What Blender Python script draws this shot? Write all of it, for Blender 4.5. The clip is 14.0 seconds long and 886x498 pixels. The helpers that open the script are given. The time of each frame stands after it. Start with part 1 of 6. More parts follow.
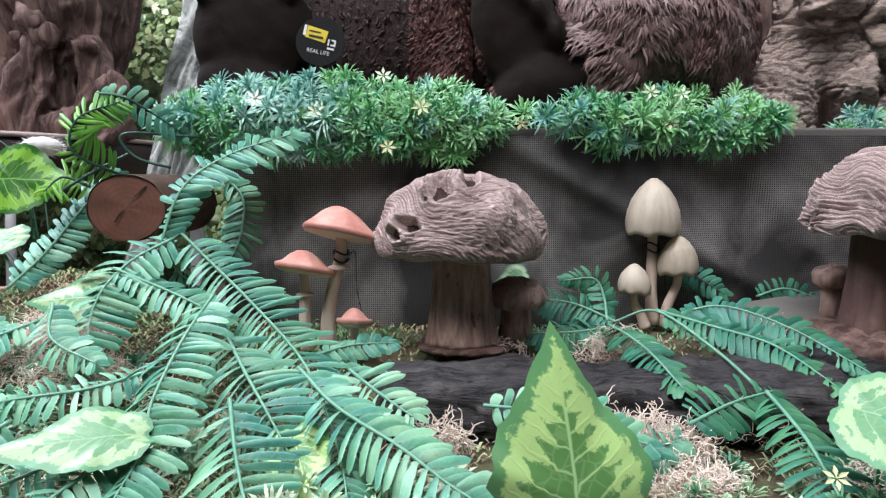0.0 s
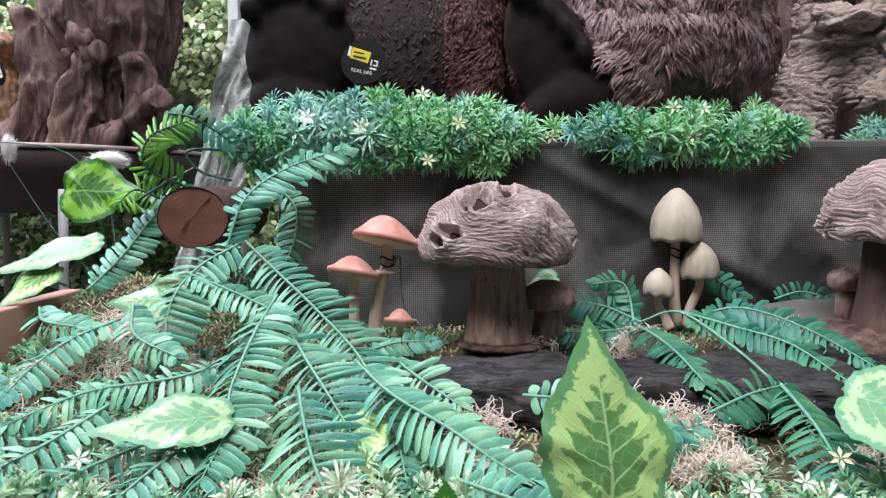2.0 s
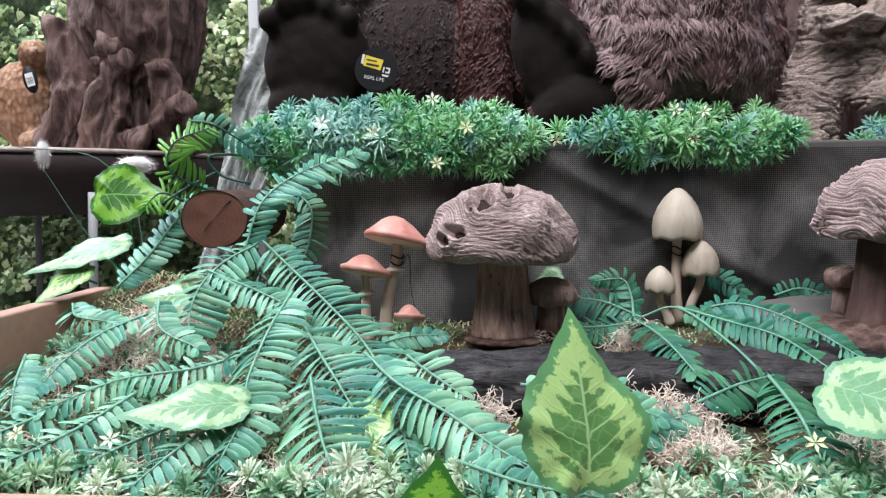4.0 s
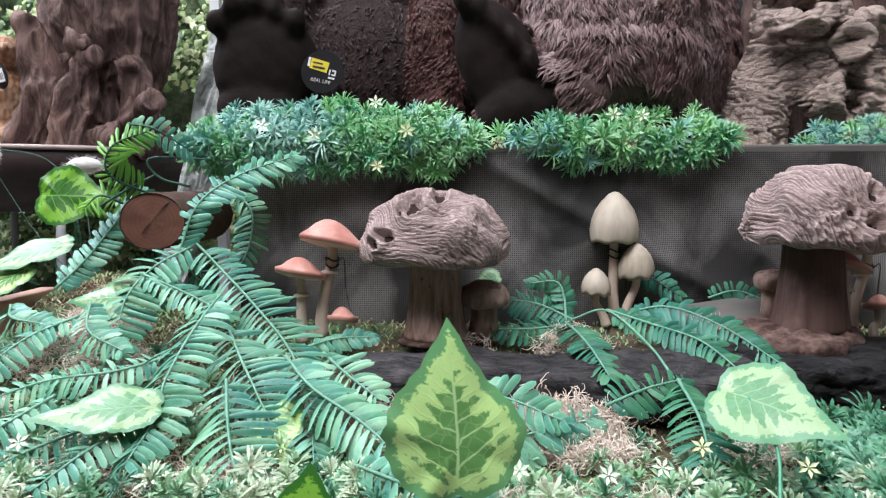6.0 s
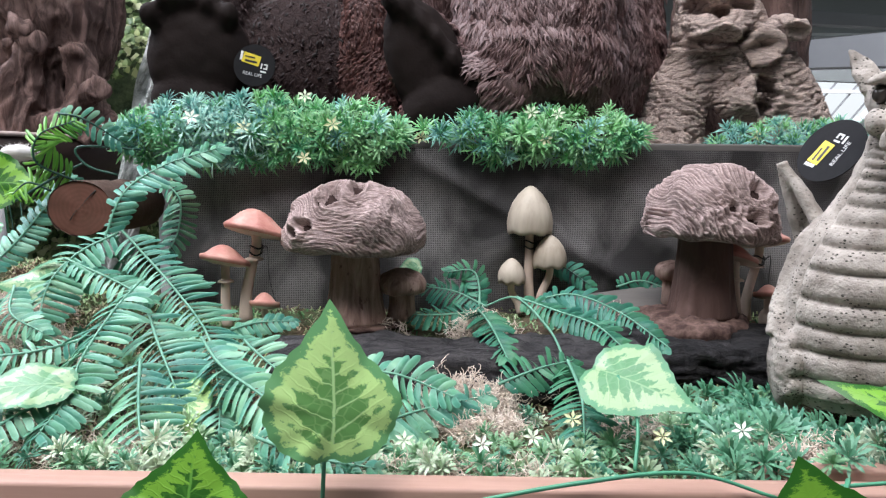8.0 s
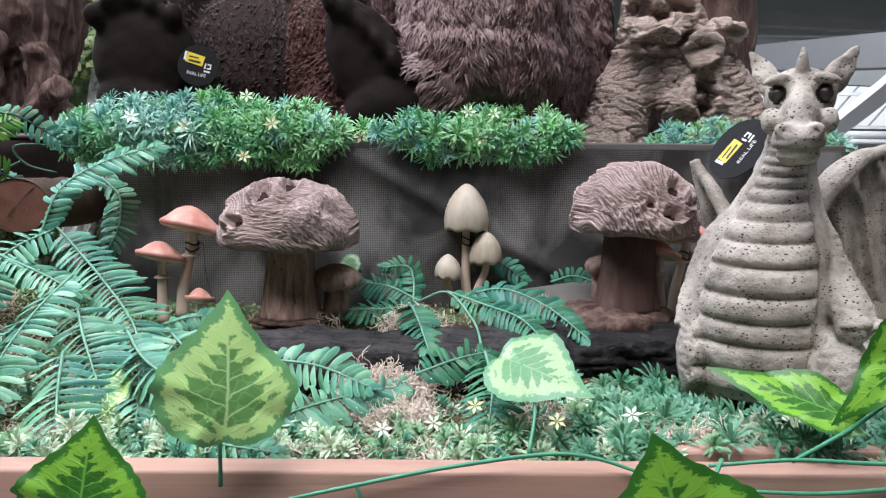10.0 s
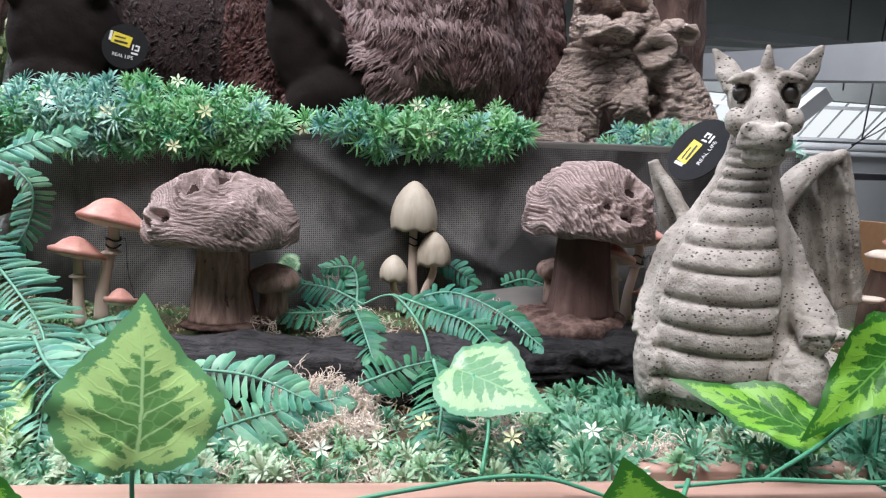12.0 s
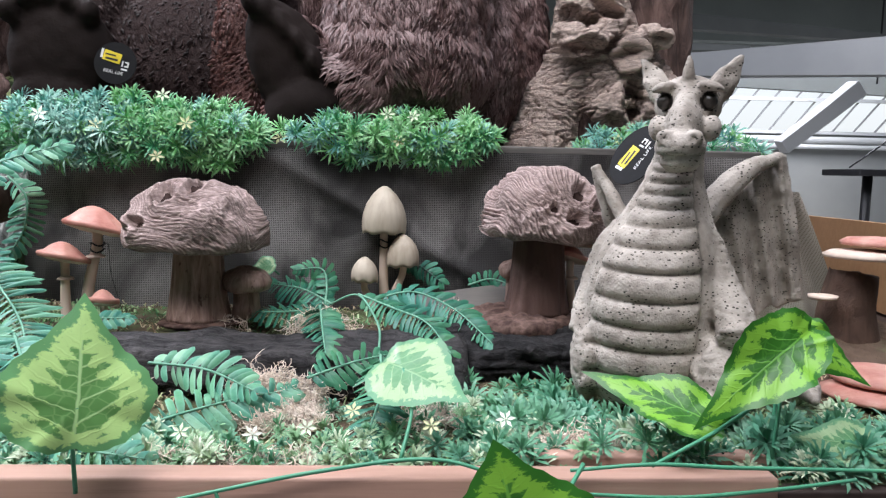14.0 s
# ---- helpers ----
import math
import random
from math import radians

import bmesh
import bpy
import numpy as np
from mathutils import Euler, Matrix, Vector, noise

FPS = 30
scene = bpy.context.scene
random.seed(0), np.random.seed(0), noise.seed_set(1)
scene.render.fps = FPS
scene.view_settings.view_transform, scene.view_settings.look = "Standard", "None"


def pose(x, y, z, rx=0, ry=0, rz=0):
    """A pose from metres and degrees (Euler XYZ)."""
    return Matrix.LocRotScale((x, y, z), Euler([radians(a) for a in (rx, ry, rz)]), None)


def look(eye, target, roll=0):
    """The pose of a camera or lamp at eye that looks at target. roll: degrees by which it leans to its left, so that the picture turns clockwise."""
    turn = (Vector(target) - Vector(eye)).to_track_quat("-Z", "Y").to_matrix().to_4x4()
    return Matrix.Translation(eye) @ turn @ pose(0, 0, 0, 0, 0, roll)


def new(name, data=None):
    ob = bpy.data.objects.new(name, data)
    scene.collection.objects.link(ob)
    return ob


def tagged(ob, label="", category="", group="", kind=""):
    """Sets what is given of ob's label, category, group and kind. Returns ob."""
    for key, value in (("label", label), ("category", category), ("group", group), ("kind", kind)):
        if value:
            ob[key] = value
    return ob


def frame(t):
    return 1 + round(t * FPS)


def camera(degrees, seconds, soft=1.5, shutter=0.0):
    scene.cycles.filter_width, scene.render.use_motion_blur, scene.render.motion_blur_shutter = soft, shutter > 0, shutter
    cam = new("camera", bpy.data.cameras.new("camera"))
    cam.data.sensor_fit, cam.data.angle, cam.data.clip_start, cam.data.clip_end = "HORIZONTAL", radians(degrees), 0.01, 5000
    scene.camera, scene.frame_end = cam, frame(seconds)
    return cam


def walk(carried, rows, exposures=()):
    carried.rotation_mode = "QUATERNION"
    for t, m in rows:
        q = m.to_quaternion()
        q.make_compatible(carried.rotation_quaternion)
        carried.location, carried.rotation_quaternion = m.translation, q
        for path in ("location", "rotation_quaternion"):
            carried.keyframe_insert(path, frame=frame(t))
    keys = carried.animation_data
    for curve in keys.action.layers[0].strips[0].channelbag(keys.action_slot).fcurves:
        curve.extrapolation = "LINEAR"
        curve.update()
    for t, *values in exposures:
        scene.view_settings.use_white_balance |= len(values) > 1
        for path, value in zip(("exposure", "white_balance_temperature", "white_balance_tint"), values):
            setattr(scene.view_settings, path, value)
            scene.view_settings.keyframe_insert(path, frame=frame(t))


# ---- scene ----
cam = camera(64.42, 14.0, soft=1.25)
PATH = [
    (0, (0.0004, -0.0049, 1.2555), (-0.0005, 0.9907, 1.1611), 0.11),
    (0.5, (-0.0147, -0.0079, 1.2531), (-0.0196, 0.9876, 1.1591), 0.14),
    (1, (-0.0274, -0.0500, 1.2553), (-0.0433, 0.9455, 1.1618), 0.08),
    (1.5, (-0.0186, -0.0666, 1.2643), (-0.0436, 0.9291, 1.1752), -0.03),
    (2, (-0.0171, -0.0664, 1.2615), (-0.0489, 0.9294, 1.1747), -0.10),
    (4.3, (0.0115, -0.1064, 1.2639), (-0.0536, 0.8877, 1.1776), -0.47),
    (4.5, (0.0191, -0.1066, 1.2670), (-0.0435, 0.8874, 1.1774), -0.38),
    (5, (0.0393, -0.1086, 1.2715), (-0.0237, 0.8853, 1.1805), -0.38),
    (5.5, (0.0599, -0.1136, 1.2749), (-0.0035, 0.8799, 1.1801), -0.37),
    (6, (0.0745, -0.1106, 1.2755), (0.0165, 0.8830, 1.1792), -0.23),
    (6.5, (0.0772, -0.1088, 1.2782), (0.0291, 0.8852, 1.1802), -0.04),
    (7, (0.0792, -0.1131, 1.2770), (0.0410, 0.8811, 1.1768), 0.12),
    (7.5, (0.1005, -0.1299, 1.2758), (0.0756, 0.8644, 1.1719), 0.33),
    (8, (0.1338, -0.1522, 1.2773), (0.1242, 0.8420, 1.1696), 0.62),
    (8.5, (0.1847, -0.1721, 1.2781), (0.1825, 0.8216, 1.1661), 0.68),
    (8.7, (0.2065, -0.1843, 1.2818), (0.2055, 0.8091, 1.1675), 0.68),
    (10.8, (0.1829, -0.1452, 1.2673), (0.2156, 0.8490, 1.1651), 0.94),
    (11, (0.1632, -0.1292, 1.2650), (0.2051, 0.8646, 1.1615), 1.11),
    (11.5, (0.1523, -0.1309, 1.2521), (0.2219, 0.8612, 1.1484), 1.60),
    (12, (0.1979, -0.1252, 1.2690), (0.2883, 0.8653, 1.1654), 1.91),
    (12.5, (0.2295, -0.1510, 1.2754), (0.3211, 0.8394, 1.1719), 1.89),
    (13, (0.2404, -0.1605, 1.2767), (0.3137, 0.8315, 1.1735), 1.64),
    (13.5, (0.2611, -0.1656, 1.2800), (0.3170, 0.8272, 1.1744), 1.37),
    (14, (0.2814, -0.1753, 1.2784), (0.3266, 0.8181, 1.1734), 1.23),
]
walk(cam, [(t, look(eye, target, roll)) for t, eye, target, roll in PATH])

# ---- daylight through the hall's roof ----
world = bpy.data.worlds.new("overcast_sky")
scene.world = world
world.use_nodes = True
wn = world.node_tree.nodes
sky = wn.new("ShaderNodeTexSky")
sky.sky_type, sky.sun_disc = "NISHITA", False
sky.sun_elevation, sky.sun_rotation, sky.dust_density, sky.air_density = radians(55), radians(200), 6.0, 1.0
pale = wn.new("ShaderNodeMix")
pale.data_type = "RGBA"
pale.inputs["Factor"].default_value = 0.6
world.node_tree.links.new(sky.outputs[0], pale.inputs["A"])
pale.inputs["B"].default_value = (9.0, 9.4, 9.8, 1)
world.node_tree.links.new(pale.outputs["Result"], wn["Background"].inputs["Color"])
wn["Background"].inputs["Strength"].default_value = 0.15
sun = new("sun", bpy.data.lights.new("sun", "SUN"))
sun.data.energy, sun.data.angle, sun.data.color = 0.8, radians(20), (1.0, 0.97, 0.93)
sun.matrix_world = look((-2, -3, 8), (0, 0.6, 1.1))


def skylight_lamp(x, y, z, w, d, watts):
    """The sky's light in one roof opening."""
    lamp = new("skylight_glow", bpy.data.lights.new("skylight_glow", "AREA"))
    lamp.data.shape, lamp.data.size, lamp.data.size_y, lamp.data.energy = "RECTANGLE", w, d, watts
    lamp.data.color = (0.95, 0.98, 1.12)
    lamp.matrix_world = pose(x, y, z)
    return lamp


skylight_lamp(-0.6, -0.35, 4.12, 3.4, 3.0, 158)
skylight_lamp(6.5, 11.8, 4.12, 5.0, 3.6, 420)
skylight_lamp(-2.6, 1.9, 4.12, 2.2, 1.2, 185)
skylight_lamp(5.5, 3.6, 4.12, 5.0, 1.2, 150)

# ---- materials ----
MATS = {}


class Nodes:
    """A short way to write a node material."""

    def __init__(self, name, rough=0.6, metal=0.0, spec=0.5):
        self.mat = bpy.data.materials.new(name)
        self.mat.use_nodes = True
        self.t = self.mat.node_tree
        self.b = self.t.nodes["Principled BSDF"]
        self.b.inputs["Roughness"].default_value = rough
        self.b.inputs["Metallic"].default_value = metal
        self.b.inputs["Specular IOR Level"].default_value = spec
        MATS[name] = self.mat

    def put(self, kind, ins=None):
        n = self.t.nodes.new("ShaderNode" + kind)
        for k, v in (ins or {}).items():
            if isinstance(v, bpy.types.NodeSocket):
                self.t.links.new(v, n.inputs[k])
            else:
                n.inputs[k].default_value = v
        return n

    def coords(self, kind="Object", scale=(1, 1, 1)):
        c = self.put("TexCoord").outputs[kind]
        return self.put("Mapping", {"Vector": c, "Scale": scale}).outputs[0]

    def place(self, scale=(1, 1, 1)):
        g = self.put("NewGeometry").outputs["Position"]
        return self.put("Mapping", {"Vector": g, "Scale": scale}).outputs[0]

    def noise(self, vec, scale=10.0, detail=4.0, rough=0.55, distort=0.0):
        return self.put("TexNoise", {"Vector": vec, "Scale": scale, "Detail": detail, "Roughness": rough, "Distortion": distort}).outputs["Fac"]

    def voronoi(self, vec, scale=10.0, out="Distance", feature="F1"):
        n = self.put("TexVoronoi", {"Vector": vec, "Scale": scale})
        n.feature = feature
        return n.outputs[out]

    def ramp(self, fac, *stops):
        r = self.put("ValToRGB", {"Fac": fac})
        e = r.color_ramp.elements
        while len(e) < len(stops):
            e.new(0.5)
        for el, (p, c) in zip(e, stops):
            el.position = p
            el.color = (*c, 1) if isinstance(c, tuple) else (c, c, c, 1)
        return r.outputs["Color"]

    def mix(self, fac, a, b, how="MIX"):
        m = self.put("Mix")
        m.data_type, m.blend_type = "RGBA", how
        for key, v in (("Factor", fac), ("A", a), ("B", b)):
            s = next(i for i in m.inputs if i.name == key and i.enabled)
            if isinstance(v, bpy.types.NodeSocket):
                self.t.links.new(v, s)
            else:
                s.default_value = (*v, 1) if isinstance(v, tuple) else v
        return next(o for o in m.outputs if o.enabled)

    def math(self, op, a, b=0.0, c=None):
        m = self.put("Math")
        m.operation = op
        for i, v in enumerate((a, b) if c is None else (a, b, c)):
            if isinstance(v, bpy.types.NodeSocket):
                self.t.links.new(v, m.inputs[i])
            else:
                m.inputs[i].default_value = v
        return m.outputs[0]

    def rnd(self):
        return self.put("ObjectInfo").outputs["Random"]

    def island(self):
        return self.put("NewGeometry").outputs["Random Per Island"]

    def colour(self, c):
        if isinstance(c, tuple):
            self.b.inputs["Base Color"].default_value = (*c, 1)
        else:
            self.t.links.new(c, self.b.inputs["Base Color"])
        return self

    def rough(self, r):
        self.t.links.new(r, self.b.inputs["Roughness"])
        return self

    def bump(self, h, dist=0.002, strength=1.0):
        ins = {"Height": h, "Distance": dist, "Strength": strength}
        self.t.links.new(self.put("Bump", ins).outputs[0], self.b.inputs["Normal"])
        return self


def make_materials():
    # moulded driftwood look of the big toadstools
    m = Nodes("driftwood_resin", 0.8, spec=0.25)
    v = m.put("Mapping", {"Vector": m.put("TexCoord").outputs["Object"], "Rotation": (0.3, 0.45, 0.0), "Scale": (70, 70, 210)}).outputs[0]
    n1, n2 = m.noise(v, 1.0, 7, 0.7, 1.6), m.noise(m.coords(), 22.0, 4)
    # pointiness paints shade into the grooves and light onto the ridges
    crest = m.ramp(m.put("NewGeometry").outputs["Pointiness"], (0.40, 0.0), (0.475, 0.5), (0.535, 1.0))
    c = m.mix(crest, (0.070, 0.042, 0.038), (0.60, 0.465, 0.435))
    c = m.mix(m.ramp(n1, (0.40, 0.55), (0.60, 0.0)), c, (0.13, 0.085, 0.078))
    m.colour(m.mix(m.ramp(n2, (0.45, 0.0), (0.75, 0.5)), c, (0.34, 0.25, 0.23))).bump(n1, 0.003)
    # near-black for the worm holes: the shade inside them put into colour
    m = Nodes("hollow_shade", 0.9, spec=0.1)
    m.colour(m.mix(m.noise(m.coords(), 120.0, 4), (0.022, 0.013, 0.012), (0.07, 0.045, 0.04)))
    m = Nodes("stalk_resin", 0.75, spec=0.25)
    v = m.coords(scale=(60, 60, 9))
    n1, n2, n3 = m.noise(v, 1.0, 6, 0.65, 1.2), m.noise(m.coords(), 40.0, 5), m.noise(m.coords(scale=(1, 1, 0.5)), 150.0, 4)
    c = m.mix(m.ramp(n1, (0.33, 0.0), (0.66, 1.0)), (0.19, 0.115, 0.092), (0.52, 0.36, 0.30))
    c = m.mix(m.ramp(n2, (0.52, 0.0), (0.72, 0.7)), c, (0.46, 0.33, 0.28))
    m.colour(m.mix(m.ramp(n3, (0.62, 0.0), (0.70, 0.8)), c, (0.10, 0.05, 0.04))).bump(m.math("ADD", n1, m.math("MULTIPLY", n3, 0.4)), 0.004)
    # darker stalk copy: the shade under the second cap is in its colour
    m = Nodes("stalk_dark", 0.75, spec=0.25)
    n1, n2 = m.noise(m.coords(scale=(70, 70, 10)), 1.0, 5, 0.6, 0.6), m.noise(m.coords(), 30.0, 5)
    c = m.mix(n1, (0.050, 0.028, 0.023), (0.135, 0.080, 0.067))
    m.colour(m.mix(m.ramp(n2, (0.55, 0.0), (0.75, 1.0)), c, (0.16, 0.10, 0.085))).bump(n1, 0.004)
    m = Nodes("base_resin", 0.85, spec=0.2)
    n1, n2 = m.noise(m.coords(), 110.0, 6, 0.7), m.noise(m.coords(), 55.0, 5, 0.65)
    m.colour(m.mix(m.ramp(n2, (0.4, 0.0), (0.62, 1.0)), (0.055, 0.031, 0.026), (0.18, 0.115, 0.095))).bump(n1, 0.002)
    # small painted toadstools
    m = Nodes("red_cap", 0.5, spec=0.4)
    n1, n2 = m.noise(m.coords(scale=(1, 1, 2)), 38.0, 5), m.noise(m.coords(), 260.0, 3)
    c = m.ramp(n1, (0.3, (0.45, 0.15, 0.125)), (0.52, (0.56, 0.25, 0.205)), (0.72, (0.64, 0.37, 0.30)))
    m.colour(m.mix(m.math("MULTIPLY", n2, 0.35), c, (0.64, 0.42, 0.33))).bump(n2, 0.0006)
    m = Nodes("gill_cream", 0.7, spec=0.25)
    n1 = m.noise(m.coords(scale=(90, 90, 12)), 1.0, 4)
    m.colour(m.mix(n1, (0.56, 0.43, 0.345), (0.76, 0.64, 0.55))).bump(n1, 0.0008)
    m = Nodes("ivory_cap", 0.55, spec=0.35)
    n1, n2 = m.noise(m.coords(scale=(60, 60, 14)), 1.0, 4), m.noise(m.coords(), 30.0, 4)
    c = m.mix(n2, (0.46, 0.395, 0.31), (0.63, 0.56, 0.46))
    m.colour(m.mix(m.ramp(n1, (0.45, 0.0), (0.70, 0.7)), c, (0.33, 0.265, 0.20))).bump(n1, 0.0012)
    # speckled stone of the dragon
    m = Nodes("speckled_stone", 0.8, spec=0.25)
    s1, s2 = m.voronoi(m.coords(scale=(1, 1, 1.6)), 205.0), m.noise(m.coords(), 28.0, 5)
    s3, s4 = m.noise(m.coords(), 350.0, 3), m.voronoi(m.coords(), 120.0)
    c = m.mix(m.ramp(s2, (0.35, 0.0), (0.62, 1.0)), (0.25, 0.218, 0.188), (0.52, 0.47, 0.42))
    # cavities mixed darker, shade painted into the statue's grooves
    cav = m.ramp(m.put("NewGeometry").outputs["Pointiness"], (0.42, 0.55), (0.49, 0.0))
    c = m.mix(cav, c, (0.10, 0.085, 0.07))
    keep = m.ramp(m.noise(m.coords(), 60.0, 3), (0.42, 0.0), (0.56, 1.0))
    dots = m.math("MULTIPLY", m.ramp(s1, (0.22, 1.0), (0.30, 0.0)), keep)
    c = m.mix(dots, c, (0.055, 0.05, 0.042))
    m.colour(m.mix(m.ramp(s4, (0.07, 0.6), (0.12, 0.0)), c, (0.09, 0.08, 0.065))).bump(s3, 0.0012)
    m = Nodes("eye_paint", 0.3)
    m.colour(m.mix(m.noise(m.coords(), 120.0), (0.02, 0.017, 0.015), (0.05, 0.042, 0.036)))
    # gorilla
    # skin under the locks kept dark, standing for shade in their gaps
    m = Nodes("fur_resin", 0.62, spec=0.4)
    n1, n2 = m.noise(m.coords(scale=(170, 170, 55)), 1.0, 5, 0.6, 0.8), m.noise(m.coords(), 14.0, 4)
    c = m.mix(n2, (0.045, 0.024, 0.021), (0.10, 0.058, 0.052))
    m.colour(m.mix(m.ramp(n1, (0.5, 0.0), (0.75, 0.8)), c, (0.17, 0.105, 0.098))).bump(n1, 0.004)
    m = Nodes("tuft_resin", 0.55, spec=0.45)
    isl = m.island()
    n2 = m.noise(m.coords(), 14.0, 4)
    c = m.mix(isl, (0.060, 0.032, 0.029), (0.30, 0.205, 0.20))
    m.colour(m.mix(m.ramp(n2, (0.35, 0.55), (0.65, 0.0)), c, (0.12, 0.052, 0.045)))
    m = Nodes("arm_tuft", 0.6, spec=0.4)
    m.colour(m.mix(m.island(), (0.035, 0.012, 0.010), (0.14, 0.058, 0.048)))
    # sparse locks in the same shade-darkened brown
    m = Nodes("shaded_tuft", 0.6, spec=0.35)
    m.colour(m.mix(m.island(), (0.010, 0.006, 0.005), (0.045, 0.025, 0.024)))
    m = Nodes("arm_resin", 0.7, spec=0.35)
    n1, n2 = m.noise(m.coords(scale=(110, 110, 60)), 1.0, 5, 0.6, 1.0), m.noise(m.coords(), 12.0)
    c = m.mix(n1, (0.030, 0.013, 0.011), (0.125, 0.058, 0.050))
    m.colour(m.mix(m.ramp(n2, (0.4, 0.0), (0.7, 0.6)), c, (0.10, 0.036, 0.028))).bump(n1, 0.007)
    # own dark brown, blackened further for shade behind and between the legs
    m = Nodes("shaded_fur", 0.75, spec=0.25)
    n1 = m.noise(m.coords(scale=(90, 90, 60)), 1.0, 5, 0.6, 1.0)
    m.colour(m.mix(n1, (0.009, 0.005, 0.0045), (0.042, 0.022, 0.020))).bump(n1, 0.007)
    m = Nodes("sole_resin", 0.8, spec=0.15)
    n1, n2 = m.noise(m.coords(), 60.0, 5), m.noise(m.coords(), 9.0)
    m.colour(m.mix(n2, (0.008, 0.005, 0.0045), (0.021, 0.014, 0.012))).bump(n1, 0.0015)
    # driftwood stump and trunks
    m = Nodes("root_wood", 0.85, spec=0.2)
    n1, n2 = m.noise(m.coords(scale=(30, 30, 130)), 1.0, 8, 0.72, 1.6), m.noise(m.coords(), 16.0, 5)
    # cracks darkened and edges paled in colour, as shade and light would
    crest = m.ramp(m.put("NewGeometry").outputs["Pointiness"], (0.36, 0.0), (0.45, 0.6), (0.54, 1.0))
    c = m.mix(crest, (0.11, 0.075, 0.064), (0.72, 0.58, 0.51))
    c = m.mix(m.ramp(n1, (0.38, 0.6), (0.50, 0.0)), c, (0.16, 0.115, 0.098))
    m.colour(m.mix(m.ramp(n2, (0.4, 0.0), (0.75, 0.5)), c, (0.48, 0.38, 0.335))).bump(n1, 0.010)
    m = Nodes("trunk_wood", 0.75, spec=0.3)
    n1, n2 = m.noise(m.coords(scale=(30, 30, 8)), 1.0, 8, 0.7, 1.4), m.noise(m.coords(), 7.0, 5)
    # furrow shade and ridge light mixed into the trunk colour
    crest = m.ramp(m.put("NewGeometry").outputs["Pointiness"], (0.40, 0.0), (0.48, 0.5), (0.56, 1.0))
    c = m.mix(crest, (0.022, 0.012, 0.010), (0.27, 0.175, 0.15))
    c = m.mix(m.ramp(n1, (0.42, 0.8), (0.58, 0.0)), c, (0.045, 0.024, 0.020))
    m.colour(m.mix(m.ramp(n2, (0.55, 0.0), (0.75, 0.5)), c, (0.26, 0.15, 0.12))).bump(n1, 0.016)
    # charred log
    m = Nodes("charred_bark", 0.75, spec=0.35)
    n1, n2 = m.noise(m.coords(scale=(28, 120, 120)), 1.0, 7, 0.65, 1.0), m.noise(m.coords(), 30.0, 5)
    c = m.mix(m.ramp(n1, (0.35, 0.0), (0.68, 1.0)), (0.006, 0.006, 0.007), (0.075, 0.069, 0.070))
    m.colour(m.mix(m.ramp(n2, (0.56, 0.0), (0.74, 0.5)), c, (0.15, 0.135, 0.13))).bump(n1, 0.008)
    # blacker copy of the charred bark, with the second log's shade in it
    m = Nodes("burnt_bark", 0.7, spec=0.3)
    n1 = m.noise(m.coords(scale=(40, 110, 110)), 1.0, 7, 0.65, 1.0)
    m.colour(m.mix(m.ramp(n1, (0.40, 0.0), (0.72, 1.0)), (0.003, 0.003, 0.0035), (0.034, 0.031, 0.032))).bump(n1, 0.008)
    m = Nodes("grey_wood", 0.8, spec=0.25)
    n1, n2 = m.noise(m.coords(scale=(8, 140, 140)), 1.0, 6, 0.6, 0.5), m.noise(m.coords(), 9.0, 4)
    c = m.mix(n1, (0.065, 0.061, 0.058), (0.18, 0.167, 0.157))
    m.colour(m.mix(m.ramp(n2, (0.4, 0.0), (0.7, 0.6)), c, (0.17, 0.155, 0.14))).bump(n1, 0.001)
    # planed boards of the tray
    m = Nodes("tray_wood", 0.6, spec=0.35)
    n1, n2 = m.noise(m.coords(scale=(5, 90, 90)), 1.0, 6, 0.6, 0.7), m.noise(m.coords(), 12.0, 4)
    c = m.mix(n1, (0.34, 0.19, 0.145), (0.56, 0.36, 0.285))
    m.colour(m.mix(m.ramp(n2, (0.45, 0.0), (0.75, 0.6)), c, (0.42, 0.25, 0.19))).bump(n1, 0.0006)
    m = Nodes("orange_wood", 0.55, spec=0.35)
    n1 = m.noise(m.coords(scale=(4, 70, 70)), 1.0, 6, 0.6, 0.7)
    m.colour(m.mix(n1, (0.36, 0.19, 0.09), (0.52, 0.30, 0.16))).bump(n1, 0.0006)
    m = Nodes("cut_end", 0.75, spec=0.25)
    wave = m.put("TexWave", {"Vector": m.put("Mapping", {"Vector": m.coords(), "Location": (0.318, 0.0, -1.229)}).outputs[0], "Scale": 60.0, "Distortion": 3.0, "Detail": 3.0})
    wave.wave_type, wave.rings_direction = "RINGS", "Y"
    rings = wave.outputs["Fac"]
    n1 = m.noise(m.coords(), 40.0, 5)
    c = m.mix(rings, (0.150, 0.066, 0.046), (0.170, 0.076, 0.054))
    m.colour(m.mix(m.ramp(n1, (0.45, 0.0), (0.75, 0.7)), c, (0.10, 0.05, 0.035))).bump(n1, 0.0015)
    # dark shade cloth over the riser
    m = Nodes("shade_cloth", 0.8, spec=0.3)
    v = m.coords("UV", (1, 1, 1))
    sep = m.put("SeparateXYZ", {"Vector": v})
    wx = m.math("ABSOLUTE", m.math("SINE", m.math("MULTIPLY", sep.outputs[0], 1220.0)))
    wy = m.math("ABSOLUTE", m.math("SINE", m.math("MULTIPLY", sep.outputs[1], 1220.0)))
    thread = m.math("MAXIMUM", m.ramp(wx, (0.62, 0.0), (0.85, 1.0)), m.ramp(wy, (0.62, 0.0), (0.85, 1.0)))
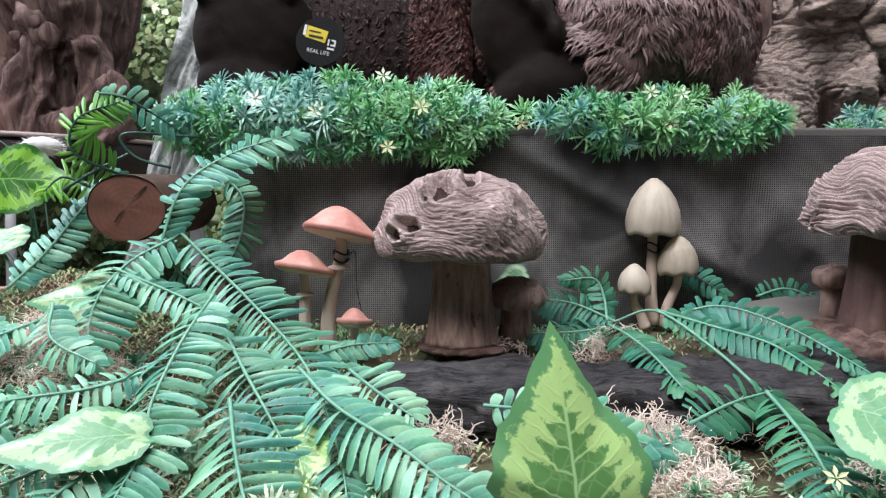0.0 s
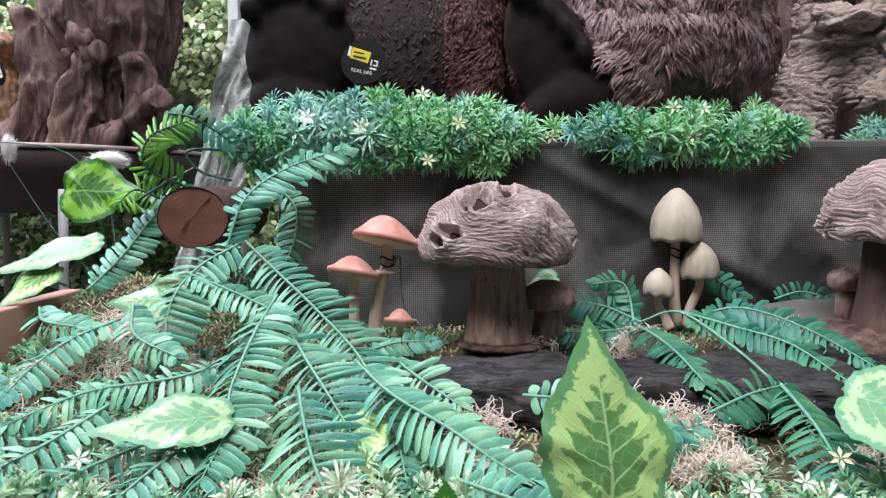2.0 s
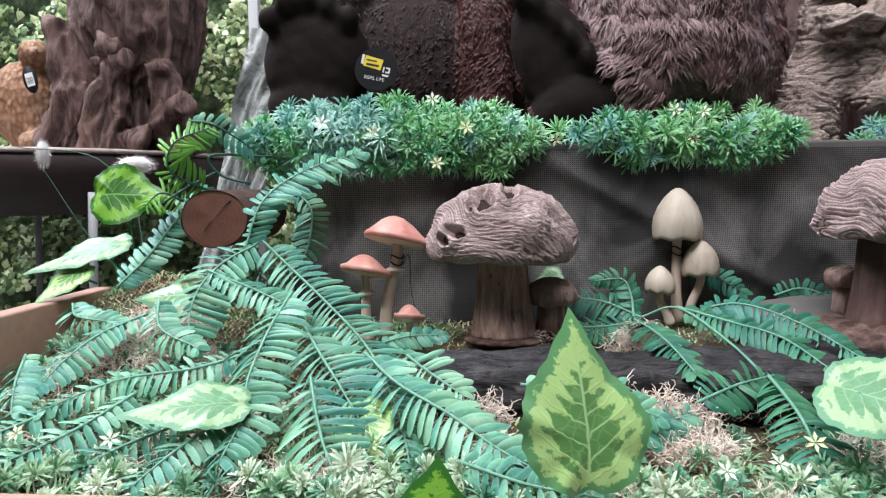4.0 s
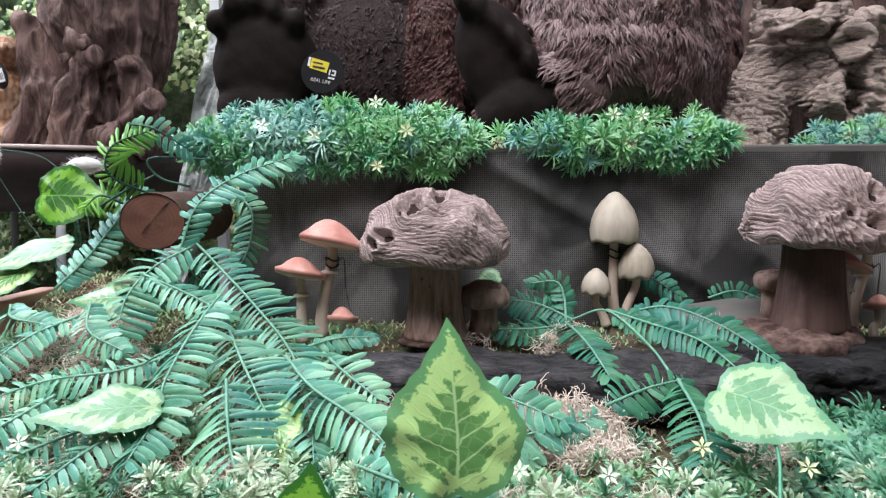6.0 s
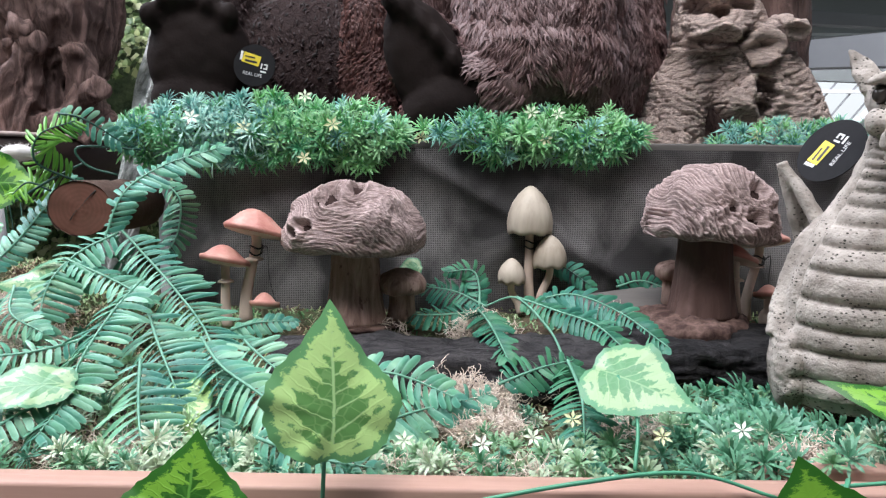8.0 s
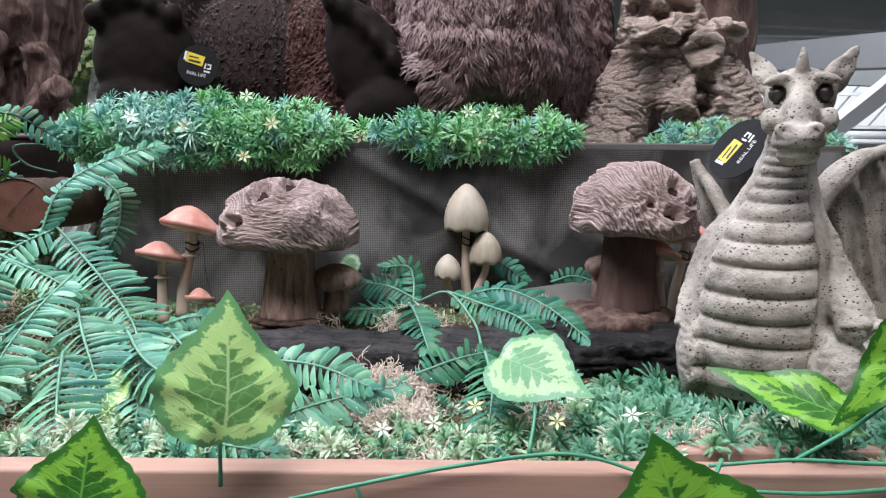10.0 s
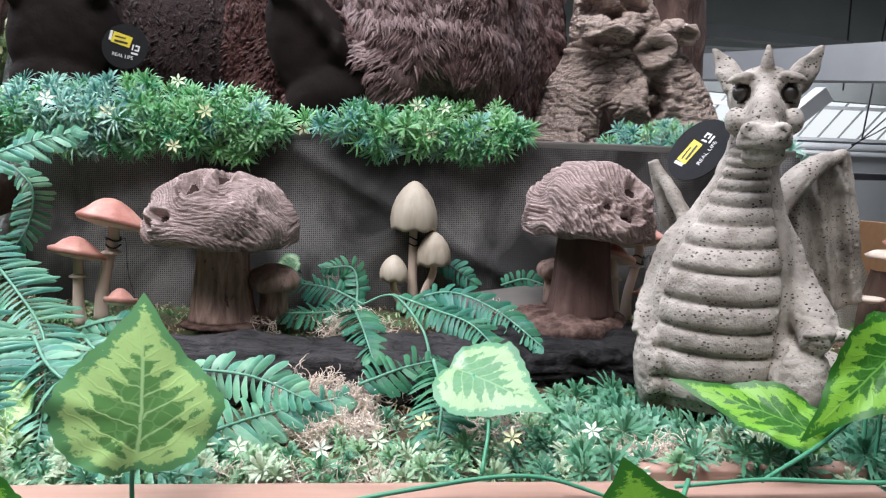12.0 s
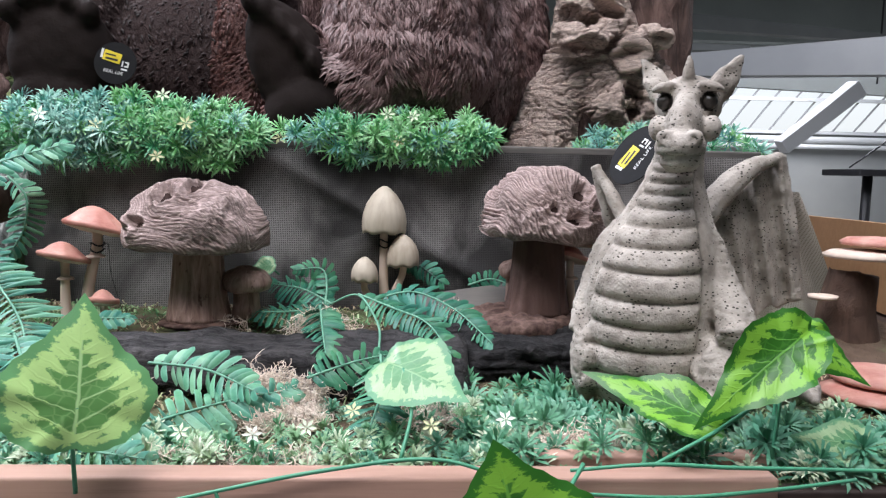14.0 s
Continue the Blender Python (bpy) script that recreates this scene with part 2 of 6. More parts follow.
    n2 = m.noise(m.coords("UV", (5, 3, 1)), 1.6, 4, 0.55, 0.6)
    tone = m.mix(m.ramp(n2, (0.42, 0.0), (0.60, 1.0)), (0.050, 0.048, 0.048), (0.25, 0.24, 0.235))
    m.colour(m.mix(thread, (0.022, 0.020, 0.020), tone)).bump(thread, 0.0008)
    m = Nodes("pale_net", 0.7, spec=0.3)
    sep = m.put("SeparateXYZ", {"Vector": m.coords("UV", (1, 1, 1))})
    wx = m.math("ABSOLUTE", m.math("SINE", m.math("MULTIPLY", sep.outputs[0], 1400.0)))
    wy = m.math("ABSOLUTE", m.math("SINE", m.math("MULTIPLY", sep.outputs[1], 1400.0)))
    thread = m.math("MAXIMUM", m.ramp(wx, (0.5, 0.0), (0.8, 1.0)), m.ramp(wy, (0.5, 0.0), (0.8, 1.0)))
    m.colour(m.mix(thread, (0.20, 0.18, 0.15), m.mix(m.noise(m.coords(), 18.0, 4), (0.34, 0.31, 0.27), (0.52, 0.48, 0.42)))).bump(thread, 0.0006)
    # plants
    m = Nodes("fern_green", 0.46, spec=0.35)
    n1, n2, r = m.noise(m.place(), 15.0, 3, 0.55), m.noise(m.place(), 8.0, 2, 0.5), m.rnd()
    uv = m.put("SeparateXYZ", {"Vector": m.put("UVMap").outputs[0]})
    c = m.ramp(m.math("ADD", m.math("MULTIPLY", n1, 0.78), m.math("MULTIPLY", r, 0.22)), (0.26, (0.014, 0.150, 0.115)), (0.40, (0.042, 0.230, 0.165)), (0.52, (0.098, 0.325, 0.200)), (0.64, (0.24, 0.48, 0.31)), (0.75, (0.44, 0.70, 0.47)))
    c = m.mix(m.ramp(n2, (0.54, 0.0), (0.68, 0.55)), c, m.mix(0.5, c, (0.16, 0.40, 0.10)))
    c = m.mix(m.ramp(n2, (0.32, 0.5), (0.44, 0.0)), c, m.mix(0.5, c, (0.06, 0.27, 0.30)))
    edge = m.math("ABSOLUTE", m.math("SUBTRACT", uv.outputs[1], 0.5))
    c = m.mix(m.ramp(edge, (0.25, 0.0), (0.5, 0.45)), c, (0.30, 0.56, 0.44))
    # leaflet foot darkened in colour, like shade along the stalk
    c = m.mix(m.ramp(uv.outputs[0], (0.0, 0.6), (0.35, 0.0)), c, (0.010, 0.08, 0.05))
    f = m.noise(m.place(), 260.0, 2)
    m.colour(m.mix(m.math("MULTIPLY", f, 0.2), c, (0.30, 0.56, 0.44))).bump(f, 0.0006)
    m = Nodes("fern_deep", 0.46, spec=0.35)
    n1, n2, r = m.noise(m.place(), 15.0, 3, 0.55), m.noise(m.place(), 8.0, 2, 0.5), m.rnd()
    uv = m.put("SeparateXYZ", {"Vector": m.put("UVMap").outputs[0]})
    c = m.ramp(m.math("ADD", m.math("MULTIPLY", n1, 0.78), m.math("MULTIPLY", r, 0.22)), (0.26, (0.012, 0.095, 0.070)), (0.44, (0.024, 0.145, 0.092)), (0.60, (0.055, 0.21, 0.115)), (0.76, (0.13, 0.31, 0.20)))
    c = m.mix(m.ramp(n2, (0.54, 0.0), (0.68, 0.55)), c, m.mix(0.5, c, (0.16, 0.40, 0.10)))
    c = m.mix(m.ramp(n2, (0.32, 0.5), (0.44, 0.0)), c, m.mix(0.5, c, (0.06, 0.27, 0.30)))
    edge = m.math("ABSOLUTE", m.math("SUBTRACT", uv.outputs[1], 0.5))
    c = m.mix(m.ramp(edge, (0.25, 0.0), (0.5, 0.45)), c, (0.075, 0.25, 0.155))
    # same dark foot, shade mixed into the deeper green
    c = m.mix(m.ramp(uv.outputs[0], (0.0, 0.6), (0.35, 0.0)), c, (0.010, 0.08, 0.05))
    f = m.noise(m.place(), 260.0, 2)
    m.colour(m.mix(m.math("MULTIPLY", f, 0.2), c, (0.075, 0.25, 0.155))).bump(f, 0.0006)
    m = Nodes("fern_bright", 0.42, spec=0.45)
    n1, r = m.noise(m.place(), 11.0, 2, 0.5), m.rnd()
    uv = m.put("SeparateXYZ", {"Vector": m.put("UVMap").outputs[0]})
    c = m.ramp(m.math("ADD", m.math("MULTIPLY", n1, 0.7), m.math("MULTIPLY", r, 0.3)), (0.3, (0.05, 0.24, 0.035)), (0.7, (0.17, 0.42, 0.05)))
    edge = m.math("ABSOLUTE", m.math("SUBTRACT", uv.outputs[1], 0.5))
    m.colour(m.mix(m.ramp(edge, (0.3, 0.0), (0.5, 0.35)), c, (0.3, 0.52, 0.2)))
    m = Nodes("fern_stalk", 0.5, spec=0.4)
    m.colour(m.mix(m.noise(m.place(), 40.0), (0.06, 0.25, 0.16), (0.24, 0.46, 0.33)))
    m = Nodes("dark_stalk", 0.5, spec=0.4)
    m.colour(m.mix(m.noise(m.place(), 40.0), (0.02, 0.06, 0.05), (0.03, 0.11, 0.075)))
    for name, stops in (("sprig_green", ((0.22, (0.05, 0.28, 0.125)), (0.42, (0.09, 0.37, 0.135)), (0.60, (0.17, 0.46, 0.14)), (0.80, (0.28, 0.54, 0.27)))),
                        ("sprig_blue", ((0.22, (0.075, 0.29, 0.26)), (0.45, (0.14, 0.38, 0.34)), (0.62, (0.22, 0.48, 0.41)), (0.80, (0.40, 0.63, 0.54))))):
        m = Nodes(name, 0.45, spec=0.4)
        n1, r, isl = m.noise(m.place(), 8.0, 2), m.rnd(), m.island()
        uv = m.put("SeparateXYZ", {"Vector": m.put("UVMap").outputs[0]})
        c = m.ramp(m.math("ADD", m.math("MULTIPLY", n1, 0.45), m.math("MULTIPLY", r, 0.55)), *stops)
        c = m.mix(m.ramp(uv.outputs[0], (0.5, 0.0), (1.0, 0.4)), c, (0.42, 0.66, 0.46))
        # shade at the rosette's heart goes into the leaf colour
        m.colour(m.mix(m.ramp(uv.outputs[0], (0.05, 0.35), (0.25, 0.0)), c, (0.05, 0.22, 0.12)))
    m = Nodes("ground_sprig", 0.5, spec=0.35)
    n1, r, isl = m.noise(m.place(), 14.0, 2), m.rnd(), m.island()
    c = m.ramp(m.math("ADD", m.math("MULTIPLY", n1, 0.4), m.math("MULTIPLY", r, 0.6)),
               (0.25, (0.06, 0.24, 0.16)), (0.40, (0.11, 0.30, 0.14)), (0.54, (0.28, 0.44, 0.24)), (0.72, (0.62, 0.70, 0.52)))
    m.colour(m.mix(m.math("MULTIPLY", isl, 0.3), c, (0.26, 0.42, 0.26)))
    # darker sprig copy carrying the shade under the leaves in its colour
    m = Nodes("shaded_sprig", 0.5, spec=0.35)
    c = m.ramp(m.rnd(), (0.2, (0.045, 0.20, 0.13)), (0.5, (0.085, 0.27, 0.13)), (0.85, (0.24, 0.45, 0.34)))
    m.colour(m.mix(m.noise(m.place(), 14.0), c, (0.09, 0.27, 0.15)))
    m = Nodes("white_fluff", 0.9, spec=0.1)
    m.colour(m.mix(m.noise(m.place(), 60.0), (0.66, 0.63, 0.60), (0.86, 0.84, 0.82)))
    m = Nodes("petal_white", 0.5)
    m.colour(m.mix(m.rnd(), (0.62, 0.72, 0.50), (0.78, 0.82, 0.70)))
    m = Nodes("petal_yellow", 0.5)
    m.colour(m.mix(m.rnd(), (0.50, 0.54, 0.26), (0.66, 0.68, 0.42)))
    # variegated leaves: one uv holds the way out from the joint, the other lies flat on the blade
    for name, dark, rim, light, vein in (("variegated_leaf", (0.098, 0.240, 0.066), (0.115, 0.305, 0.130), (0.52, 0.78, 0.28), (0.40, 0.63, 0.27)),
                                         ("variegated_bright", (0.022, 0.105, 0.010), (0.024, 0.125, 0.014), (0.20, 0.45, 0.045), (0.12, 0.33, 0.05)),
                                         ("variegated_pale", (0.092, 0.235, 0.105), (0.10, 0.265, 0.145), (0.37, 0.53, 0.29), (0.23, 0.40, 0.21))):
        m = Nodes(name, 0.40, spec=0.45)
        r = m.put("SeparateXYZ", {"Vector": m.put("UVMap").outputs[0]}).outputs[0]
        flat = m.put("UVMap")
        flat.uv_map = "flat"
        fl = m.put("SeparateXYZ", {"Vector": flat.outputs[0]})
        shift = m.put("CombineXYZ", {"X": m.math("MULTIPLY", m.rnd(), 30.0), "Y": m.math("MULTIPLY", m.rnd(), 17.0)}).outputs[0]
        vec = m.put("VectorMath", {0: flat.outputs[0], 1: shift}).outputs[0]
        j1, j2, j3 = m.noise(vec, 14.0, 6, 0.75, 0.6), m.noise(vec, 9.0, 6, 0.75, 0.6), m.noise(vec, 5.0, 2)
        ax = m.math("ABSOLUTE", m.math("ADD", fl.outputs[0], m.math("MULTIPLY", m.math("SUBTRACT", j3, 0.5), 0.03)))
        across = m.math("ADD", m.math("SUBTRACT", fl.outputs[1], m.math("MULTIPLY", ax, 0.85)), m.math("ADD", m.math("MULTIPLY", m.math("SUBTRACT", j3, 0.5), 0.16), m.math("MULTIPLY", m.math("GREATER_THAN", fl.outputs[0], 0.0), 0.07)))
        wave = m.math("ABSOLUTE", m.math("SUBTRACT", m.math("FRACT", m.math("MULTIPLY", across, 6.5)), 0.5))
        cell = m.voronoi(vec, 10.0, "Distance", "DISTANCE_TO_EDGE")
        ribs = m.math("MAXIMUM", m.ramp(m.math("ADD", wave, m.math("MULTIPLY", m.math("SUBTRACT", j1, 0.5), 0.10)), (0.02, 0.9), (0.09, 0.0)), m.ramp(ax, (0.006, 1.0), (0.013, 0.0)))
        forks = m.ramp(cell, (0.02, 0.22), (0.08, 0.0))
        veins = m.math("MULTIPLY", m.math("MAXIMUM", ribs, forks), m.ramp(r, (0.70, 1.0), (0.86, 0.0)))
        outer = m.math("ADD", r, m.math("MULTIPLY", m.math("SUBTRACT", j1, 0.5), 0.55))
        inner = m.math("ADD", m.math("ADD", r, m.math("MULTIPLY", m.math("SUBTRACT", j2, 0.5), 0.85)), m.math("MULTIPLY", m.math("SUBTRACT", 0.25, wave), 0.55))
        band = m.math("MULTIPLY", m.ramp(outer, (0.84, 1.0), (0.88, 0.0)), m.ramp(inner, (0.52, 0.0), (0.57, 1.0)))
        mott = m.noise(m.place(), 90.0, 3)
        base = m.mix(m.ramp(r, (0.55, 0.0), (0.80, 1.0)), dark, rim)
        base = m.mix(m.math("MULTIPLY", mott, 0.5), base, tuple(min(1, q * 1.7) for q in dark))
        c = m.mix(veins, base, vein)
        m.colour(m.mix(band, c, m.mix(mott, light, tuple(q * 0.78 for q in light))))
        m.bump(veins, 0.00015)
    # moss, soil and the rest
    m = Nodes("dried_moss", 0.9, spec=0.15)
    c = m.mix(m.island(), (0.66, 0.53, 0.43), (0.92, 0.82, 0.72))
    m.colour(m.mix(m.ramp(m.noise(m.place(), 25.0), (0.58, 0.0), (0.72, 0.5)), c, (0.40, 0.23, 0.14)))
    m = Nodes("clippings", 0.85, spec=0.2)
    n1 = m.noise(m.place(), 9.0, 3)
    c = m.ramp(m.island(), (0.0, (0.16, 0.10, 0.06)), (0.3, (0.45, 0.33, 0.22)), (0.6, (0.70, 0.58, 0.42)), (0.85, (0.30, 0.40, 0.18)))
    g = m.ramp(m.island(), (0.0, (0.05, 0.20, 0.09)), (0.5, (0.16, 0.34, 0.14)), (1.0, (0.40, 0.52, 0.30)))
    m.colour(m.mix(m.ramp(n1, (0.44, 0.0), (0.56, 1.0)), c, g))
    m = Nodes("soil", 0.95, spec=0.15)
    n1, n2 = m.noise(m.place(), 60.0, 6, 0.7), m.noise(m.place(), 11.0, 4)
    c = m.mix(n1, (0.045, 0.03, 0.021), (0.19, 0.132, 0.095))
    m.colour(m.mix(m.ramp(n2, (0.45, 0.0), (0.65, 0.8)), c, (0.11, 0.20, 0.08))).bump(n1, 0.006)
    m = Nodes("black_card", 0.65, spec=0.15)
    m.colour(m.mix(m.noise(m.coords(), 90.0), (0.008, 0.008, 0.009), (0.016, 0.016, 0.018)))
    m = Nodes("yellow_label", 0.5)
    m.colour(m.mix(m.noise(m.coords(), 90.0), (0.72, 0.55, 0.02), (0.82, 0.66, 0.05)))
    Nodes("white_print", 0.5).colour((0.75, 0.75, 0.74))
    Nodes("black_print", 0.5).colour((0.02, 0.02, 0.02))
    m = Nodes("black_wire", 0.5)
    m.colour((0.012, 0.012, 0.013))
    m = Nodes("vine_green", 0.45)
    m.colour(m.mix(m.noise(m.place(), 60.0), (0.04, 0.24, 0.14), (0.10, 0.36, 0.20)))
    # hall
    m = Nodes("hedge_backing", 0.8, spec=0.2)
    n1 = m.noise(m.coords(), 26.0, 5, 0.65)
    m.colour(m.ramp(n1, (0.35, (0.03, 0.05, 0.025)), (0.55, (0.10, 0.14, 0.07)), (0.7, (0.24, 0.29, 0.19)))).bump(n1, 0.01)
    m = Nodes("wall_paint", 0.8)
    n1, n2 = m.noise(m.place(), 1.3, 5), m.noise(m.place(), 120.0, 3)
    m.colour(m.mix(n1, (0.27, 0.28, 0.275), (0.36, 0.37, 0.36))).bump(n2, 0.001)
    m = Nodes("roof_panel", 0.7)
    n1 = m.noise(m.place((1, 0.2, 1)), 1.5, 4)
    m.colour(m.mix(n1, (0.22, 0.25, 0.235), (0.32, 0.35, 0.33)))
    m = Nodes("grey_steel", 0.55, spec=0.5)
    m.colour(m.mix(m.noise(m.place(), 3.0, 5), (0.30, 0.31, 0.32), (0.40, 0.41, 0.415)))
    m = Nodes("dark_steel", 0.6, spec=0.4)
    m.colour(m.mix(m.noise(m.place(), 3.0, 5), (0.10, 0.11, 0.105), (0.16, 0.17, 0.165)))
    m = Nodes("white_steel", 0.5)
    m.colour(m.mix(m.noise(m.place(), 3.0, 5), (0.62, 0.64, 0.64), (0.74, 0.75, 0.75)))
    m = Nodes("hall_floor", 0.6)
    n1, n2 = m.noise(m.place(), 2.0, 5), m.noise(m.place(), 50.0, 4)
    m.colour(m.mix(n1, (0.16, 0.155, 0.15), (0.25, 0.24, 0.23))).bump(n2, 0.001)
    m = Nodes("dark_wood", 0.55, spec=0.4)
    n1 = m.noise(m.coords(scale=(6, 40, 40)), 1.0, 6, 0.6, 0.6)
    m.colour(m.mix(n1, (0.022, 0.014, 0.012), (0.06, 0.038, 0.032))).bump(n1, 0.001)
    m = Nodes("pale_edge", 0.6)
    m.colour(m.mix(m.noise(m.coords(), 30.0, 5), (0.30, 0.23, 0.20), (0.50, 0.42, 0.38)))
    m = Nodes("black_metal", 0.45, metal=0.0)
    m.colour(m.mix(m.noise(m.coords(), 20.0), (0.02, 0.02, 0.022), (0.045, 0.045, 0.05)))
    m = Nodes("pale_metal", 0.5)
    m.colour(m.mix(m.noise(m.coords(), 20.0), (0.25, 0.25, 0.25), (0.36, 0.36, 0.36)))
    m = Nodes("ivy_green", 0.5, spec=0.4)
    c = m.ramp(m.island(), (0.0, (0.07, 0.13, 0.05)), (0.40, (0.19, 0.30, 0.11)), (0.75, (0.44, 0.54, 0.24)), (1.0, (0.72, 0.76, 0.50)))
    m.colour(c)
    m = Nodes("bark_brown", 0.85, spec=0.2)
    n1 = m.noise(m.coords(scale=(60, 60, 25)), 1.0, 6, 0.65, 0.8)
    m.colour(m.mix(n1, (0.035, 0.022, 0.018), (0.16, 0.10, 0.075))).bump(n1, 0.005)
    m = Nodes("feather_resin", 0.75, spec=0.25)
    n1, n2 = m.voronoi(m.coords(scale=(85, 85, 48)), 1.0), m.noise(m.coords(), 10.0)
    c = m.mix(n1, (0.42, 0.23, 0.13), (0.13, 0.06, 0.035))
    m.colour(m.mix(m.ramp(n2, (0.45, 0.0), (0.7, 0.6)), c, (0.40, 0.29, 0.20))).bump(n1, 0.006)
    # wet-looking polythene sheet behind the trunk
    m = Nodes("polythene", 0.25, spec=0.5)
    n1 = m.noise(m.coords(scale=(8, 8, 6)), 3.0, 6, 0.65, 1.5)
    m.colour(m.mix(m.ramp(n1, (0.4, 0.0), (0.65, 1.0)), (0.22, 0.24, 0.22), (0.66, 0.69, 0.67))).bump(n1, 0.01)


make_materials()


# ---- mesh helpers ----
def part(name, bm, material, parent=None, label="", smooth=True):
    """One mesh object from a bmesh or a mesh; materials by name."""
    if isinstance(bm, bpy.types.Mesh):
        me = bm
    else:
        me = bpy.data.meshes.new(name)
        bm.to_mesh(me)
        bm.free()
    if not me.materials:
        for k in (material if isinstance(material, (list, tuple)) else [material]):
            me.materials.append(MATS[k])
    if smooth and len(me.polygons):
        me.polygons.foreach_set("use_smooth", [True] * len(me.polygons))
    ob = new(name, me)
    if parent is not None:
        ob.parent = parent
        ob.matrix_parent_inverse = parent.matrix_basis.inverted() if parent.parent is None else (parent.parent.matrix_basis @ parent.matrix_parent_inverse @ parent.matrix_basis).inverted()
    if label:
        ob["label"] = label
    return ob


def thing(name, place, label, category, group="", kind=""):
    """An empty at the base of a thing."""
    ob = new(name)
    ob.empty_display_size = 0.02
    ob.matrix_basis = Matrix.Translation(place)
    return tagged(ob, label, category, group, kind)


def box_bm(x0, x1, y0, y1, z0, z1, bevel=0.0):
    bm = bmesh.new()
    bmesh.ops.create_cube(bm, size=1, matrix=Matrix.Translation(((x0 + x1) / 2, (y0 + y1) / 2, (z0 + z1) / 2)) @ Matrix.Diagonal((x1 - x0, y1 - y0, z1 - z0, 1)))
    if bevel:
        bmesh.ops.bevel(bm, geom=bm.edges[:], offset=bevel, segments=2, affect="EDGES", profile=0.6)
    return bm


def grid_faces(bm, rows, closed=True, cap0=False, cap1=False):
    for a, b in zip(rows, rows[1:]):
        n = len(a)
        for i in range(n if closed else n - 1):
            bm.faces.new((a[i], a[(i + 1) % n], b[(i + 1) % n], b[i]))
    if cap0:
        bm.faces.new(rows[0][::-1])
    if cap1:
        bm.faces.new(rows[-1])


def lathe(bm, profile, place=(0, 0, 0), seg=32, wobble=None, lean=(0, 0), squash=(1, 1)):
    """Turns (radius, height) pairs round z; lean shifts the axis with height; wobble(angle, k, r, z) gives r, z."""
    rows = []
    z0 = profile[0][1]
    for k, (r, z) in enumerate(profile):
        row = []
        for i in range(seg):
            a = 2 * math.pi * i / seg
            rr, zz = wobble(a, k / (len(profile) - 1), r, z) if wobble else (r, z)
            row.append(bm.verts.new((place[0] + rr * squash[0] * math.cos(a) + lean[0] * (z - z0), place[1] + rr * squash[1] * math.sin(a) + lean[1] * (z - z0), place[2] + zz)))
        rows.append(row)
    grid_faces(bm, rows, True, True, True)
    return bm


def spline(pts, n):
    """Catmull-Rom through the points, n steps in all."""
    p = [Vector(q) for q in pts]
    p = [2 * p[0] - p[1]] + p + [2 * p[-1] - p[-2]]
    out = []
    spans = len(p) - 3
    for k in range(n + 1):
        u = k / n * spans
        i = min(int(u), spans - 1)
        t = u - i
        a, b, c, d = p[i:i + 4]
        out.append(0.5 * ((2 * b) + (c - a) * t + (2 * a - 5 * b + 4 * c - d) * t * t + (3 * b - a - 3 * c + d) * t ** 3))
    return out


def tube(bm, pts, radii, n=16, seg=8, squash=1.0, mat=0):
    """A tapered tube along a spline."""
    c = spline(pts, n)
    rows = []
    side = None
    for k, q in enumerate(c):
        t = (c[min(k + 1, n)] - c[max(k - 1, 0)]).normalized()
        if side is None:
            side = t.orthogonal().normalized()
        side = (side - t * side.dot(t)).normalized()
        up = t.cross(side)
        u = k / n * (len(radii) - 1)
        i = min(int(u), len(radii) - 2)
        r = radii[i] + (radii[i + 1] - radii[i]) * (u - i)
        rows.append([bm.verts.new(q + side * (r * math.cos(2 * math.pi * j / seg)) + up * (r * squash * math.sin(2 * math.pi * j / seg))) for j in range(seg)])
    old = len(bm.faces)
    grid_faces(bm, rows, True, True, True)
    if mat:
        bm.faces.ensure_lookup_table()
        for f in bm.faces[old:]:
            f.material_index = mat
    return bm


def blob(bm, place, radii, turn=(0, 0, 0), sub=3):
    m = pose(*place, *turn) @ Matrix.Diagonal((*radii, 1))
    return bmesh.ops.create_icosphere(bm, subdivisions=sub, radius=1, matrix=m)["verts"]


def fused(bm, voxel, shape=None, smooth=2):
    """Melts the overlapping shells of bm into one skin; shape(co, normal) then gives each point's offset along its normal."""
    me = bpy.data.meshes.new("skin")
    bm.to_mesh(me)
    bm.free()
    ob = new("skin", me)
    md = ob.modifiers.new("melt", "REMESH")
    md.mode, md.voxel_size = "VOXEL", voxel
    if smooth:
        sm = ob.modifiers.new("soft", "SMOOTH")
        sm.iterations, sm.factor = smooth, 0.5
    dg = bpy.context.evaluated_depsgraph_get()
    out = bpy.data.meshes.new_from_object(ob.evaluated_get(dg))
    bpy.data.objects.remove(ob)
    bpy.data.meshes.remove(me)
    if shape:
        nor = [v.normal.copy() for v in out.vertices]
        for v, n in zip(out.vertices, nor):
            v.co = v.co + n * shape(v.co, n)
    out.materials.clear()
    out.update()
    return out


def fbm(v, s, octaves=3):
    return noise.fractal(Vector(v) * s, 1.0, 2.0, octaves)

# ---- the hall ----
def structure(name, bm, material, label, category, smooth=False):
    return tagged(part(name, bm, material, None, label, smooth), label, category, kind="structure")


BEAMS = (
    (5.0, 1.822, 2.023, 2.148, 4.377, 2.106, 2.433, "grey_steel"),
    (8.0, 2.699, 3.038, 3.238, 5.77, 2.926, 3.016, "dark_steel"),
    (6.5, 2.261, 2.488, 2.581, 3.45, 2.508, 2.55, "dark_steel"),
    (12.0, 3.906, 2.964, 3.183, 10.471, 2.761, 3.17, "dark_steel"),
)


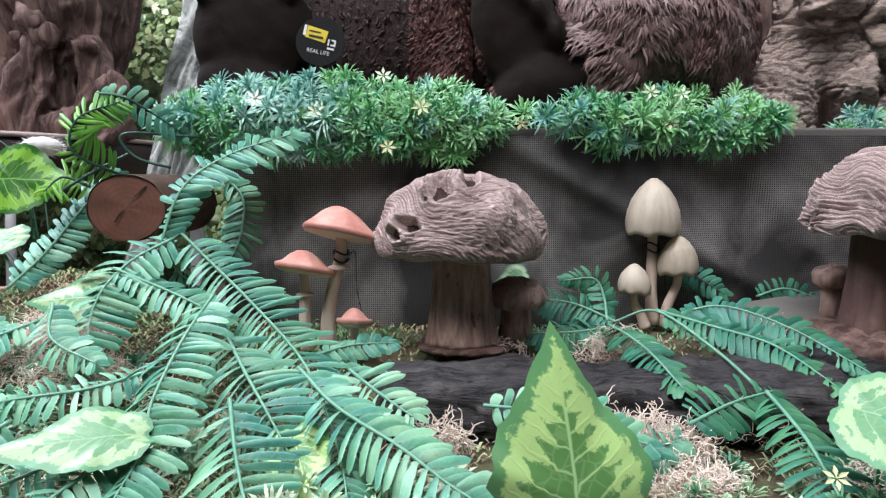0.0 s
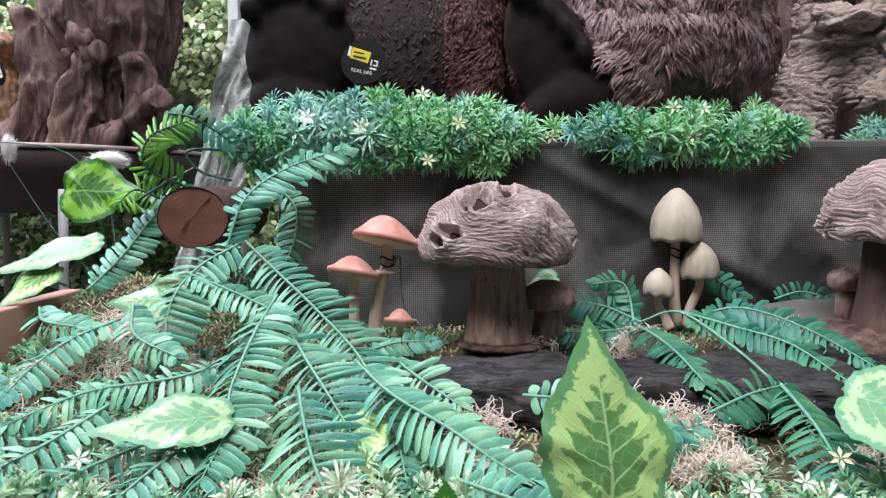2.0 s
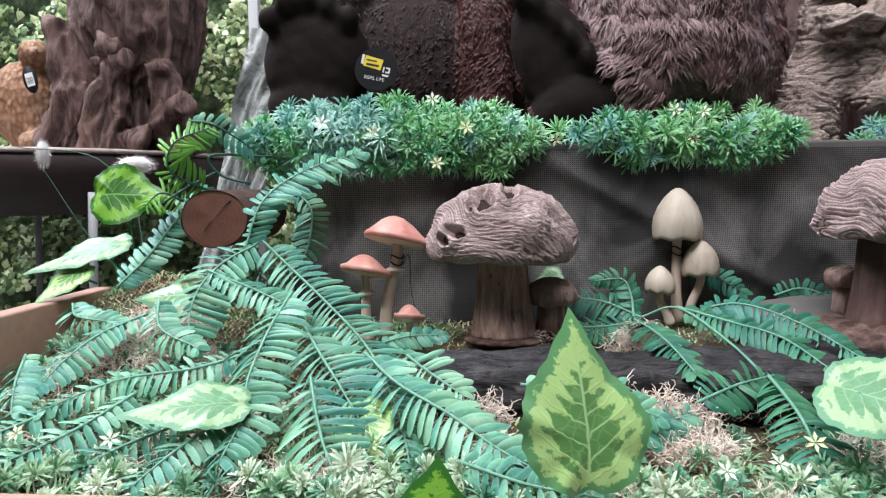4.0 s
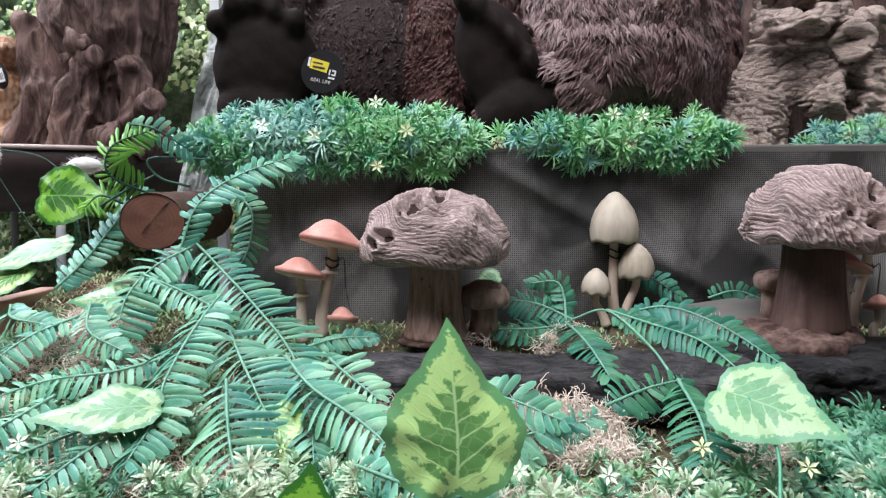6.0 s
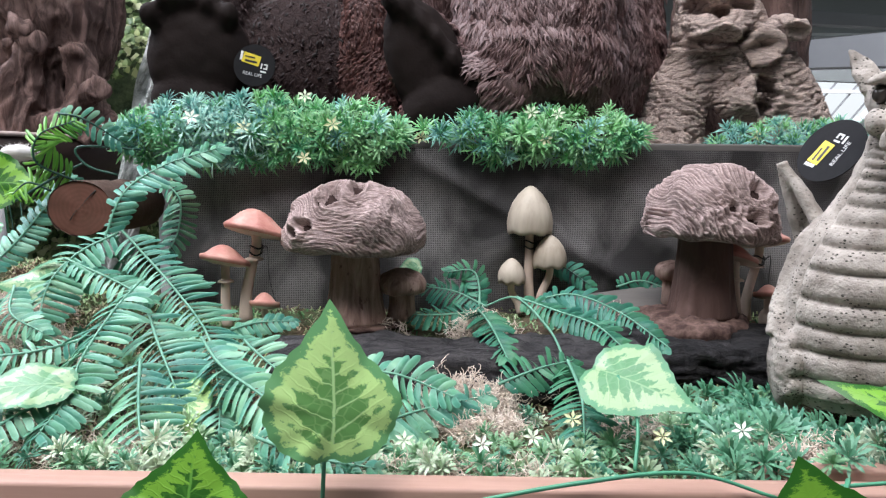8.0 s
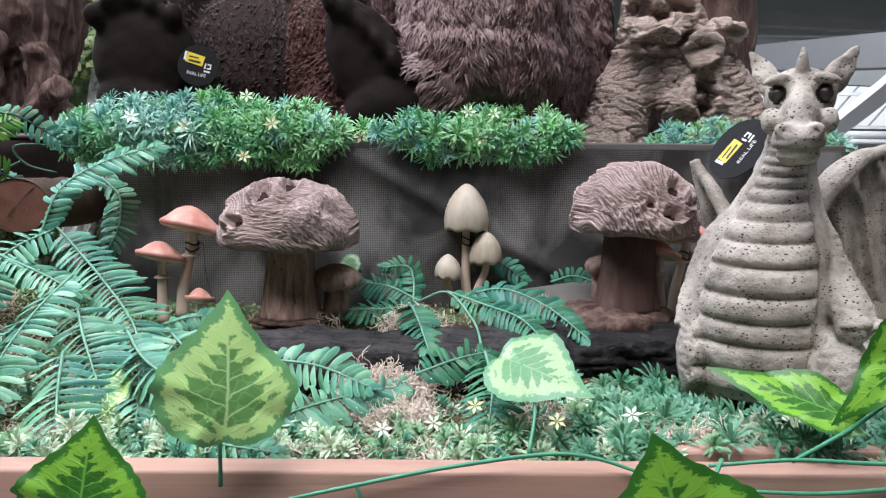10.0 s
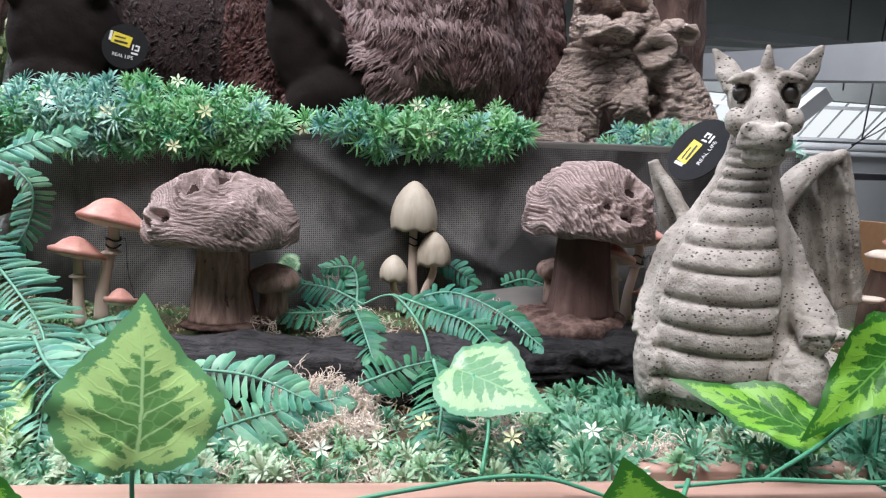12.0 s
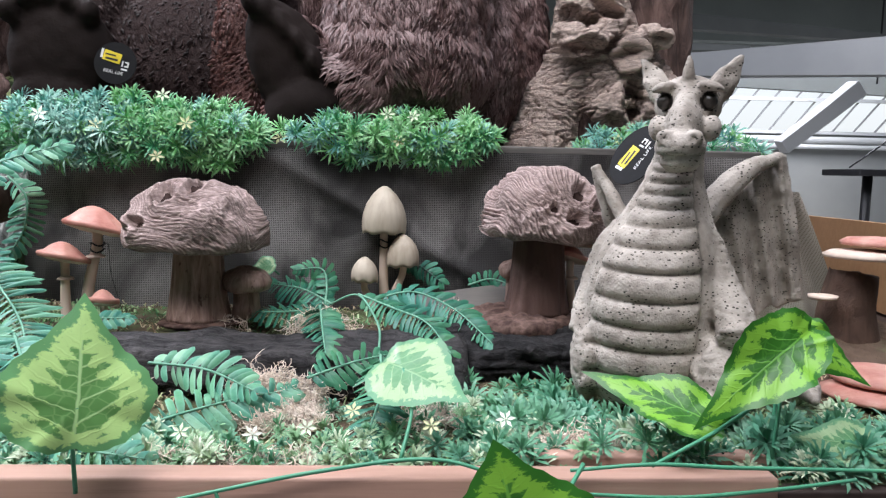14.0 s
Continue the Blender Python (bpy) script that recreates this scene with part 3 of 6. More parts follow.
def build_hall():
    structure("floor", box_bm(-8, 14, -8, 15, -0.1, 0.0), "hall_floor", "grey worn concrete floor of the sales hall", "floor")
    structure("wall_west", box_bm(-8.2, -8, -8, 15, 0, 4.2), "wall_paint", "pale grey painted wall of the hall", "wall")
    structure("wall_east", box_bm(14, 14.2, -8, 15, 0, 4.2), "wall_paint", "pale grey painted wall of the hall", "wall")
    structure("wall_south", box_bm(-8, 14, -8.2, -8, 0, 4.2), "wall_paint", "pale grey painted wall of the hall", "wall")
    # north wall with the long window band
    bm = box_bm(-8, 14, 15, 15.2, 0, 2.35)
    for x0, x1, z0, z1 in ((-8, 5.5, 2.35, 4.2), (5.5, 14, 3.75, 4.2)):
        b2 = box_bm(x0, x1, 15, 15.2, z0, z1)
        tmp = bpy.data.meshes.new("t")
        b2.to_mesh(tmp)
        b2.free()
        bm.from_mesh(tmp)
        bpy.data.meshes.remove(tmp)
    structure("wall_north", bm, "wall_paint", "pale grey wall with a long window band", "wall")
    win = thing("window_1", (9.7, 15.1, 2.35), "long bright slanting roof glazing with thin dark bars", "window", kind="structure")
    for k in range(22):
        x = 4.2 + k * 0.47
        bm = bmesh.new()
        tube(bm, [(x, 14.95, 2.35), (x + 0.30, 14.7, 2.88), (x + 0.62, 14.45, 3.42)], [0.022, 0.022], 2, 4)
        part("glazing_bar", bm, "grey_steel", win, smooth=False)
    for y, z in ((14.95, 2.36), (14.62, 3.02), (14.42, 3.45)):
        part("rail", box_bm(4.0, 14, y - 0.04, y + 0.04, z - 0.035, z + 0.035), "white_steel", win, smooth=False)
    for z, r in ((2.20, 0.07), (2.05, 0.05)):
        bm = bmesh.new()
        tube(bm, [(4.0, 14.8, z), (9.0, 14.8, z), (14.0, 14.8, z)], [r, r], 4, 8)
        part("gutter", bm, "white_steel", win)
    # roof with four openings
    bm = bmesh.new()
    opens = ((-2.3, 1.1, -1.85, 1.15), (4.0, 9.0, 10.0, 13.6), (-3.7, -1.5, 1.3, 2.5), (3.0, 8.0, 3.0, 4.2))
    xs = sorted({-8, 14, *[v for o in opens for v in o[:2]]})
    ys = sorted({-8, 15, *[v for o in opens for v in o[2:]]})
    for x0, x1 in zip(xs, xs[1:]):
        for y0, y1 in zip(ys, ys[1:]):
            cx, cy = (x0 + x1) / 2, (y0 + y1) / 2
            if any(o[0] < cx < o[1] and o[2] < cy < o[3] for o in opens):
                continue
            bmesh.ops.create_cube(bm, size=1, matrix=Matrix.Translation((cx, cy, 4.28)) @ Matrix.Diagonal((x1 - x0, y1 - y0, 0.16, 1)))
    structure("ceiling", bm, "roof_panel", "grey-green roof panels with skylight openings", "ceiling")
    # added panel that hides the far roof opening's glare
    structure("trim_soffit", box_bm(1.5, 14, 9.7, 9.85, 3.22, 4.2), "roof_panel", "grey-green roof panel added to hide a skylight opening", "soffit")
    # haunched beams: height of the lower and upper edge at either end
    for k, (y, x0, a0, b0, x1, a1, b1, mat) in enumerate(BEAMS):
        bm = bmesh.new()
        front = [bm.verts.new(q) for q in ((x0, y, a0), (x1, y, a1), (x1, y, b1), (x0, y, b0))]
        back = [bm.verts.new(v.co + Vector((0, 0.14, 0))) for v in front]
        grid_faces(bm, [front, back], True, True, True)
        bmesh.ops.recalc_face_normals(bm, faces=bm.faces)
        structure("trim_beam_%d" % (k + 1), bm, mat, "grey steel roof beam deepening towards its end", "beam")


build_hall()


def build_truss():
    t = thing("roof_truss", (6.6, 9.5, 2.0), "white steel roof strut hung with thin wires", "truss")
    bm = bmesh.new()
    tube(bm, [(5.40, 9.5, 1.76), (5.92, 9.5, 2.18), (6.42, 9.5, 2.60)], [0.14, 0.15, 0.16], 6, 4)
    part("strut", bm, "white_steel", t, smooth=False)
    for x0, z0, x1, z1 in ((7.3, 4.2, 7.05, 2.0), (6.7, 4.2, 6.7, 2.66), (7.6, 2.5, 6.4, 1.5), (6.9, 1.9, 7.9, 2.55)):
        bm = bmesh.new()
        tube(bm, [(x0, 9.5, z0), ((x0 + x1) / 2, 9.5, (z0 + z1) / 2 - 0.05), (x1, 9.5, z1)], [0.012, 0.012], 6, 4)
        part("wire", bm, "black_metal", t)


build_truss()

# ---- the display: plinth, tray, bed ----
structure("plinth", box_bm(-0.54, 0.98, 0.36, 1.9, 0.0, 1.01, 0.004), "dark_wood", "plain dark plinth under the display tray", "plinth")


def build_tray():
    t = thing("display_tray", (0.2, 0.35, 1.0), "shallow salmon-brown timber display tray with raised sides", "tray")
    part("front_board", box_bm(-0.50, 0.56, 0.318, 0.343, 0.965, 1.0575, 0.003), "tray_wood", t)
    bm = box_bm(-0.525, -0.50, 0.30, 0.80, 0.965, 1.135, 0.003)
    part("side_board", bm, "tray_wood", t)
    # added board, filling the dark area where the tray stops
    part("front_board", box_bm(0.562, 0.98, 0.335, 0.352, 0.955, 1.040, 0.003), "dark_wood", t, "dark board added past the tray's end")
    bm = box_bm(0.37, 0.57, 0.354, 0.372, 1.01, 1.060, 0.003)
    part("inner_batten", bm, "tray_wood", t)


build_tray()


def bed_height(x, y):
    """Height of the planted bed."""
    h = 1.040 + 0.040 * min(1, max(0, (y - 0.54) / 0.18))
    h += 0.035 * math.exp(-((x + 0.36) / 0.14) ** 2 - ((y - 0.62) / 0.16) ** 2)
    h += 0.06 * math.exp(-((x + 0.42) / 0.12) ** 2 - ((y - 0.80) / 0.10) ** 2)
    return h + 0.006 * noise.noise((x * 14, y * 14, 0.3)) + 0.004 * noise.noise((x * 40, y * 40, 1.3))


def build_bed():
    bm = bmesh.new()
    nx, ny = 130, 75
    rows = [[bm.verts.new((-0.5 + 1.46 * i / nx, 0.345 + 0.60 * j / ny, bed_height(-0.5 + 1.46 * i / nx, 0.345 + 0.60 * j / ny))) for i in range(nx + 1)] for j in range(ny + 1)]
    grid_faces(bm, rows, False)
    structure("ground", bm, "soil", "brown soil bed with patches of green moss", "ground", True)


build_bed()


def build_riser():
    r = thing("riser_box", (0.15, 1.1, 1.0), "weathered grey wooden riser box behind the bed", "box")
    part("front_panel", box_bm(-0.235, 0.785, 0.862, 0.88, 1.0, 1.315, 0.002), "dark_wood", r)
    part("top_board", box_bm(-0.24, 0.80, 0.858, 1.02, 1.306, 1.322, 0.003), "grey_wood", r)
    part("top_board", box_bm(-0.24, 0.80, 1.024, 1.55, 1.305, 1.321, 0.003), "grey_wood", r)
    part("end_panel", box_bm(0.785, 0.80, 0.885, 1.5, 1.0, 1.304, 0.002), "dark_wood", r)
    part("end_panel", box_bm(-0.24, -0.225, 0.885, 1.5, 1.0, 1.304, 0.002), "dark_wood", r)


build_riser()


def build_cloth():
    """Woven shade cloth stapled along the riser's top edge."""
    bm = bmesh.new()
    uvl = bm.loops.layers.uv.new("UVMap")
    nx, nz = 180, 50
    rows = []
    for j in range(nz + 1):
        v = j / nz
        row = []
        for i in range(nx + 1):
            u = i / nx
            x, z = -0.262 + 1.060 * u, 1.062 + 0.250 * v
            u *= 1.211
            out = 0.007 * math.sin(u * 19 + 5 * v + 2 * noise.noise((u * 4, v * 2, 0))) + 0.011 * noise.noise((u * 7, v * 3, 4.0))
            out += 0.016 * math.exp(-((u - 0.52 - 0.22 * (v - 0.4)) / 0.035) ** 2) * (1 - v)
            out += 0.020 * (1 - v) ** 2 + 0.012 * math.exp(-((u - 0.62 + 0.5 * (v - 0.5)) / 0.03) ** 2) + 0.010 * math.exp(-((u - 0.80 + 0.2 * (v - 0.5)) / 0.025) ** 2)
            row.append(bm.verts.new((x, 0.846 - max(-0.006, out * (0.25 + 0.75 * math.sin(math.pi * min(1, 1.05 - v)))), z)))
        rows.append(row)
    grid_faces(bm, rows, False)
    for f in bm.faces:
        for lp in f.loops:
            lp[uvl].uv = (lp.vert.co.x, lp.vert.co.z)
    return tagged(part("shade_cloth", bm, "shade_cloth"), "dark grey woven shade cloth draped over the riser front", "cloth")


build_cloth()


def build_corner_cloth():
    bm = bmesh.new()
    uvl = bm.loops.layers.uv.new("UVMap")
    rows = []
    for j in range(21):
        v = j / 20
        w = 0.03 + 0.13 * (1 - v)
        rows.append([bm.verts.new((0.752 + 0.04 * v + w * i / 16, 0.80 - 0.015 * math.sin(i * 0.8 + 2 * v), 1.065 + 0.20 * v)) for i in range(17)])
    grid_faces(bm, rows, False)
    for f in bm.faces:
        for lp in f.loops:
            lp[uvl].uv = (lp.vert.co.x, lp.vert.co.z)
    tagged(part("netting_offcut", bm, "pale_net"), "loose pale beige netting offcut hanging from the riser corner", "netting")


build_corner_cloth()


# ---- logs ----
def build_log(name, x0, x1, y, z, ry, rz, label, bark="charred_bark"):
    t = thing(name, ((x0 + x1) / 2, y, z - rz), label, "log")
    bm = bmesh.new()
    n, seg = 150, 64
    rows = []
    for k in range(n + 1):
        u = k / n
        x = x0 + (x1 - x0) * u
        row = []
        for i in range(seg):
            a = 2 * math.pi * i / seg
            d = 1 + 0.16 * noise.noise((x * 16, math.cos(a) * 1.6, math.sin(a) * 1.6)) + 0.05 * noise.noise((x * 30, math.cos(a) * 22, math.sin(a) * 22)) + 0.10 * noise.noise((x * 40, math.cos(a) * 6, math.sin(a) * 6)) - 0.06 * math.exp(-(noise.noise((x * 22, math.cos(a) * 5 + 3, math.sin(a) * 5)) / 0.07) ** 2) - 0.025 * math.exp(-(noise.noise((x * 70, math.cos(a) * 9 + 3, math.sin(a) * 9)) / 0.10) ** 2)
            d *= 1 - 0.35 * max(0, 1 - min(u, 1 - u) / 0.02) * 0.5
            row.append(bm.verts.new((x + 0.01 * noise.noise((a, x0, 3)), y + ry * d * math.cos(a), z + rz * d * math.sin(a))))
        rows.append(row)
    grid_faces(bm, rows, True, True, True)
    part("bark", bm, bark, t)
    return t


build_log("charred_log", -0.055, 0.345, 0.60, 1.062, 0.062, 0.036, "charred black split log with rough cracked bark")
build_log("charred_log", 0.315, 0.60, 0.655, 1.066, 0.075, 0.036, "short charred log under the holed toadstool, blackened for its shade", "burnt_bark")


def build_plank():
    t = thing("grey_plank", (0.36, 0.77, 1.09), "weathered grey plank end lying against the cloth", "plank")
    bm = box_bm(-0.09, 0.09, -0.035, 0.035, -0.008, 0.008, 0.003)
    bmesh.ops.transform(bm, matrix=pose(0.375, 0.765, 1.108, 12, -7, 8), verts=bm.verts)
    part("board", bm, "grey_wood", t)


build_plank()


def build_cut_log():
    t = thing("cut_log", (-0.32, 0.72, 1.195), "short bark-covered log lying with its sawn end forward", "log")
    bm = bmesh.new()
    rows = []
    for k in range(13):
        y = 0.70 + 0.16 * k / 12
        rows.append([bm.verts.new((-0.318 + (0.040 + 0.0025 * noise.noise((a * 2.2, y * 30, 2))) * math.cos(a), y, 1.229 + (0.034 + 0.003 * noise.noise((a * 3, y * 30, 5))) * math.sin(a)))
                     for a in [2 * math.pi * i / 40 for i in range(40)]])
    grid_faces(bm, rows, True, False, True)
    part("bark", bm, "bark_brown", t)
    bm = bmesh.new()
    rows = []
    for r in (0.0390, 0.030, 0.02, 0.01, 0.002):
        rows.append([bm.verts.new((-0.318 + r * math.cos(a), 0.701 + 0.002 * noise.noise((r * 90, a, 1)), 1.229 + r * 0.85 * math.sin(a))) for a in [2 * math.pi * i / 40 for i in range(40)]])
    grid_faces(bm, rows, True, False, True)
    part("sawn_end", bm, "cut_end", t, "reddish sawn end with radial cracks")
    for a, r in ((0.9, 0.034), (4.1, 0.02)):
        bm = bmesh.new()
        tube(bm, [(-0.318, 0.6995, 1.229), (-0.318 + 0.5 * r * math.cos(a), 0.6995, 1.231 + 0.4 * r * math.sin(a)), (-0.318 + r * math.cos(a), 0.6995, 1.229 + 0.85 * r * math.sin(a))], [0.0002, 0.0005, 0.0008], 8, 4)
        part("crack", bm, "black_print", t)


build_cut_log()


# ---- big toadstools ----
def build_toadstool(name, x, y, z, cap_r, cap_h, stem_r, stem_h, label, seed, holes, disc, small, ridge_turn=0.4, lean=0.0, disc_r=0.07, dome=0.8, tip=0.0, flat=1.0, stalk_tone="stalk_resin", comb=0.95):
    t = thing(name, (x, y, z), label, "toadstool")
    if disc:
        bm = lathe(bmesh.new(), [(disc_r * 0.95, -0.012), (disc_r * 0.99, -0.004), (disc_r, 0.003), (disc_r * 0.97, 0.008), (disc_r * 0.90, 0.011), (disc_r * 0.80, 0.0125), (disc_r * 0.70, 0.014), (disc_r * 0.55, 0.016), (0.002, 0.016)], (x + disc[0], y, z), 110,
                   lambda a, k, r, h: (r * (1 + 0.16 * noise.noise((math.cos(a) * 2.4, math.sin(a) * 2.4, seed)) + 0.05 * noise.noise((math.cos(a) * 9, math.sin(a) * 9, seed))), flat * h + flat * 0.004 * noise.noise((math.cos(a) * r * 80, math.sin(a) * r * 80, seed)) + flat * 0.0025 * noise.noise((math.cos(a) * r * 260, math.sin(a) * r * 260, seed))))
        part("base", bm, "base_resin", t)
    prof = []
    for k in range(25):
        u = k / 24
        prof.append((stem_r * (1.08 - 0.22 * u + 0.14 * (1 - u) ** 4 + 0.10 * max(0, u - 0.8)), stem_h * u))
    bm = lathe(bmesh.new(), prof, (x, y, z + (0.012 * flat if disc else 0)), 64,
               lambda a, k, r, h: (r * (1 + 0.10 * (1.1 - k) * noise.noise((math.cos(a) * 2.6, math.sin(a) * 2.6, seed + h * 7)) + 0.05 * noise.noise((math.cos(a) * 8, math.sin(a) * 8, seed + h * 12)) + 0.02 * noise.noise((math.cos(a) * 20, math.sin(a) * 20, seed + h * 60))), h))
    part("stalk", bm, stalk_tone, t)
    # cap with combed ridges and worm holes
    bm = bmesh.new()
    rows = []
    nu, nv = 440, 220
    hollow = []
    zc = z + stem_h - 0.01
    for j in range(nv + 1):
        v = j / nv
        if v < 0.18:
            q = v / 0.18
            r, h = stem_r * 0.6 + (cap_r * 0.86 - stem_r * 0.6) * q ** 0.9, 0.008 - 0.006 * q
        elif v < 0.32:
            q = (v - 0.18) / 0.14 * math.pi / 2
            r, h = cap_r * (0.86 + 0.14 * math.sin(q)), 0.002 + 0.011 * (1 - math.cos(q))
        else:
            q = (v - 0.32) / 0.68 * math.pi / 2
            r, h = cap_r * max(0.0, math.cos(q)) ** dome, 0.013 + (cap_h - 0.013) * math.sin(q) ** 1.02
            r = max(r, 0.0008)
        row = []
        for i in range(nu):
            a = 2 * math.pi * i / nu
            p = Vector((r * math.cos(a), r * math.sin(a), h))
            s = 1 + 0.07 * noise.noise((math.cos(a) * 1.3, math.sin(a) * 1.3, seed))
            p.x, p.y = p.x * s, p.y * s
            if v > 0.22:
                d = Vector((p.x, p.y, p.z * 1.3)).normalized()
                bend = p + Vector((0.026 * noise.noise(p * 15 + Vector((seed, 0, 0))), 0, 0.026 * noise.noise(p * 17 + Vector((0, seed, 7)))))
                g = bend.x * math.cos(ridge_turn) + bend.z * math.sin(ridge_turn) + 0.3 * bend.y
                along = -bend.x * math.sin(ridge_turn) + bend.z * math.cos(ridge_turn)
                patch = 0.55 + 0.9 * abs(noise.noise(p * 34 + Vector((3, seed, 1))))
                lock = 0.5 - abs(noise.noise((g * 70, along * 140, seed)))
                fibre = 0.4 - abs(noise.noise((g * 95, along * 430, seed + 9)))
                rid = (0.0036 * lock + 0.0044 * fibre + 0.0016 * noise.noise((g * 120, along * 800, seed + 3)) - 0.0022) * patch * comb * min(1, (1 - v) / 0.22)
                big = 0.010 * noise.noise(p * 30 + Vector((seed, seed, 0)))
                dent = 0.0
                for hx, hz, hr, hd in holes:
                    if p.y < 0.02:
                        e = math.hypot((p.x - hx) / hr, (p.z - hz) / (hr * 0.75))
                        e *= 1 + 0.30 * noise.noise(p * 120 + Vector((seed, 0, 0)))
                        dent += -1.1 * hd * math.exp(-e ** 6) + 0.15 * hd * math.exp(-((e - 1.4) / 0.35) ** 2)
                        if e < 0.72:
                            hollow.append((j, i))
                p += d * (rid + big + dent)
            row.append(bm.verts.new((x + p.x + lean * p.z, y + p.y, zc + p.z + tip * p.x + 0.006 * noise.noise((math.cos(a) * 2.2, math.sin(a) * 2.2, seed + 5)) * (1 - v))))
        rows.append(row)
    grid_faces(bm, rows, True, True, True)
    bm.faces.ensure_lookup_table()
    # faces inside the holes take the painted-in shade
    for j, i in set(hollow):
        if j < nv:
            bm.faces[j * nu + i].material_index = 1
    part("cap", bm, ["driftwood_resin", "hollow_shade"], t, "greyish cap with combed ridges and worm holes")
    if small:
        sx, sy, sr, sh = small
        bm = lathe(bmesh.new(), [(sr * 0.62, 0), (sr * 0.52, sh * 0.3), (sr * 0.5, sh * 0.7)], (sx, sy, z + 0.004), 24)
        part("small_stalk", bm, "stalk_resin", t)
        prof = [(sr * 0.5, 0), (sr * 0.95, 0.004), (sr * 1.0, 0.010)] + [(sr * math.cos(q * math.pi / 16) + 0.0005, 0.010 + sr * 0.72 * math.sin(q * math.pi / 16)) for q in range(1, 9)]
        bm = lathe(bmesh.new(), prof, (sx, sy, z + sh * 0.62), 32, lambda a, k, r, h: (r * (1 + 0.09 * noise.noise((math.cos(a) * 2.5, math.sin(a) * 2.5, h * 70 + seed))), h + 0.003 * noise.noise((a * 2, r * 90, seed))))
        part("small_cap", bm, "stalk_resin", t)
    return t


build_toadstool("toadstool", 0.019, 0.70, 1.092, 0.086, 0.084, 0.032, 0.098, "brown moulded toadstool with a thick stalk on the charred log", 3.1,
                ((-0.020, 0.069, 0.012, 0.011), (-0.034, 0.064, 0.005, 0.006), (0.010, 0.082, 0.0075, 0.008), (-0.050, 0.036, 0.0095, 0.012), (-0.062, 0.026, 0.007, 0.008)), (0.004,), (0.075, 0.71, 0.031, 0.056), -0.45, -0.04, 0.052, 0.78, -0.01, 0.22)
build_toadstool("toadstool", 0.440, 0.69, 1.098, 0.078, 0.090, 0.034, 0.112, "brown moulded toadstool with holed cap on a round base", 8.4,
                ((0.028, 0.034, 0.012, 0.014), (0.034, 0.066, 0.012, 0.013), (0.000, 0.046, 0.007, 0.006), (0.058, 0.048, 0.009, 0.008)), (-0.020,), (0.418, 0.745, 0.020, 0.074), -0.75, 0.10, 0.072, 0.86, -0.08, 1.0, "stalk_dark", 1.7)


# ---- small toadstools in clusters ----
def build_cluster(name, place, label, caps, cap_mat, stalk_mat, shape, wire=True):
    t = thing(name, place, label, "mushrooms", "painted toadstool clusters")
    for (cx, cy, cz, r, h, bx, by, bz, sr, tip) in caps:
        top = (cx, cy, cz)
        bm = bmesh.new()
        tube(bm, [(bx, by, bz), (bx * 0.75 + cx * 0.25 - 0.002, by, bz + (cz - bz) * 0.35), (cx, cy, cz - 0.012), (cx, cy, cz + h * 0.2)], [sr * 1.25, sr, sr * 0.85, sr * 0.9], 14, 12)
        part("stalk", bm, stalk_mat, t)
        if shape == "flat":
            prof = [(sr, 0.002), (r * 0.5, 0.001), (r * 0.97, 0.004), (r, 0.008), (r * 0.96, 0.0105), (r * 0.74, h * 0.50), (r * 0.48, h * 0.78), (r * 0.24, h * 0.95), (r * 0.1, h * 0.995), (0.0006, h)]
            rough = 0.05
        else:
            prof = [(sr, h * 0.1), (r * 0.8, 0.002), (r * 0.98, -0.001), (r, 0.004), (r * 1.02, h * 0.22), (r * 0.96, h * 0.42), (r * 0.80, h * 0.63), (r * 0.54, h * 0.82), (r * 0.26, h * 0.95), (r * 0.1, h * 0.995), (0.0006, h)]
            rough = 0.018
        bm = lathe(bmesh.new(), prof, (cx, cy, cz), 96,
                   lambda a, k, rr, hh: (rr * (1 + rough * noise.noise((math.cos(a) * 1.6 + cx * 40, math.sin(a) * 1.6, 1)) + (0.35 * rough * math.sin(a * 9) if shape == "flat" else 0.011 * math.sin(a * 23 + 2 * noise.noise((a, cx, 4))))), hh + tip * rr * math.cos(a) - (0.20 if shape == "flat" else 0.0) * rr * math.sin(a) + (0.0013 * math.sin(7 * a) if k < 0.4 and shape != "flat" else 0)))
        bm.faces.ensure_lookup_table()
        n_under = 96 * 2
        for f in bm.faces[:n_under]:
            f.material_index = 1
        part("cap", bm, [cap_mat, "gill_cream"], t)
        if shape == "flat" and r > 0.022:
            bm = lathe(bmesh.new(), [(sr * 0.9, 0), (sr * 1.7, 0.001), (sr * 1.6, 0.003), (sr * 0.9, 0.005)], (cx * 0.8 + bx * 0.2, cy, bz + (cz - bz) * 0.72), 20)
            part("ring", bm, stalk_mat, t)
    if wire:
        cx, cy, cz, r, h, bx, by, bz, sr, tip = caps[0]
        for k in range(2):
            bm = bmesh.new()
            zz = cz - 0.012 - 0.008 * k
            tube(bm, [(cx + sr * 1.15 * math.cos(a), cy + sr * 1.15 * math.sin(a), zz + 0.002 * math.sin(a * 2 + k)) for a in [q * math.pi / 5 for q in range(11)]], [0.0011, 0.0011], 30, 5)
            part("tie", bm, "black_wire", t)
        bm = bmesh.new()
        tube(bm, [(cx + sr, cy - 0.003, cz - 0.016), (cx + sr + 0.008, cy - 0.004, cz - 0.012), (cx + sr + 0.009, cy, cz - 0.05), (cx + sr + 0.017, cy + 0.01, bz + 0.01)], [0.0009, 0.0007, 0.0005], 16, 4)
        part("tie_end", bm, "black_wire", t)
    return t


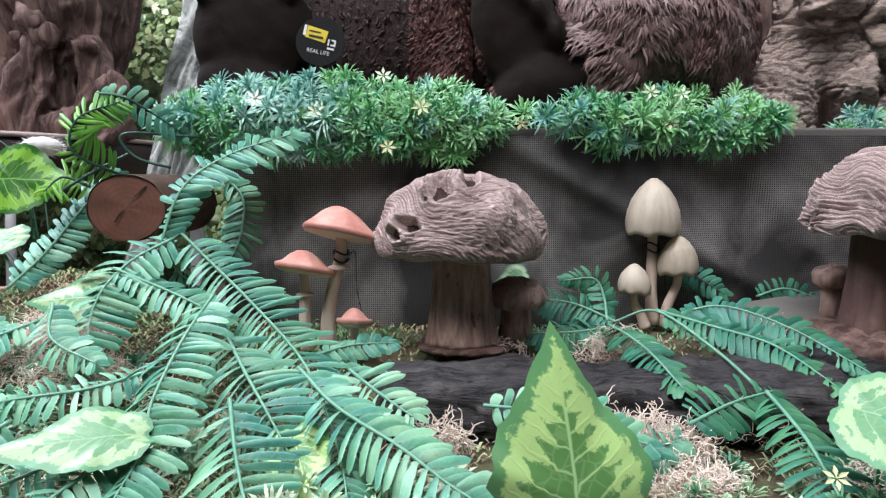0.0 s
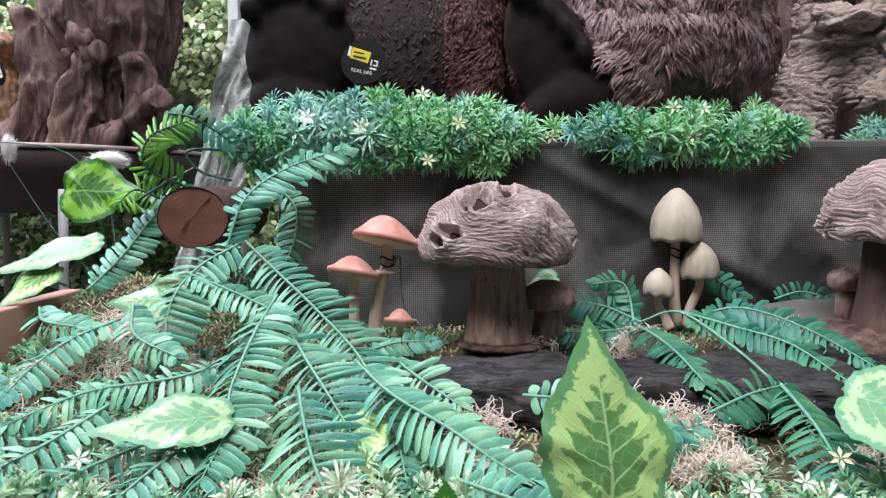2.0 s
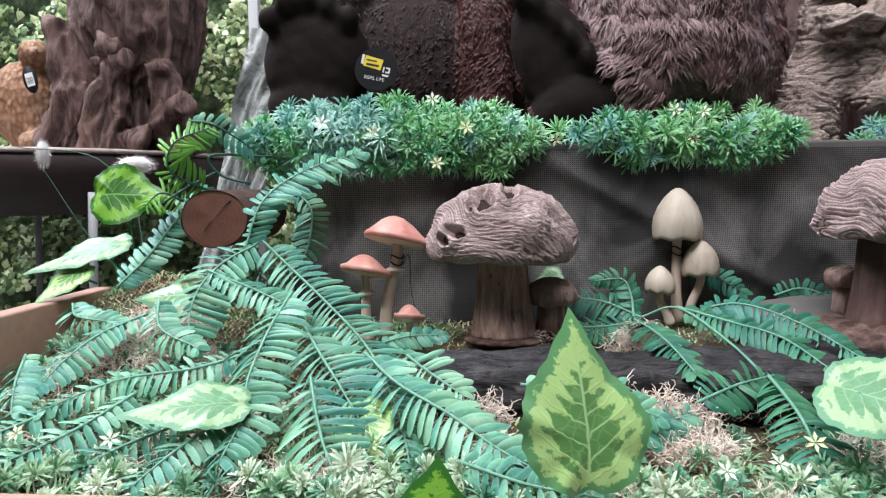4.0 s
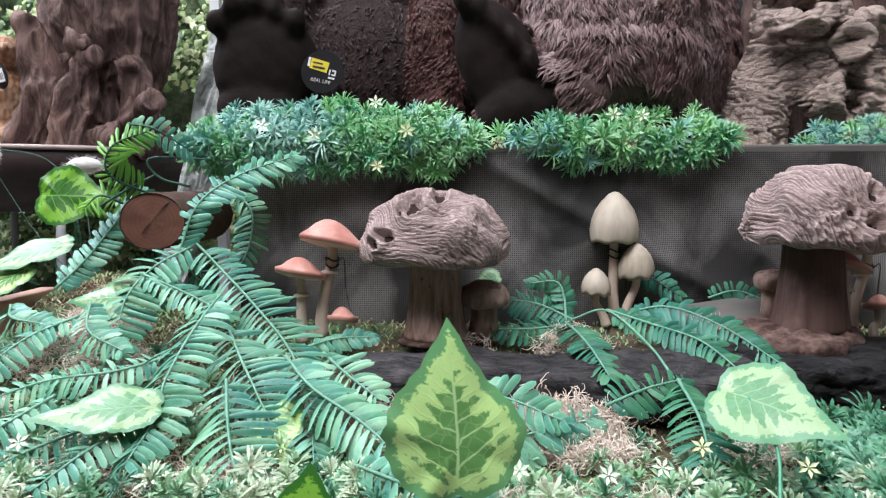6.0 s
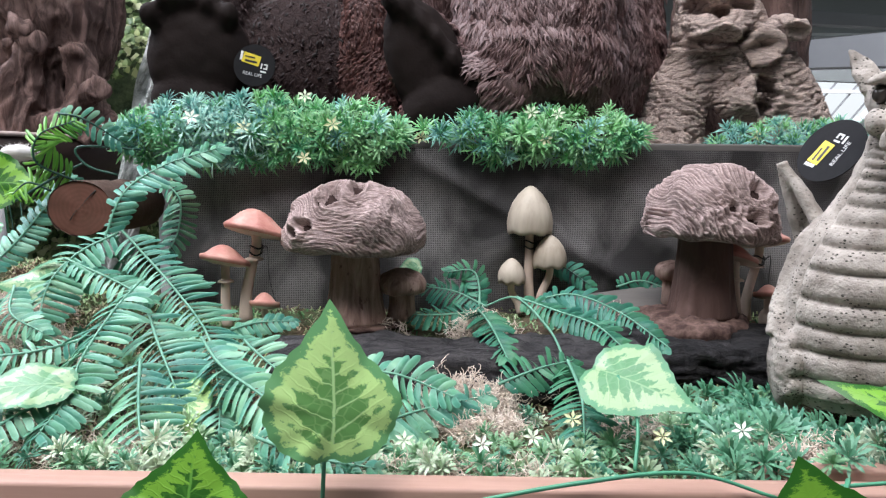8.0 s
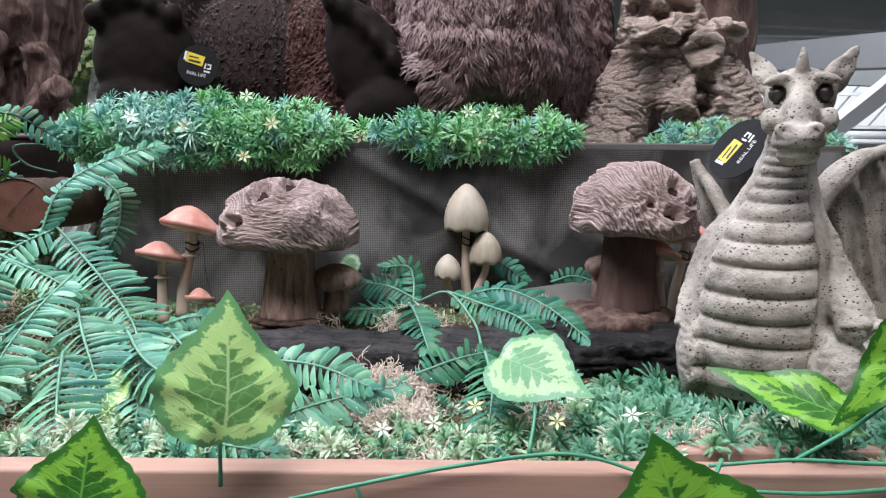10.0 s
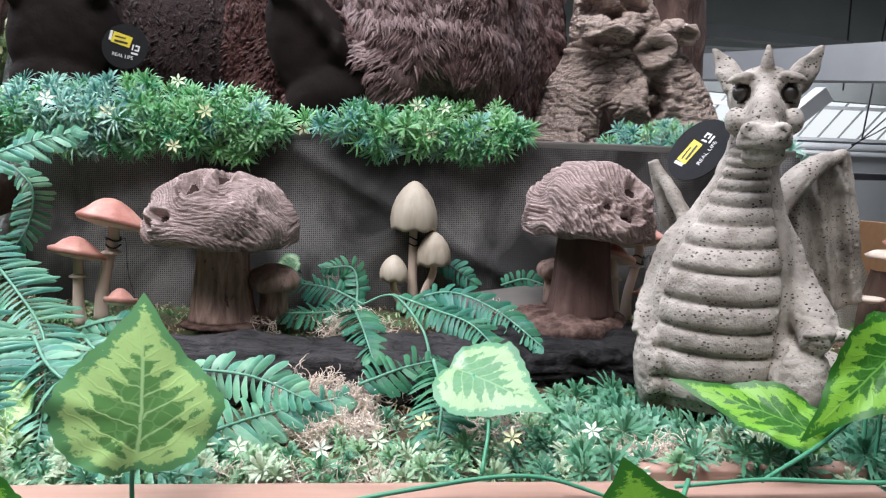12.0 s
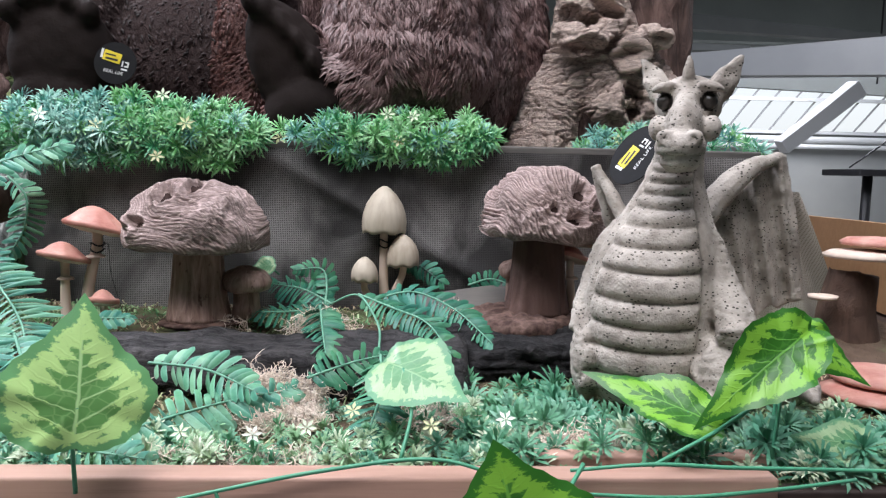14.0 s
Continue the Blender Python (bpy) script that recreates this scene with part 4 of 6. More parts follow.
RED = "cluster of orange-red toadstools with cream stalks, tied with black wire"
build_cluster("red_toadstools", (-0.115, 0.70, 1.095), RED,
              ((-0.103, 0.70, 1.197, 0.0385, 0.034, -0.117, 0.70, 1.092, 0.0068, -0.18), (-0.138, 0.69, 1.162, 0.030, 0.026, -0.136, 0.69, 1.088, 0.0058, -0.15), (-0.087, 0.675, 1.112, 0.0175, 0.021, -0.092, 0.675, 1.088, 0.0048, -0.05)), "red_cap", "gill_cream", "flat")
build_cluster("red_toadstools", (0.52, 0.76, 1.10), RED,
              ((0.535, 0.76, 1.185, 0.036, 0.03, 0.522, 0.76, 1.09, 0.0062, 0.05), (0.484, 0.705, 1.171, 0.025, 0.022, 0.491, 0.705, 1.09, 0.0055, -0.3), (0.541, 0.74, 1.120, 0.0175, 0.02, 0.538, 0.74, 1.09, 0.005, 0.0)), "red_cap", "gill_cream", "flat")
build_cluster("ivory_toadstools", (0.245, 0.81, 1.10), "cluster of ivory bell-capped toadstools tied with black wire",
              ((0.243, 0.81, 1.197, 0.0305, 0.064, 0.246, 0.81, 1.09, 0.0066, 0.0), (0.270, 0.80, 1.152, 0.0225, 0.043, 0.258, 0.80, 1.09, 0.0058, 0.04), (0.218, 0.79, 1.131, 0.0185, 0.033, 0.232, 0.79, 1.09, 0.0055, -0.05)), "ivory_cap", "gill_cream", "bell")

# ---- dragon statue ----
def build_dragon():
    ox, oy, oz = 0.526, 0.512, 1.062
    turn = radians(-26)
    bm = bmesh.new()
    # torso and neck as one lofted skin
    levels = ((0.0, 0.052, 0.0), (0.025, 0.061, 0.0), (0.06, 0.066, 0.0), (0.10, 0.066, 0.0), (0.135, 0.061, 0.0), (0.165, 0.051, 0.002), (0.19, 0.039, 0.003), (0.215, 0.0285, 0.001), (0.24, 0.0235, -0.002), (0.265, 0.023, -0.004), (0.285, 0.022, -0.002))
    rows = []
    for z, r, dy in levels:
        dx = 0.026 * (z / 0.26) ** 2 - 0.006
        rows.append([bm.verts.new((dx + r * math.cos(a), dy + r * 0.98 * math.sin(a), z)) for a in [2 * math.pi * i / 40 for i in range(40)]])
    grid_faces(bm, rows, True, True, True)
    hx = 0.022
    # head, muzzle, cheeks, brows, ears and horn
    blob(bm, (hx, 0.004, 0.289), (0.0315, 0.032, 0.028))
    blob(bm, (hx, -0.032, 0.268), (0.0165, 0.036, 0.026), (14, 0, 0))
    blob(bm, (hx, -0.056, 0.246), (0.0225, 0.021, 0.0165))
    blob(bm, (hx, -0.052, 0.232), (0.018, 0.018, 0.009))
    blob(bm, (hx, -0.036, 0.285), (0.011, 0.022, 0.010), (30, 0, 0))
    for s in (-1, 1):
        blob(bm, (hx + s * 0.0225, -0.026, 0.264), (0.0098, 0.013, 0.0125))
        blob(bm, (hx + s * 0.012, -0.069, 0.253), (0.0085, 0.007, 0.0075))
        blob(bm, (hx + s * 0.0215, -0.0205, 0.3025), (0.0125, 0.009, 0.0055), (0, s * 16, 0))
        tube(bm, [(hx + s * 0.024, 0.004, 0.298), (hx + s * 0.035, 0.004, 0.316), (hx + s * 0.046, 0.006, 0.335)], [0.0145, 0.0135, 0.0025], 8, 10, 0.6)
    tube(bm, [(hx, -0.014, 0.308), (hx, -0.016, 0.320), (hx, -0.014, 0.333)], [0.007, 0.0055, 0.002], 6, 10)
    # haunches, arms, feet, tail
    blob(bm, (-0.058, -0.010, 0.036), (0.020, 0.045, 0.048))
    blob(bm, (0.062, -0.018, 0.036), (0.030, 0.050, 0.040), (0, 0, 15))
    blob(bm, (0.054, -0.070, 0.012), (0.02, 0.032, 0.013), (0, 0, 20))
    tube(bm, [(0.032, 0.004, 0.195), (0.046, -0.004, 0.160), (0.060, -0.012, 0.122), (0.076, -0.030, 0.088), (0.074, -0.056, 0.074)], [0.010, 0.013, 0.017, 0.019, 0.012], 20, 12)
    tube(bm, [(-0.030, 0.004, 0.18), (-0.052, -0.002, 0.15), (-0.066, -0.008, 0.10), (-0.070, -0.02, 0.06)], [0.006, 0.009, 0.010, 0.012], 16, 10)
    for k in range(3):
        blob(bm, (0.082 + 0.009 * k, -0.052 + 0.012 * k, 0.086 - 0.003 * k), (0.006, 0.011, 0.006), (0, 0, 30))
    tube(bm, [(0.04, 0.07, 0.03), (0.09, 0.10, 0.02), (0.14, 0.06, 0.015), (0.15, 0.0, 0.012)], [0.035, 0.025, 0.016, 0.004], 18, 12)
    # wings: thick ribbed membranes with a leading bone
    for s, tip, foot in ((1, (0.110, 0.127, 0.245), (0.136, 0.152, 0.085)), (-1, (-0.077, 0.060, 0.230), (-0.030, 0.085, 0.085))):
        root = Vector((s * 0.028, 0.046, 0.165 if s > 0 else 0.150))
        tip, foot = Vector(tip), Vector(foot)
        low = Vector((s * 0.06, 0.055, 0.075))
        tube(bm, [root, root.lerp(tip, 0.5) + Vector((0, -0.004, 0.016 if s > 0 else 0.003)), tip], [0.016, 0.013, 0.005] if s > 0 else [0.009, 0.008, 0.004], 14, 10)
        tube(bm, [tip, tip.lerp(foot, 0.5) + Vector((s * 0.004, 0, 0)), foot], [0.006, 0.006, 0.008], 14, 10)
        nu, nv = 22, 22
        front, back = [], []
        for j in range(nv + 1):
            v = j / nv
            fr, bk = [], []
            for i in range(nu + 1):
                u = i / nu
                p = root.lerp(low, v).lerp(tip.lerp(foot, v), u)
                p.y += 0.016 * math.sin(math.pi * u) + (0.0085 if s > 0 else 0.003) * math.cos(u * 22)
                p.z -= 0.012 * math.sin(math.pi * u) * v * abs(math.sin(u * 9.4))
                fr.append(bm.verts.new(p + Vector((0, -0.004, 0))))
                bk.append(bm.verts.new(p + Vector((0, 0.004, 0))))
            front.append(fr)
            back.append(bk)
        grid_faces(bm, front, False)
        grid_faces(bm, [r[::-1] for r in back], False)
        for a, b in ((front[0], back[0]), (back[-1], front[-1]), ([r[0] for r in back], [r[0] for r in front]), ([r[-1] for r in front], [r[-1] for r in back])):
            for i in range(len(a) - 1):
                bm.faces.new((a[i + 1], a[i], b[i], b[i + 1]))
    bmesh.ops.recalc_face_normals(bm, faces=bm.faces)
    grooves = (0.030, 0.057, 0.079, 0.104, 0.131, 0.154, 0.174, 0.191, 0.204, 0.215, 0.225, 0.234, 0.242)

    def relief(co, n):
        d = 0.0007 * noise.noise(co * 160) + 0.0010 * noise.noise(co * 55)
        z = co.z
        if 0.012 < z < 0.25:
            dx = 0.026 * (z / 0.26) ** 2 - 0.006
            a = math.atan2(co.x - dx, -co.y)
            lim = 0.95
            rr = math.hypot(co.x - dx, co.y)
            want = 0.067 if z < 0.12 else 0.067 - (z - 0.12) * 0.43
            if rr < max(want, 0.025) * 1.10:
                w = min(1, max(0, (lim - abs(a + 0.05)) / 0.14))
                zz = z + 0.006 * math.cos(a) - 0.004
                k = sum(1 for g in grooves if g <= zz)
                g0, g1 = ((0.004,) + grooves + (0.25,))[k:k + 2]
                q = min(1, max(0, (zz - g0) / (g1 - g0)))
                d += w * (max(0.0046, 0.25 * (g1 - g0)) * (1 - abs(2 * q - 1) ** (2.2 if zz > 0.17 else 3.2)) - 0.0034)
                d -= 0.0035 * math.exp(-((abs(a + 0.05) - lim) / 0.07) ** 2)
            elif co.y < 0.03:
                d += 0.0012 * noise.noise(Vector((co.x * 90, co.y * 90, z * 260)))
        for s in (-1, 1):
            e = (co - Vector((hx + s * 0.013, -0.076, 0.253))).length
            d -= 0.004 * math.exp(-(e / 0.0036) ** 2)
            if co.z > 0.30:
                e = math.hypot(co.x - hx - s * 0.038, co.z - 0.318)
                if co.y < 0.004:
                    d -= 0.0045 * math.exp(-(e / 0.0085) ** 2)
        mouth = abs(co.z - (0.2365 + 3.0 * (co.x - hx) ** 2))
        if co.y < -0.045 and abs(co.x - hx) < 0.026:
            d -= 0.0022 * math.exp(-(mouth / 0.0012) ** 2)
        for s in (-1, 1):
            e = math.hypot((co.x - hx - s * 0.0225) / 1.15, co.z - 0.289)
            if co.y < -0.01:
                d -= 0.004 * math.exp(-(e / 0.0085) ** 4)
        return d

    me = fused(bm, 0.0021, relief, 1)
    # eyeballs, set into the sockets of the same mesh
    bm = bmesh.new()
    bm.from_mesh(me)
    for f in bm.faces:
        c = f.calc_center_median()
        for s in (-1, 1):
            if c.y < -0.012 and math.hypot((c.x - hx - s * 0.0205) / 1.05, (c.z - 0.2895) / 1.1) < 0.0080 + 0.0012 * noise.noise(c * 300):
                f.material_index = 1
    for s in (-1, 1):
        vs = blob(bm, (hx + s * 0.0205, -0.0172, 0.2895), (0.0070, 0.0066, 0.0074), sub=3)
        for f in {f for v in vs for f in v.link_faces}:
            f.material_index = 1
    bmesh.ops.transform(bm, matrix=Matrix.Translation((ox, oy, oz)) @ Matrix.Rotation(turn, 4, "Z"), verts=bm.verts)
    me2 = bpy.data.meshes.new("dragon_statue")
    bm.to_mesh(me2)
    bm.free()
    bpy.data.meshes.remove(me)
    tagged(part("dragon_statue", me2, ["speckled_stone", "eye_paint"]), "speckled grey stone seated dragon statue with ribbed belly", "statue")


build_dragon()


# ---- gorilla statue ----
def build_gorilla():
    bm = bmesh.new()
    # torso, shoulders and head, upper parts plain
    blob(bm, (0.02, 1.32, 1.62), (0.26, 0.20, 0.32), sub=4)
    blob(bm, (0.02, 1.27, 1.92), (0.30, 0.17, 0.16), sub=4)
    # added filler bulk that blocks the bright hall beside the leg
    tube(bm, [(0.455, 1.29, 1.32), (0.465, 1.30, 1.5), (0.42, 1.30, 1.72), (0.28, 1.27, 1.92)], [0.10, 0.10, 0.10, 0.11], 18, 18)
    blob(bm, (0.02, 1.22, 2.12), (0.13, 0.13, 0.16), sub=3)
    # furry leg on one side, the other darkened in colour for shade
    blob(bm, (0.262, 0.985, 1.445), (0.135, 0.125, 0.118), (0, 0, 0), 4)
    tube(bm, [(0.262, 0.985, 1.43), (0.268, 1.00, 1.52), (0.285, 1.07, 1.66), (0.27, 1.2, 1.80)], [0.118, 0.128, 0.135, 0.12], 16, 32)
    blob(bm, (0.335, 1.13, 1.47), (0.140, 0.13, 0.17), (0, 0, 0), 4)
    blob(bm, (0.200, 0.925, 1.395), (0.085, 0.065, 0.062), (0, 15, 0), 4)
    blob(bm, (-0.13, 1.09, 1.44), (0.15, 0.10, 0.14), (0, 0, 0), 4)
    tube(bm, [(0.0, 1.03, 1.34), (-0.003, 1.03, 1.45), (0.0, 1.05, 1.56), (0.02, 1.15, 1.75)], [0.046, 0.040, 0.042, 0.07], 16, 20)
    tube(bm, [(-0.235, 0.97, 1.35), (-0.255, 1.03, 1.5), (-0.24, 1.15, 1.8)], [0.05, 0.06, 0.08], 16, 16)
    # feet, soles forward
    blob(bm, (-0.246, 0.925, 1.446), (0.079, 0.034, 0.088), (4, 0, 0), 4)
    blob(bm, (-0.254, 0.925, 1.380), (0.066, 0.036, 0.05), (0, 0, 0), 4)
    blob(bm, (0.098, 0.905, 1.430), (0.058, 0.034, 0.104), (4, -24, 8), 4)
    blob(bm, (0.122, 0.895, 1.372), (0.066, 0.036, 0.046), (0, -20, 0), 4)
    for k in range(5):
        blob(bm, (-0.309 + 0.029 * k, 0.903, 1.503 + 0.020 * math.sin(k * 0.9) + 0.010 * (k > 0)), (0.0165, 0.02, 0.021), (0, 0, 0), 3)
        blob(bm, (0.046 + 0.0225 * k, 0.874, 1.522 - 0.0115 * k - 0.0025 * k * k), (0.0128, 0.018, 0.025), (0, -18, 0), 3)

    def relief(co, n):
        d = 0.004 * noise.noise(co * 18) + 0.0015 * noise.noise(co * 60)
        if co.x > 0.13:
            d += 0.0035 * noise.noise(Vector((co.x * 75, co.y * 75, co.z * 24)))
        return d

    me = fused(bm, 0.0058, relief, 1)
    bm = bmesh.new()
    bm.from_mesh(me)
    bpy.data.meshes.remove(me)
    tufts = []
    rng = random.Random(5)
    for f in bm.faces:
        c, n = f.calc_center_median(), f.normal
        foot_l = c.x < -0.163 and c.y < 0.985 and c.z < 1.56
        foot_r = c.y < 0.905 and abs(c.x - (0.098 - (c.z - 1.435) * 0.40)) < 0.060 and c.z < 1.57 and c.x < 0.168 - (c.z - 1.42) * 0.45
        if foot_l or foot_r:
            f.material_index = 2
        elif c.x < 0.07:
            arm = c.x > -0.048 and c.y < 1.09
            f.material_index = 1 if arm else 4
            if c.y < 1.10 and c.z < 1.62 and n.y < 0.3:
                if rng.random() < (0.5 if arm else 0.16):
                    tufts.append((c, n.copy(), 5 if arm else 6))
        # the rear also takes the fur with shade in its colour
        elif c.y > 1.26:
            f.material_index = 4
        elif c.x > 0.08 and c.y < 1.24 and c.z < 1.64 and n.y < 0.5:
            bare = noise.noise(c * 13 + Vector((4, 0, 0))) < -0.12 and c.z < 1.42
            for k in range(0 if bare else 3):
                tufts.append((c + Vector((rng.uniform(-0.004, 0.004), 0, rng.uniform(-0.004, 0.004))), n.copy(), 3))
    # locks of moulded fur, part of the same cast
    for c, n, kind in tufts:
        flow = Vector((1.1 * noise.noise(c * 17) + 0.12, 0, -1))
        if c.x < 0.24 and c.z < 1.47:
            flow = Vector((-0.75 + 0.7 * noise.noise(c * 11), 0, -0.7))
        flow = (flow - n * flow.dot(n)).normalized()
        flow = (flow + n * (0.14 + 0.40 * noise.noise(c * 60) + rng.uniform(-0.08, 0.12))).normalized()
        side = flow.cross(n).normalized()
        ln, wd = rng.uniform(0.012, 0.027), rng.uniform(0.0011, 0.0026)
        if kind != 3:
            ln, wd = rng.uniform(0.008, 0.014), rng.uniform(0.0014, 0.0026)
        wave = 0.005 * noise.noise(c * 90)
        base = c + side * rng.uniform(-0.003, 0.003) - n * 0.001
        mid = base + flow * ln * 0.55 + n * 0.0016 + side * wave
        end = base + flow * ln + side * (rng.uniform(-0.003, 0.003) - wave) - n * 0.002
        a, b, t0 = bm.verts.new(base - side * wd), bm.verts.new(base + side * wd), bm.verts.new(base + n * wd * 1.3)
        a2, b2, t1 = bm.verts.new(mid - side * wd * 0.9), bm.verts.new(mid + side * wd * 0.9), bm.verts.new(mid + n * wd * 1.2)
        e = bm.verts.new(end)
        for q in ((a, t0, t1, a2), (t0, b, b2, t1), (a2, t1, e), (t1, b2, e)):
            bm.faces.new(q).material_index = kind
    me2 = bpy.data.meshes.new("gorilla_statue")
    bm.to_mesh(me2)
    bm.free()
    tagged(part("gorilla_statue", me2, ["fur_resin", "arm_resin", "sole_resin", "tuft_resin", "shaded_fur", "arm_tuft", "shaded_tuft"]), "large dark brown seated gorilla statue with black soles", "statue")


build_gorilla()


# ---- driftwood ----
def build_stump():
    bm = bmesh.new()
    tube(bm, [(0.505, 1.12, 1.30), (0.535, 1.13, 1.40), (0.575, 1.15, 1.48), (0.59, 1.17, 1.56), (0.60, 1.2, 1.66)], [0.070, 0.056, 0.052, 0.050, 0.05], 18, 20)
    tube(bm, [(0.765, 1.13, 1.30), (0.735, 1.13, 1.39), (0.705, 1.14, 1.46), (0.655, 1.16, 1.53), (0.62, 1.2, 1.66)], [0.070, 0.058, 0.052, 0.048, 0.05], 18, 20)
    tube(bm, [(0.615, 1.13, 1.40), (0.62, 1.13, 1.46), (0.64, 1.14, 1.54)], [0.040, 0.050, 0.045], 10, 16)
    tube(bm, [(0.47, 1.08, 1.305), (0.50, 1.11, 1.34)], [0.03, 0.04], 6, 12)
    # ruffled ledge, crown and side knots
    tube(bm, [(0.525, 1.085, 1.535), (0.560, 1.070, 1.528), (0.600, 1.068, 1.526), (0.640, 1.080, 1.548)], [0.018, 0.022, 0.022, 0.016], 14, 12, 0.7)
    tube(bm, [(0.585, 1.12, 1.56), (0.605, 1.13, 1.60), (0.60, 1.14, 1.65)], [0.05, 0.05, 0.045], 8, 14)
    blob(bm, (0.662, 1.095, 1.500), (0.036, 0.034, 0.030))
    blob(bm, (0.712, 1.105, 1.530), (0.034, 0.040, 0.024))
    blob(bm, (0.635, 1.095, 1.405), (0.045, 0.034, 0.034))
    holes = ((0.625, 1.566, 0.030, 0.016, 0.045), (0.660, 1.498, 0.020, 0.015, 0.04), (0.572, 1.505, 0.030, 0.010, 0.02), (0.672, 1.415, 0.020, 0.03, 0.03), (0.712, 1.530, 0.014, 0.009, 0.02))

    def relief(co, n):
        w = co + Vector((0.010 * noise.noise(co * 22), 0, 0.022 * noise.noise(co * 13)))
        crack = noise.noise(Vector((w.x * 24, w.y * 24, w.z * 70)))
        fine = noise.noise(Vector((w.x * 60, w.y * 60, w.z * 160)))
        d = 0.0016 - 0.0065 * math.exp(-(crack / 0.08) ** 2) - 0.0034 * math.exp(-(fine / 0.10) ** 2) + 0.006 * noise.noise(co * 17) + 0.0015 * noise.noise(co * 60)
        if co.z > 1.47:
            d += 0.004 * noise.noise(co * 42)
        for x, z, rx, rz, deep in holes:
            if co.y < 1.14:
                e = math.hypot((w.x - x) / rx, (w.z - z) / rz)
                d += -0.6 * deep * math.exp(-e ** 4) + 0.009 * math.exp(-((e - 1.5) / 0.35) ** 2)
        return d

    me = fused(bm, 0.0027, relief, 0)
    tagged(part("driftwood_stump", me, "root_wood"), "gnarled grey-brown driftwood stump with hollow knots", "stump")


build_stump()


def build_back_trunk():
    bm = bmesh.new()
    tube(bm, [(0.80, 1.40, 1.30), (0.80, 1.40, 1.5), (0.81, 1.42, 1.8), (0.84, 1.45, 2.2)], [0.12, 0.085, 0.09, 0.12], 24, 26)
    tube(bm, [(0.68, 1.42, 1.30), (0.70, 1.42, 1.55), (0.72, 1.42, 2.2)], [0.10, 0.09, 0.10], 20, 20)
    me = fused(bm, 0.007, lambda co, n: 0.012 * noise.noise(Vector((co.x * 26, co.y * 26, co.z * 9))) + 0.004 * noise.noise(Vector((co.x * 70, co.y * 70, co.z * 25))), 1)
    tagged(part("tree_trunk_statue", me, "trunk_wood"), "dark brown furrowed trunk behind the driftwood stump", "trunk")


build_back_trunk()


def build_left_trunk():
    bm = bmesh.new()
    tube(bm, [(-1.00, 1.86, 1.36), (-0.99, 1.86, 1.5), (-0.98, 1.87, 1.72), (-0.97, 1.9, 2.3)], [0.15, 0.095, 0.16, 0.20], 24, 26)
    tube(bm, [(-1.19, 1.80, 1.36), (-1.14, 1.80, 1.5), (-1.16, 1.80, 1.66), (-1.20, 1.8, 1.72)], [0.055, 0.045, 0.03, 0.012], 14, 14)
    tube(bm, [(-0.84, 1.78, 1.36), (-0.87, 1.76, 1.5), (-0.875, 1.74, 1.60)], [0.06, 0.045, 0.03], 14, 14)
    tube(bm, [(-0.84, 1.75, 1.44), (-0.80, 1.72, 1.47), (-0.775, 1.70, 1.49)], [0.03, 0.022, 0.016], 10, 12)
    tube(bm, [(-1.02, 1.74, 1.36), (-1.0, 1.73, 1.5), (-0.965, 1.72, 1.62)], [0.06, 0.04, 0.022], 14, 14)
    for c, r in (((-0.985, 1.705, 1.635), 0.030), ((-0.955, 1.71, 1.60), 0.024), ((-0.865, 1.73, 1.58), 0.028), ((-1.03, 1.72, 1.60), 0.020), ((-1.18, 1.78, 1.40), 0.05), ((-0.93, 1.71, 1.40), 0.04)):
        blob(bm, c, (r, r * 0.8, r * 0.85))
    def relief(co, n):
        w = co + 0.075 * Vector((noise.noise(co * 5), noise.noise(co * 5 + Vector((9, 0, 0))), 0))
        d = 0.062 * (0.30 - abs(noise.noise(Vector((w.x * 15, w.y * 15, w.z * 3.5))))) + 0.018 * (0.35 - abs(noise.noise(Vector((w.x * 42, w.y * 42, w.z * 10)))))
        return d + 0.004 * noise.noise(co * 40)

    me = fused(bm, 0.006, relief, 0)
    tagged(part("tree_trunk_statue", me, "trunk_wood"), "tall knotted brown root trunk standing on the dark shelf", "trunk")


build_left_trunk()


def build_shelf():
    t = thing("round_shelf", (-1.32, 2.0, 0.0), "dark round display table with a pale worn rim", "table")
    bm = lathe(bmesh.new(), [(0.40, 1.20), (0.50, 1.245), (0.55, 1.30), (0.565, 1.345), (0.55, 1.362), (0.01, 1.362)], (-1.36, 2.0, 0), 64)
    part("top", bm, "dark_wood", t)
    bm = lathe(bmesh.new(), [(0.562, 1.356), (0.570, 1.359), (0.568, 1.367), (0.55, 1.369), (0.549, 1.364)], (-1.36, 2.0, 0), 64)
    part("rim", bm, "pale_edge", t, "pale worn rim")
    for x, y in ((-0.985, 1.55), (-1.60, 1.65), (-1.02, 2.35), (-1.62, 2.3)):
        bm = bmesh.new()
        tube(bm, [(x, y, 0), (x + 0.01, y, 0.7), (x + 0.03, y, 1.26)], [0.011, 0.011, 0.011], 6, 8)
        part("leg", bm, "pale_metal", t)


build_shelf()


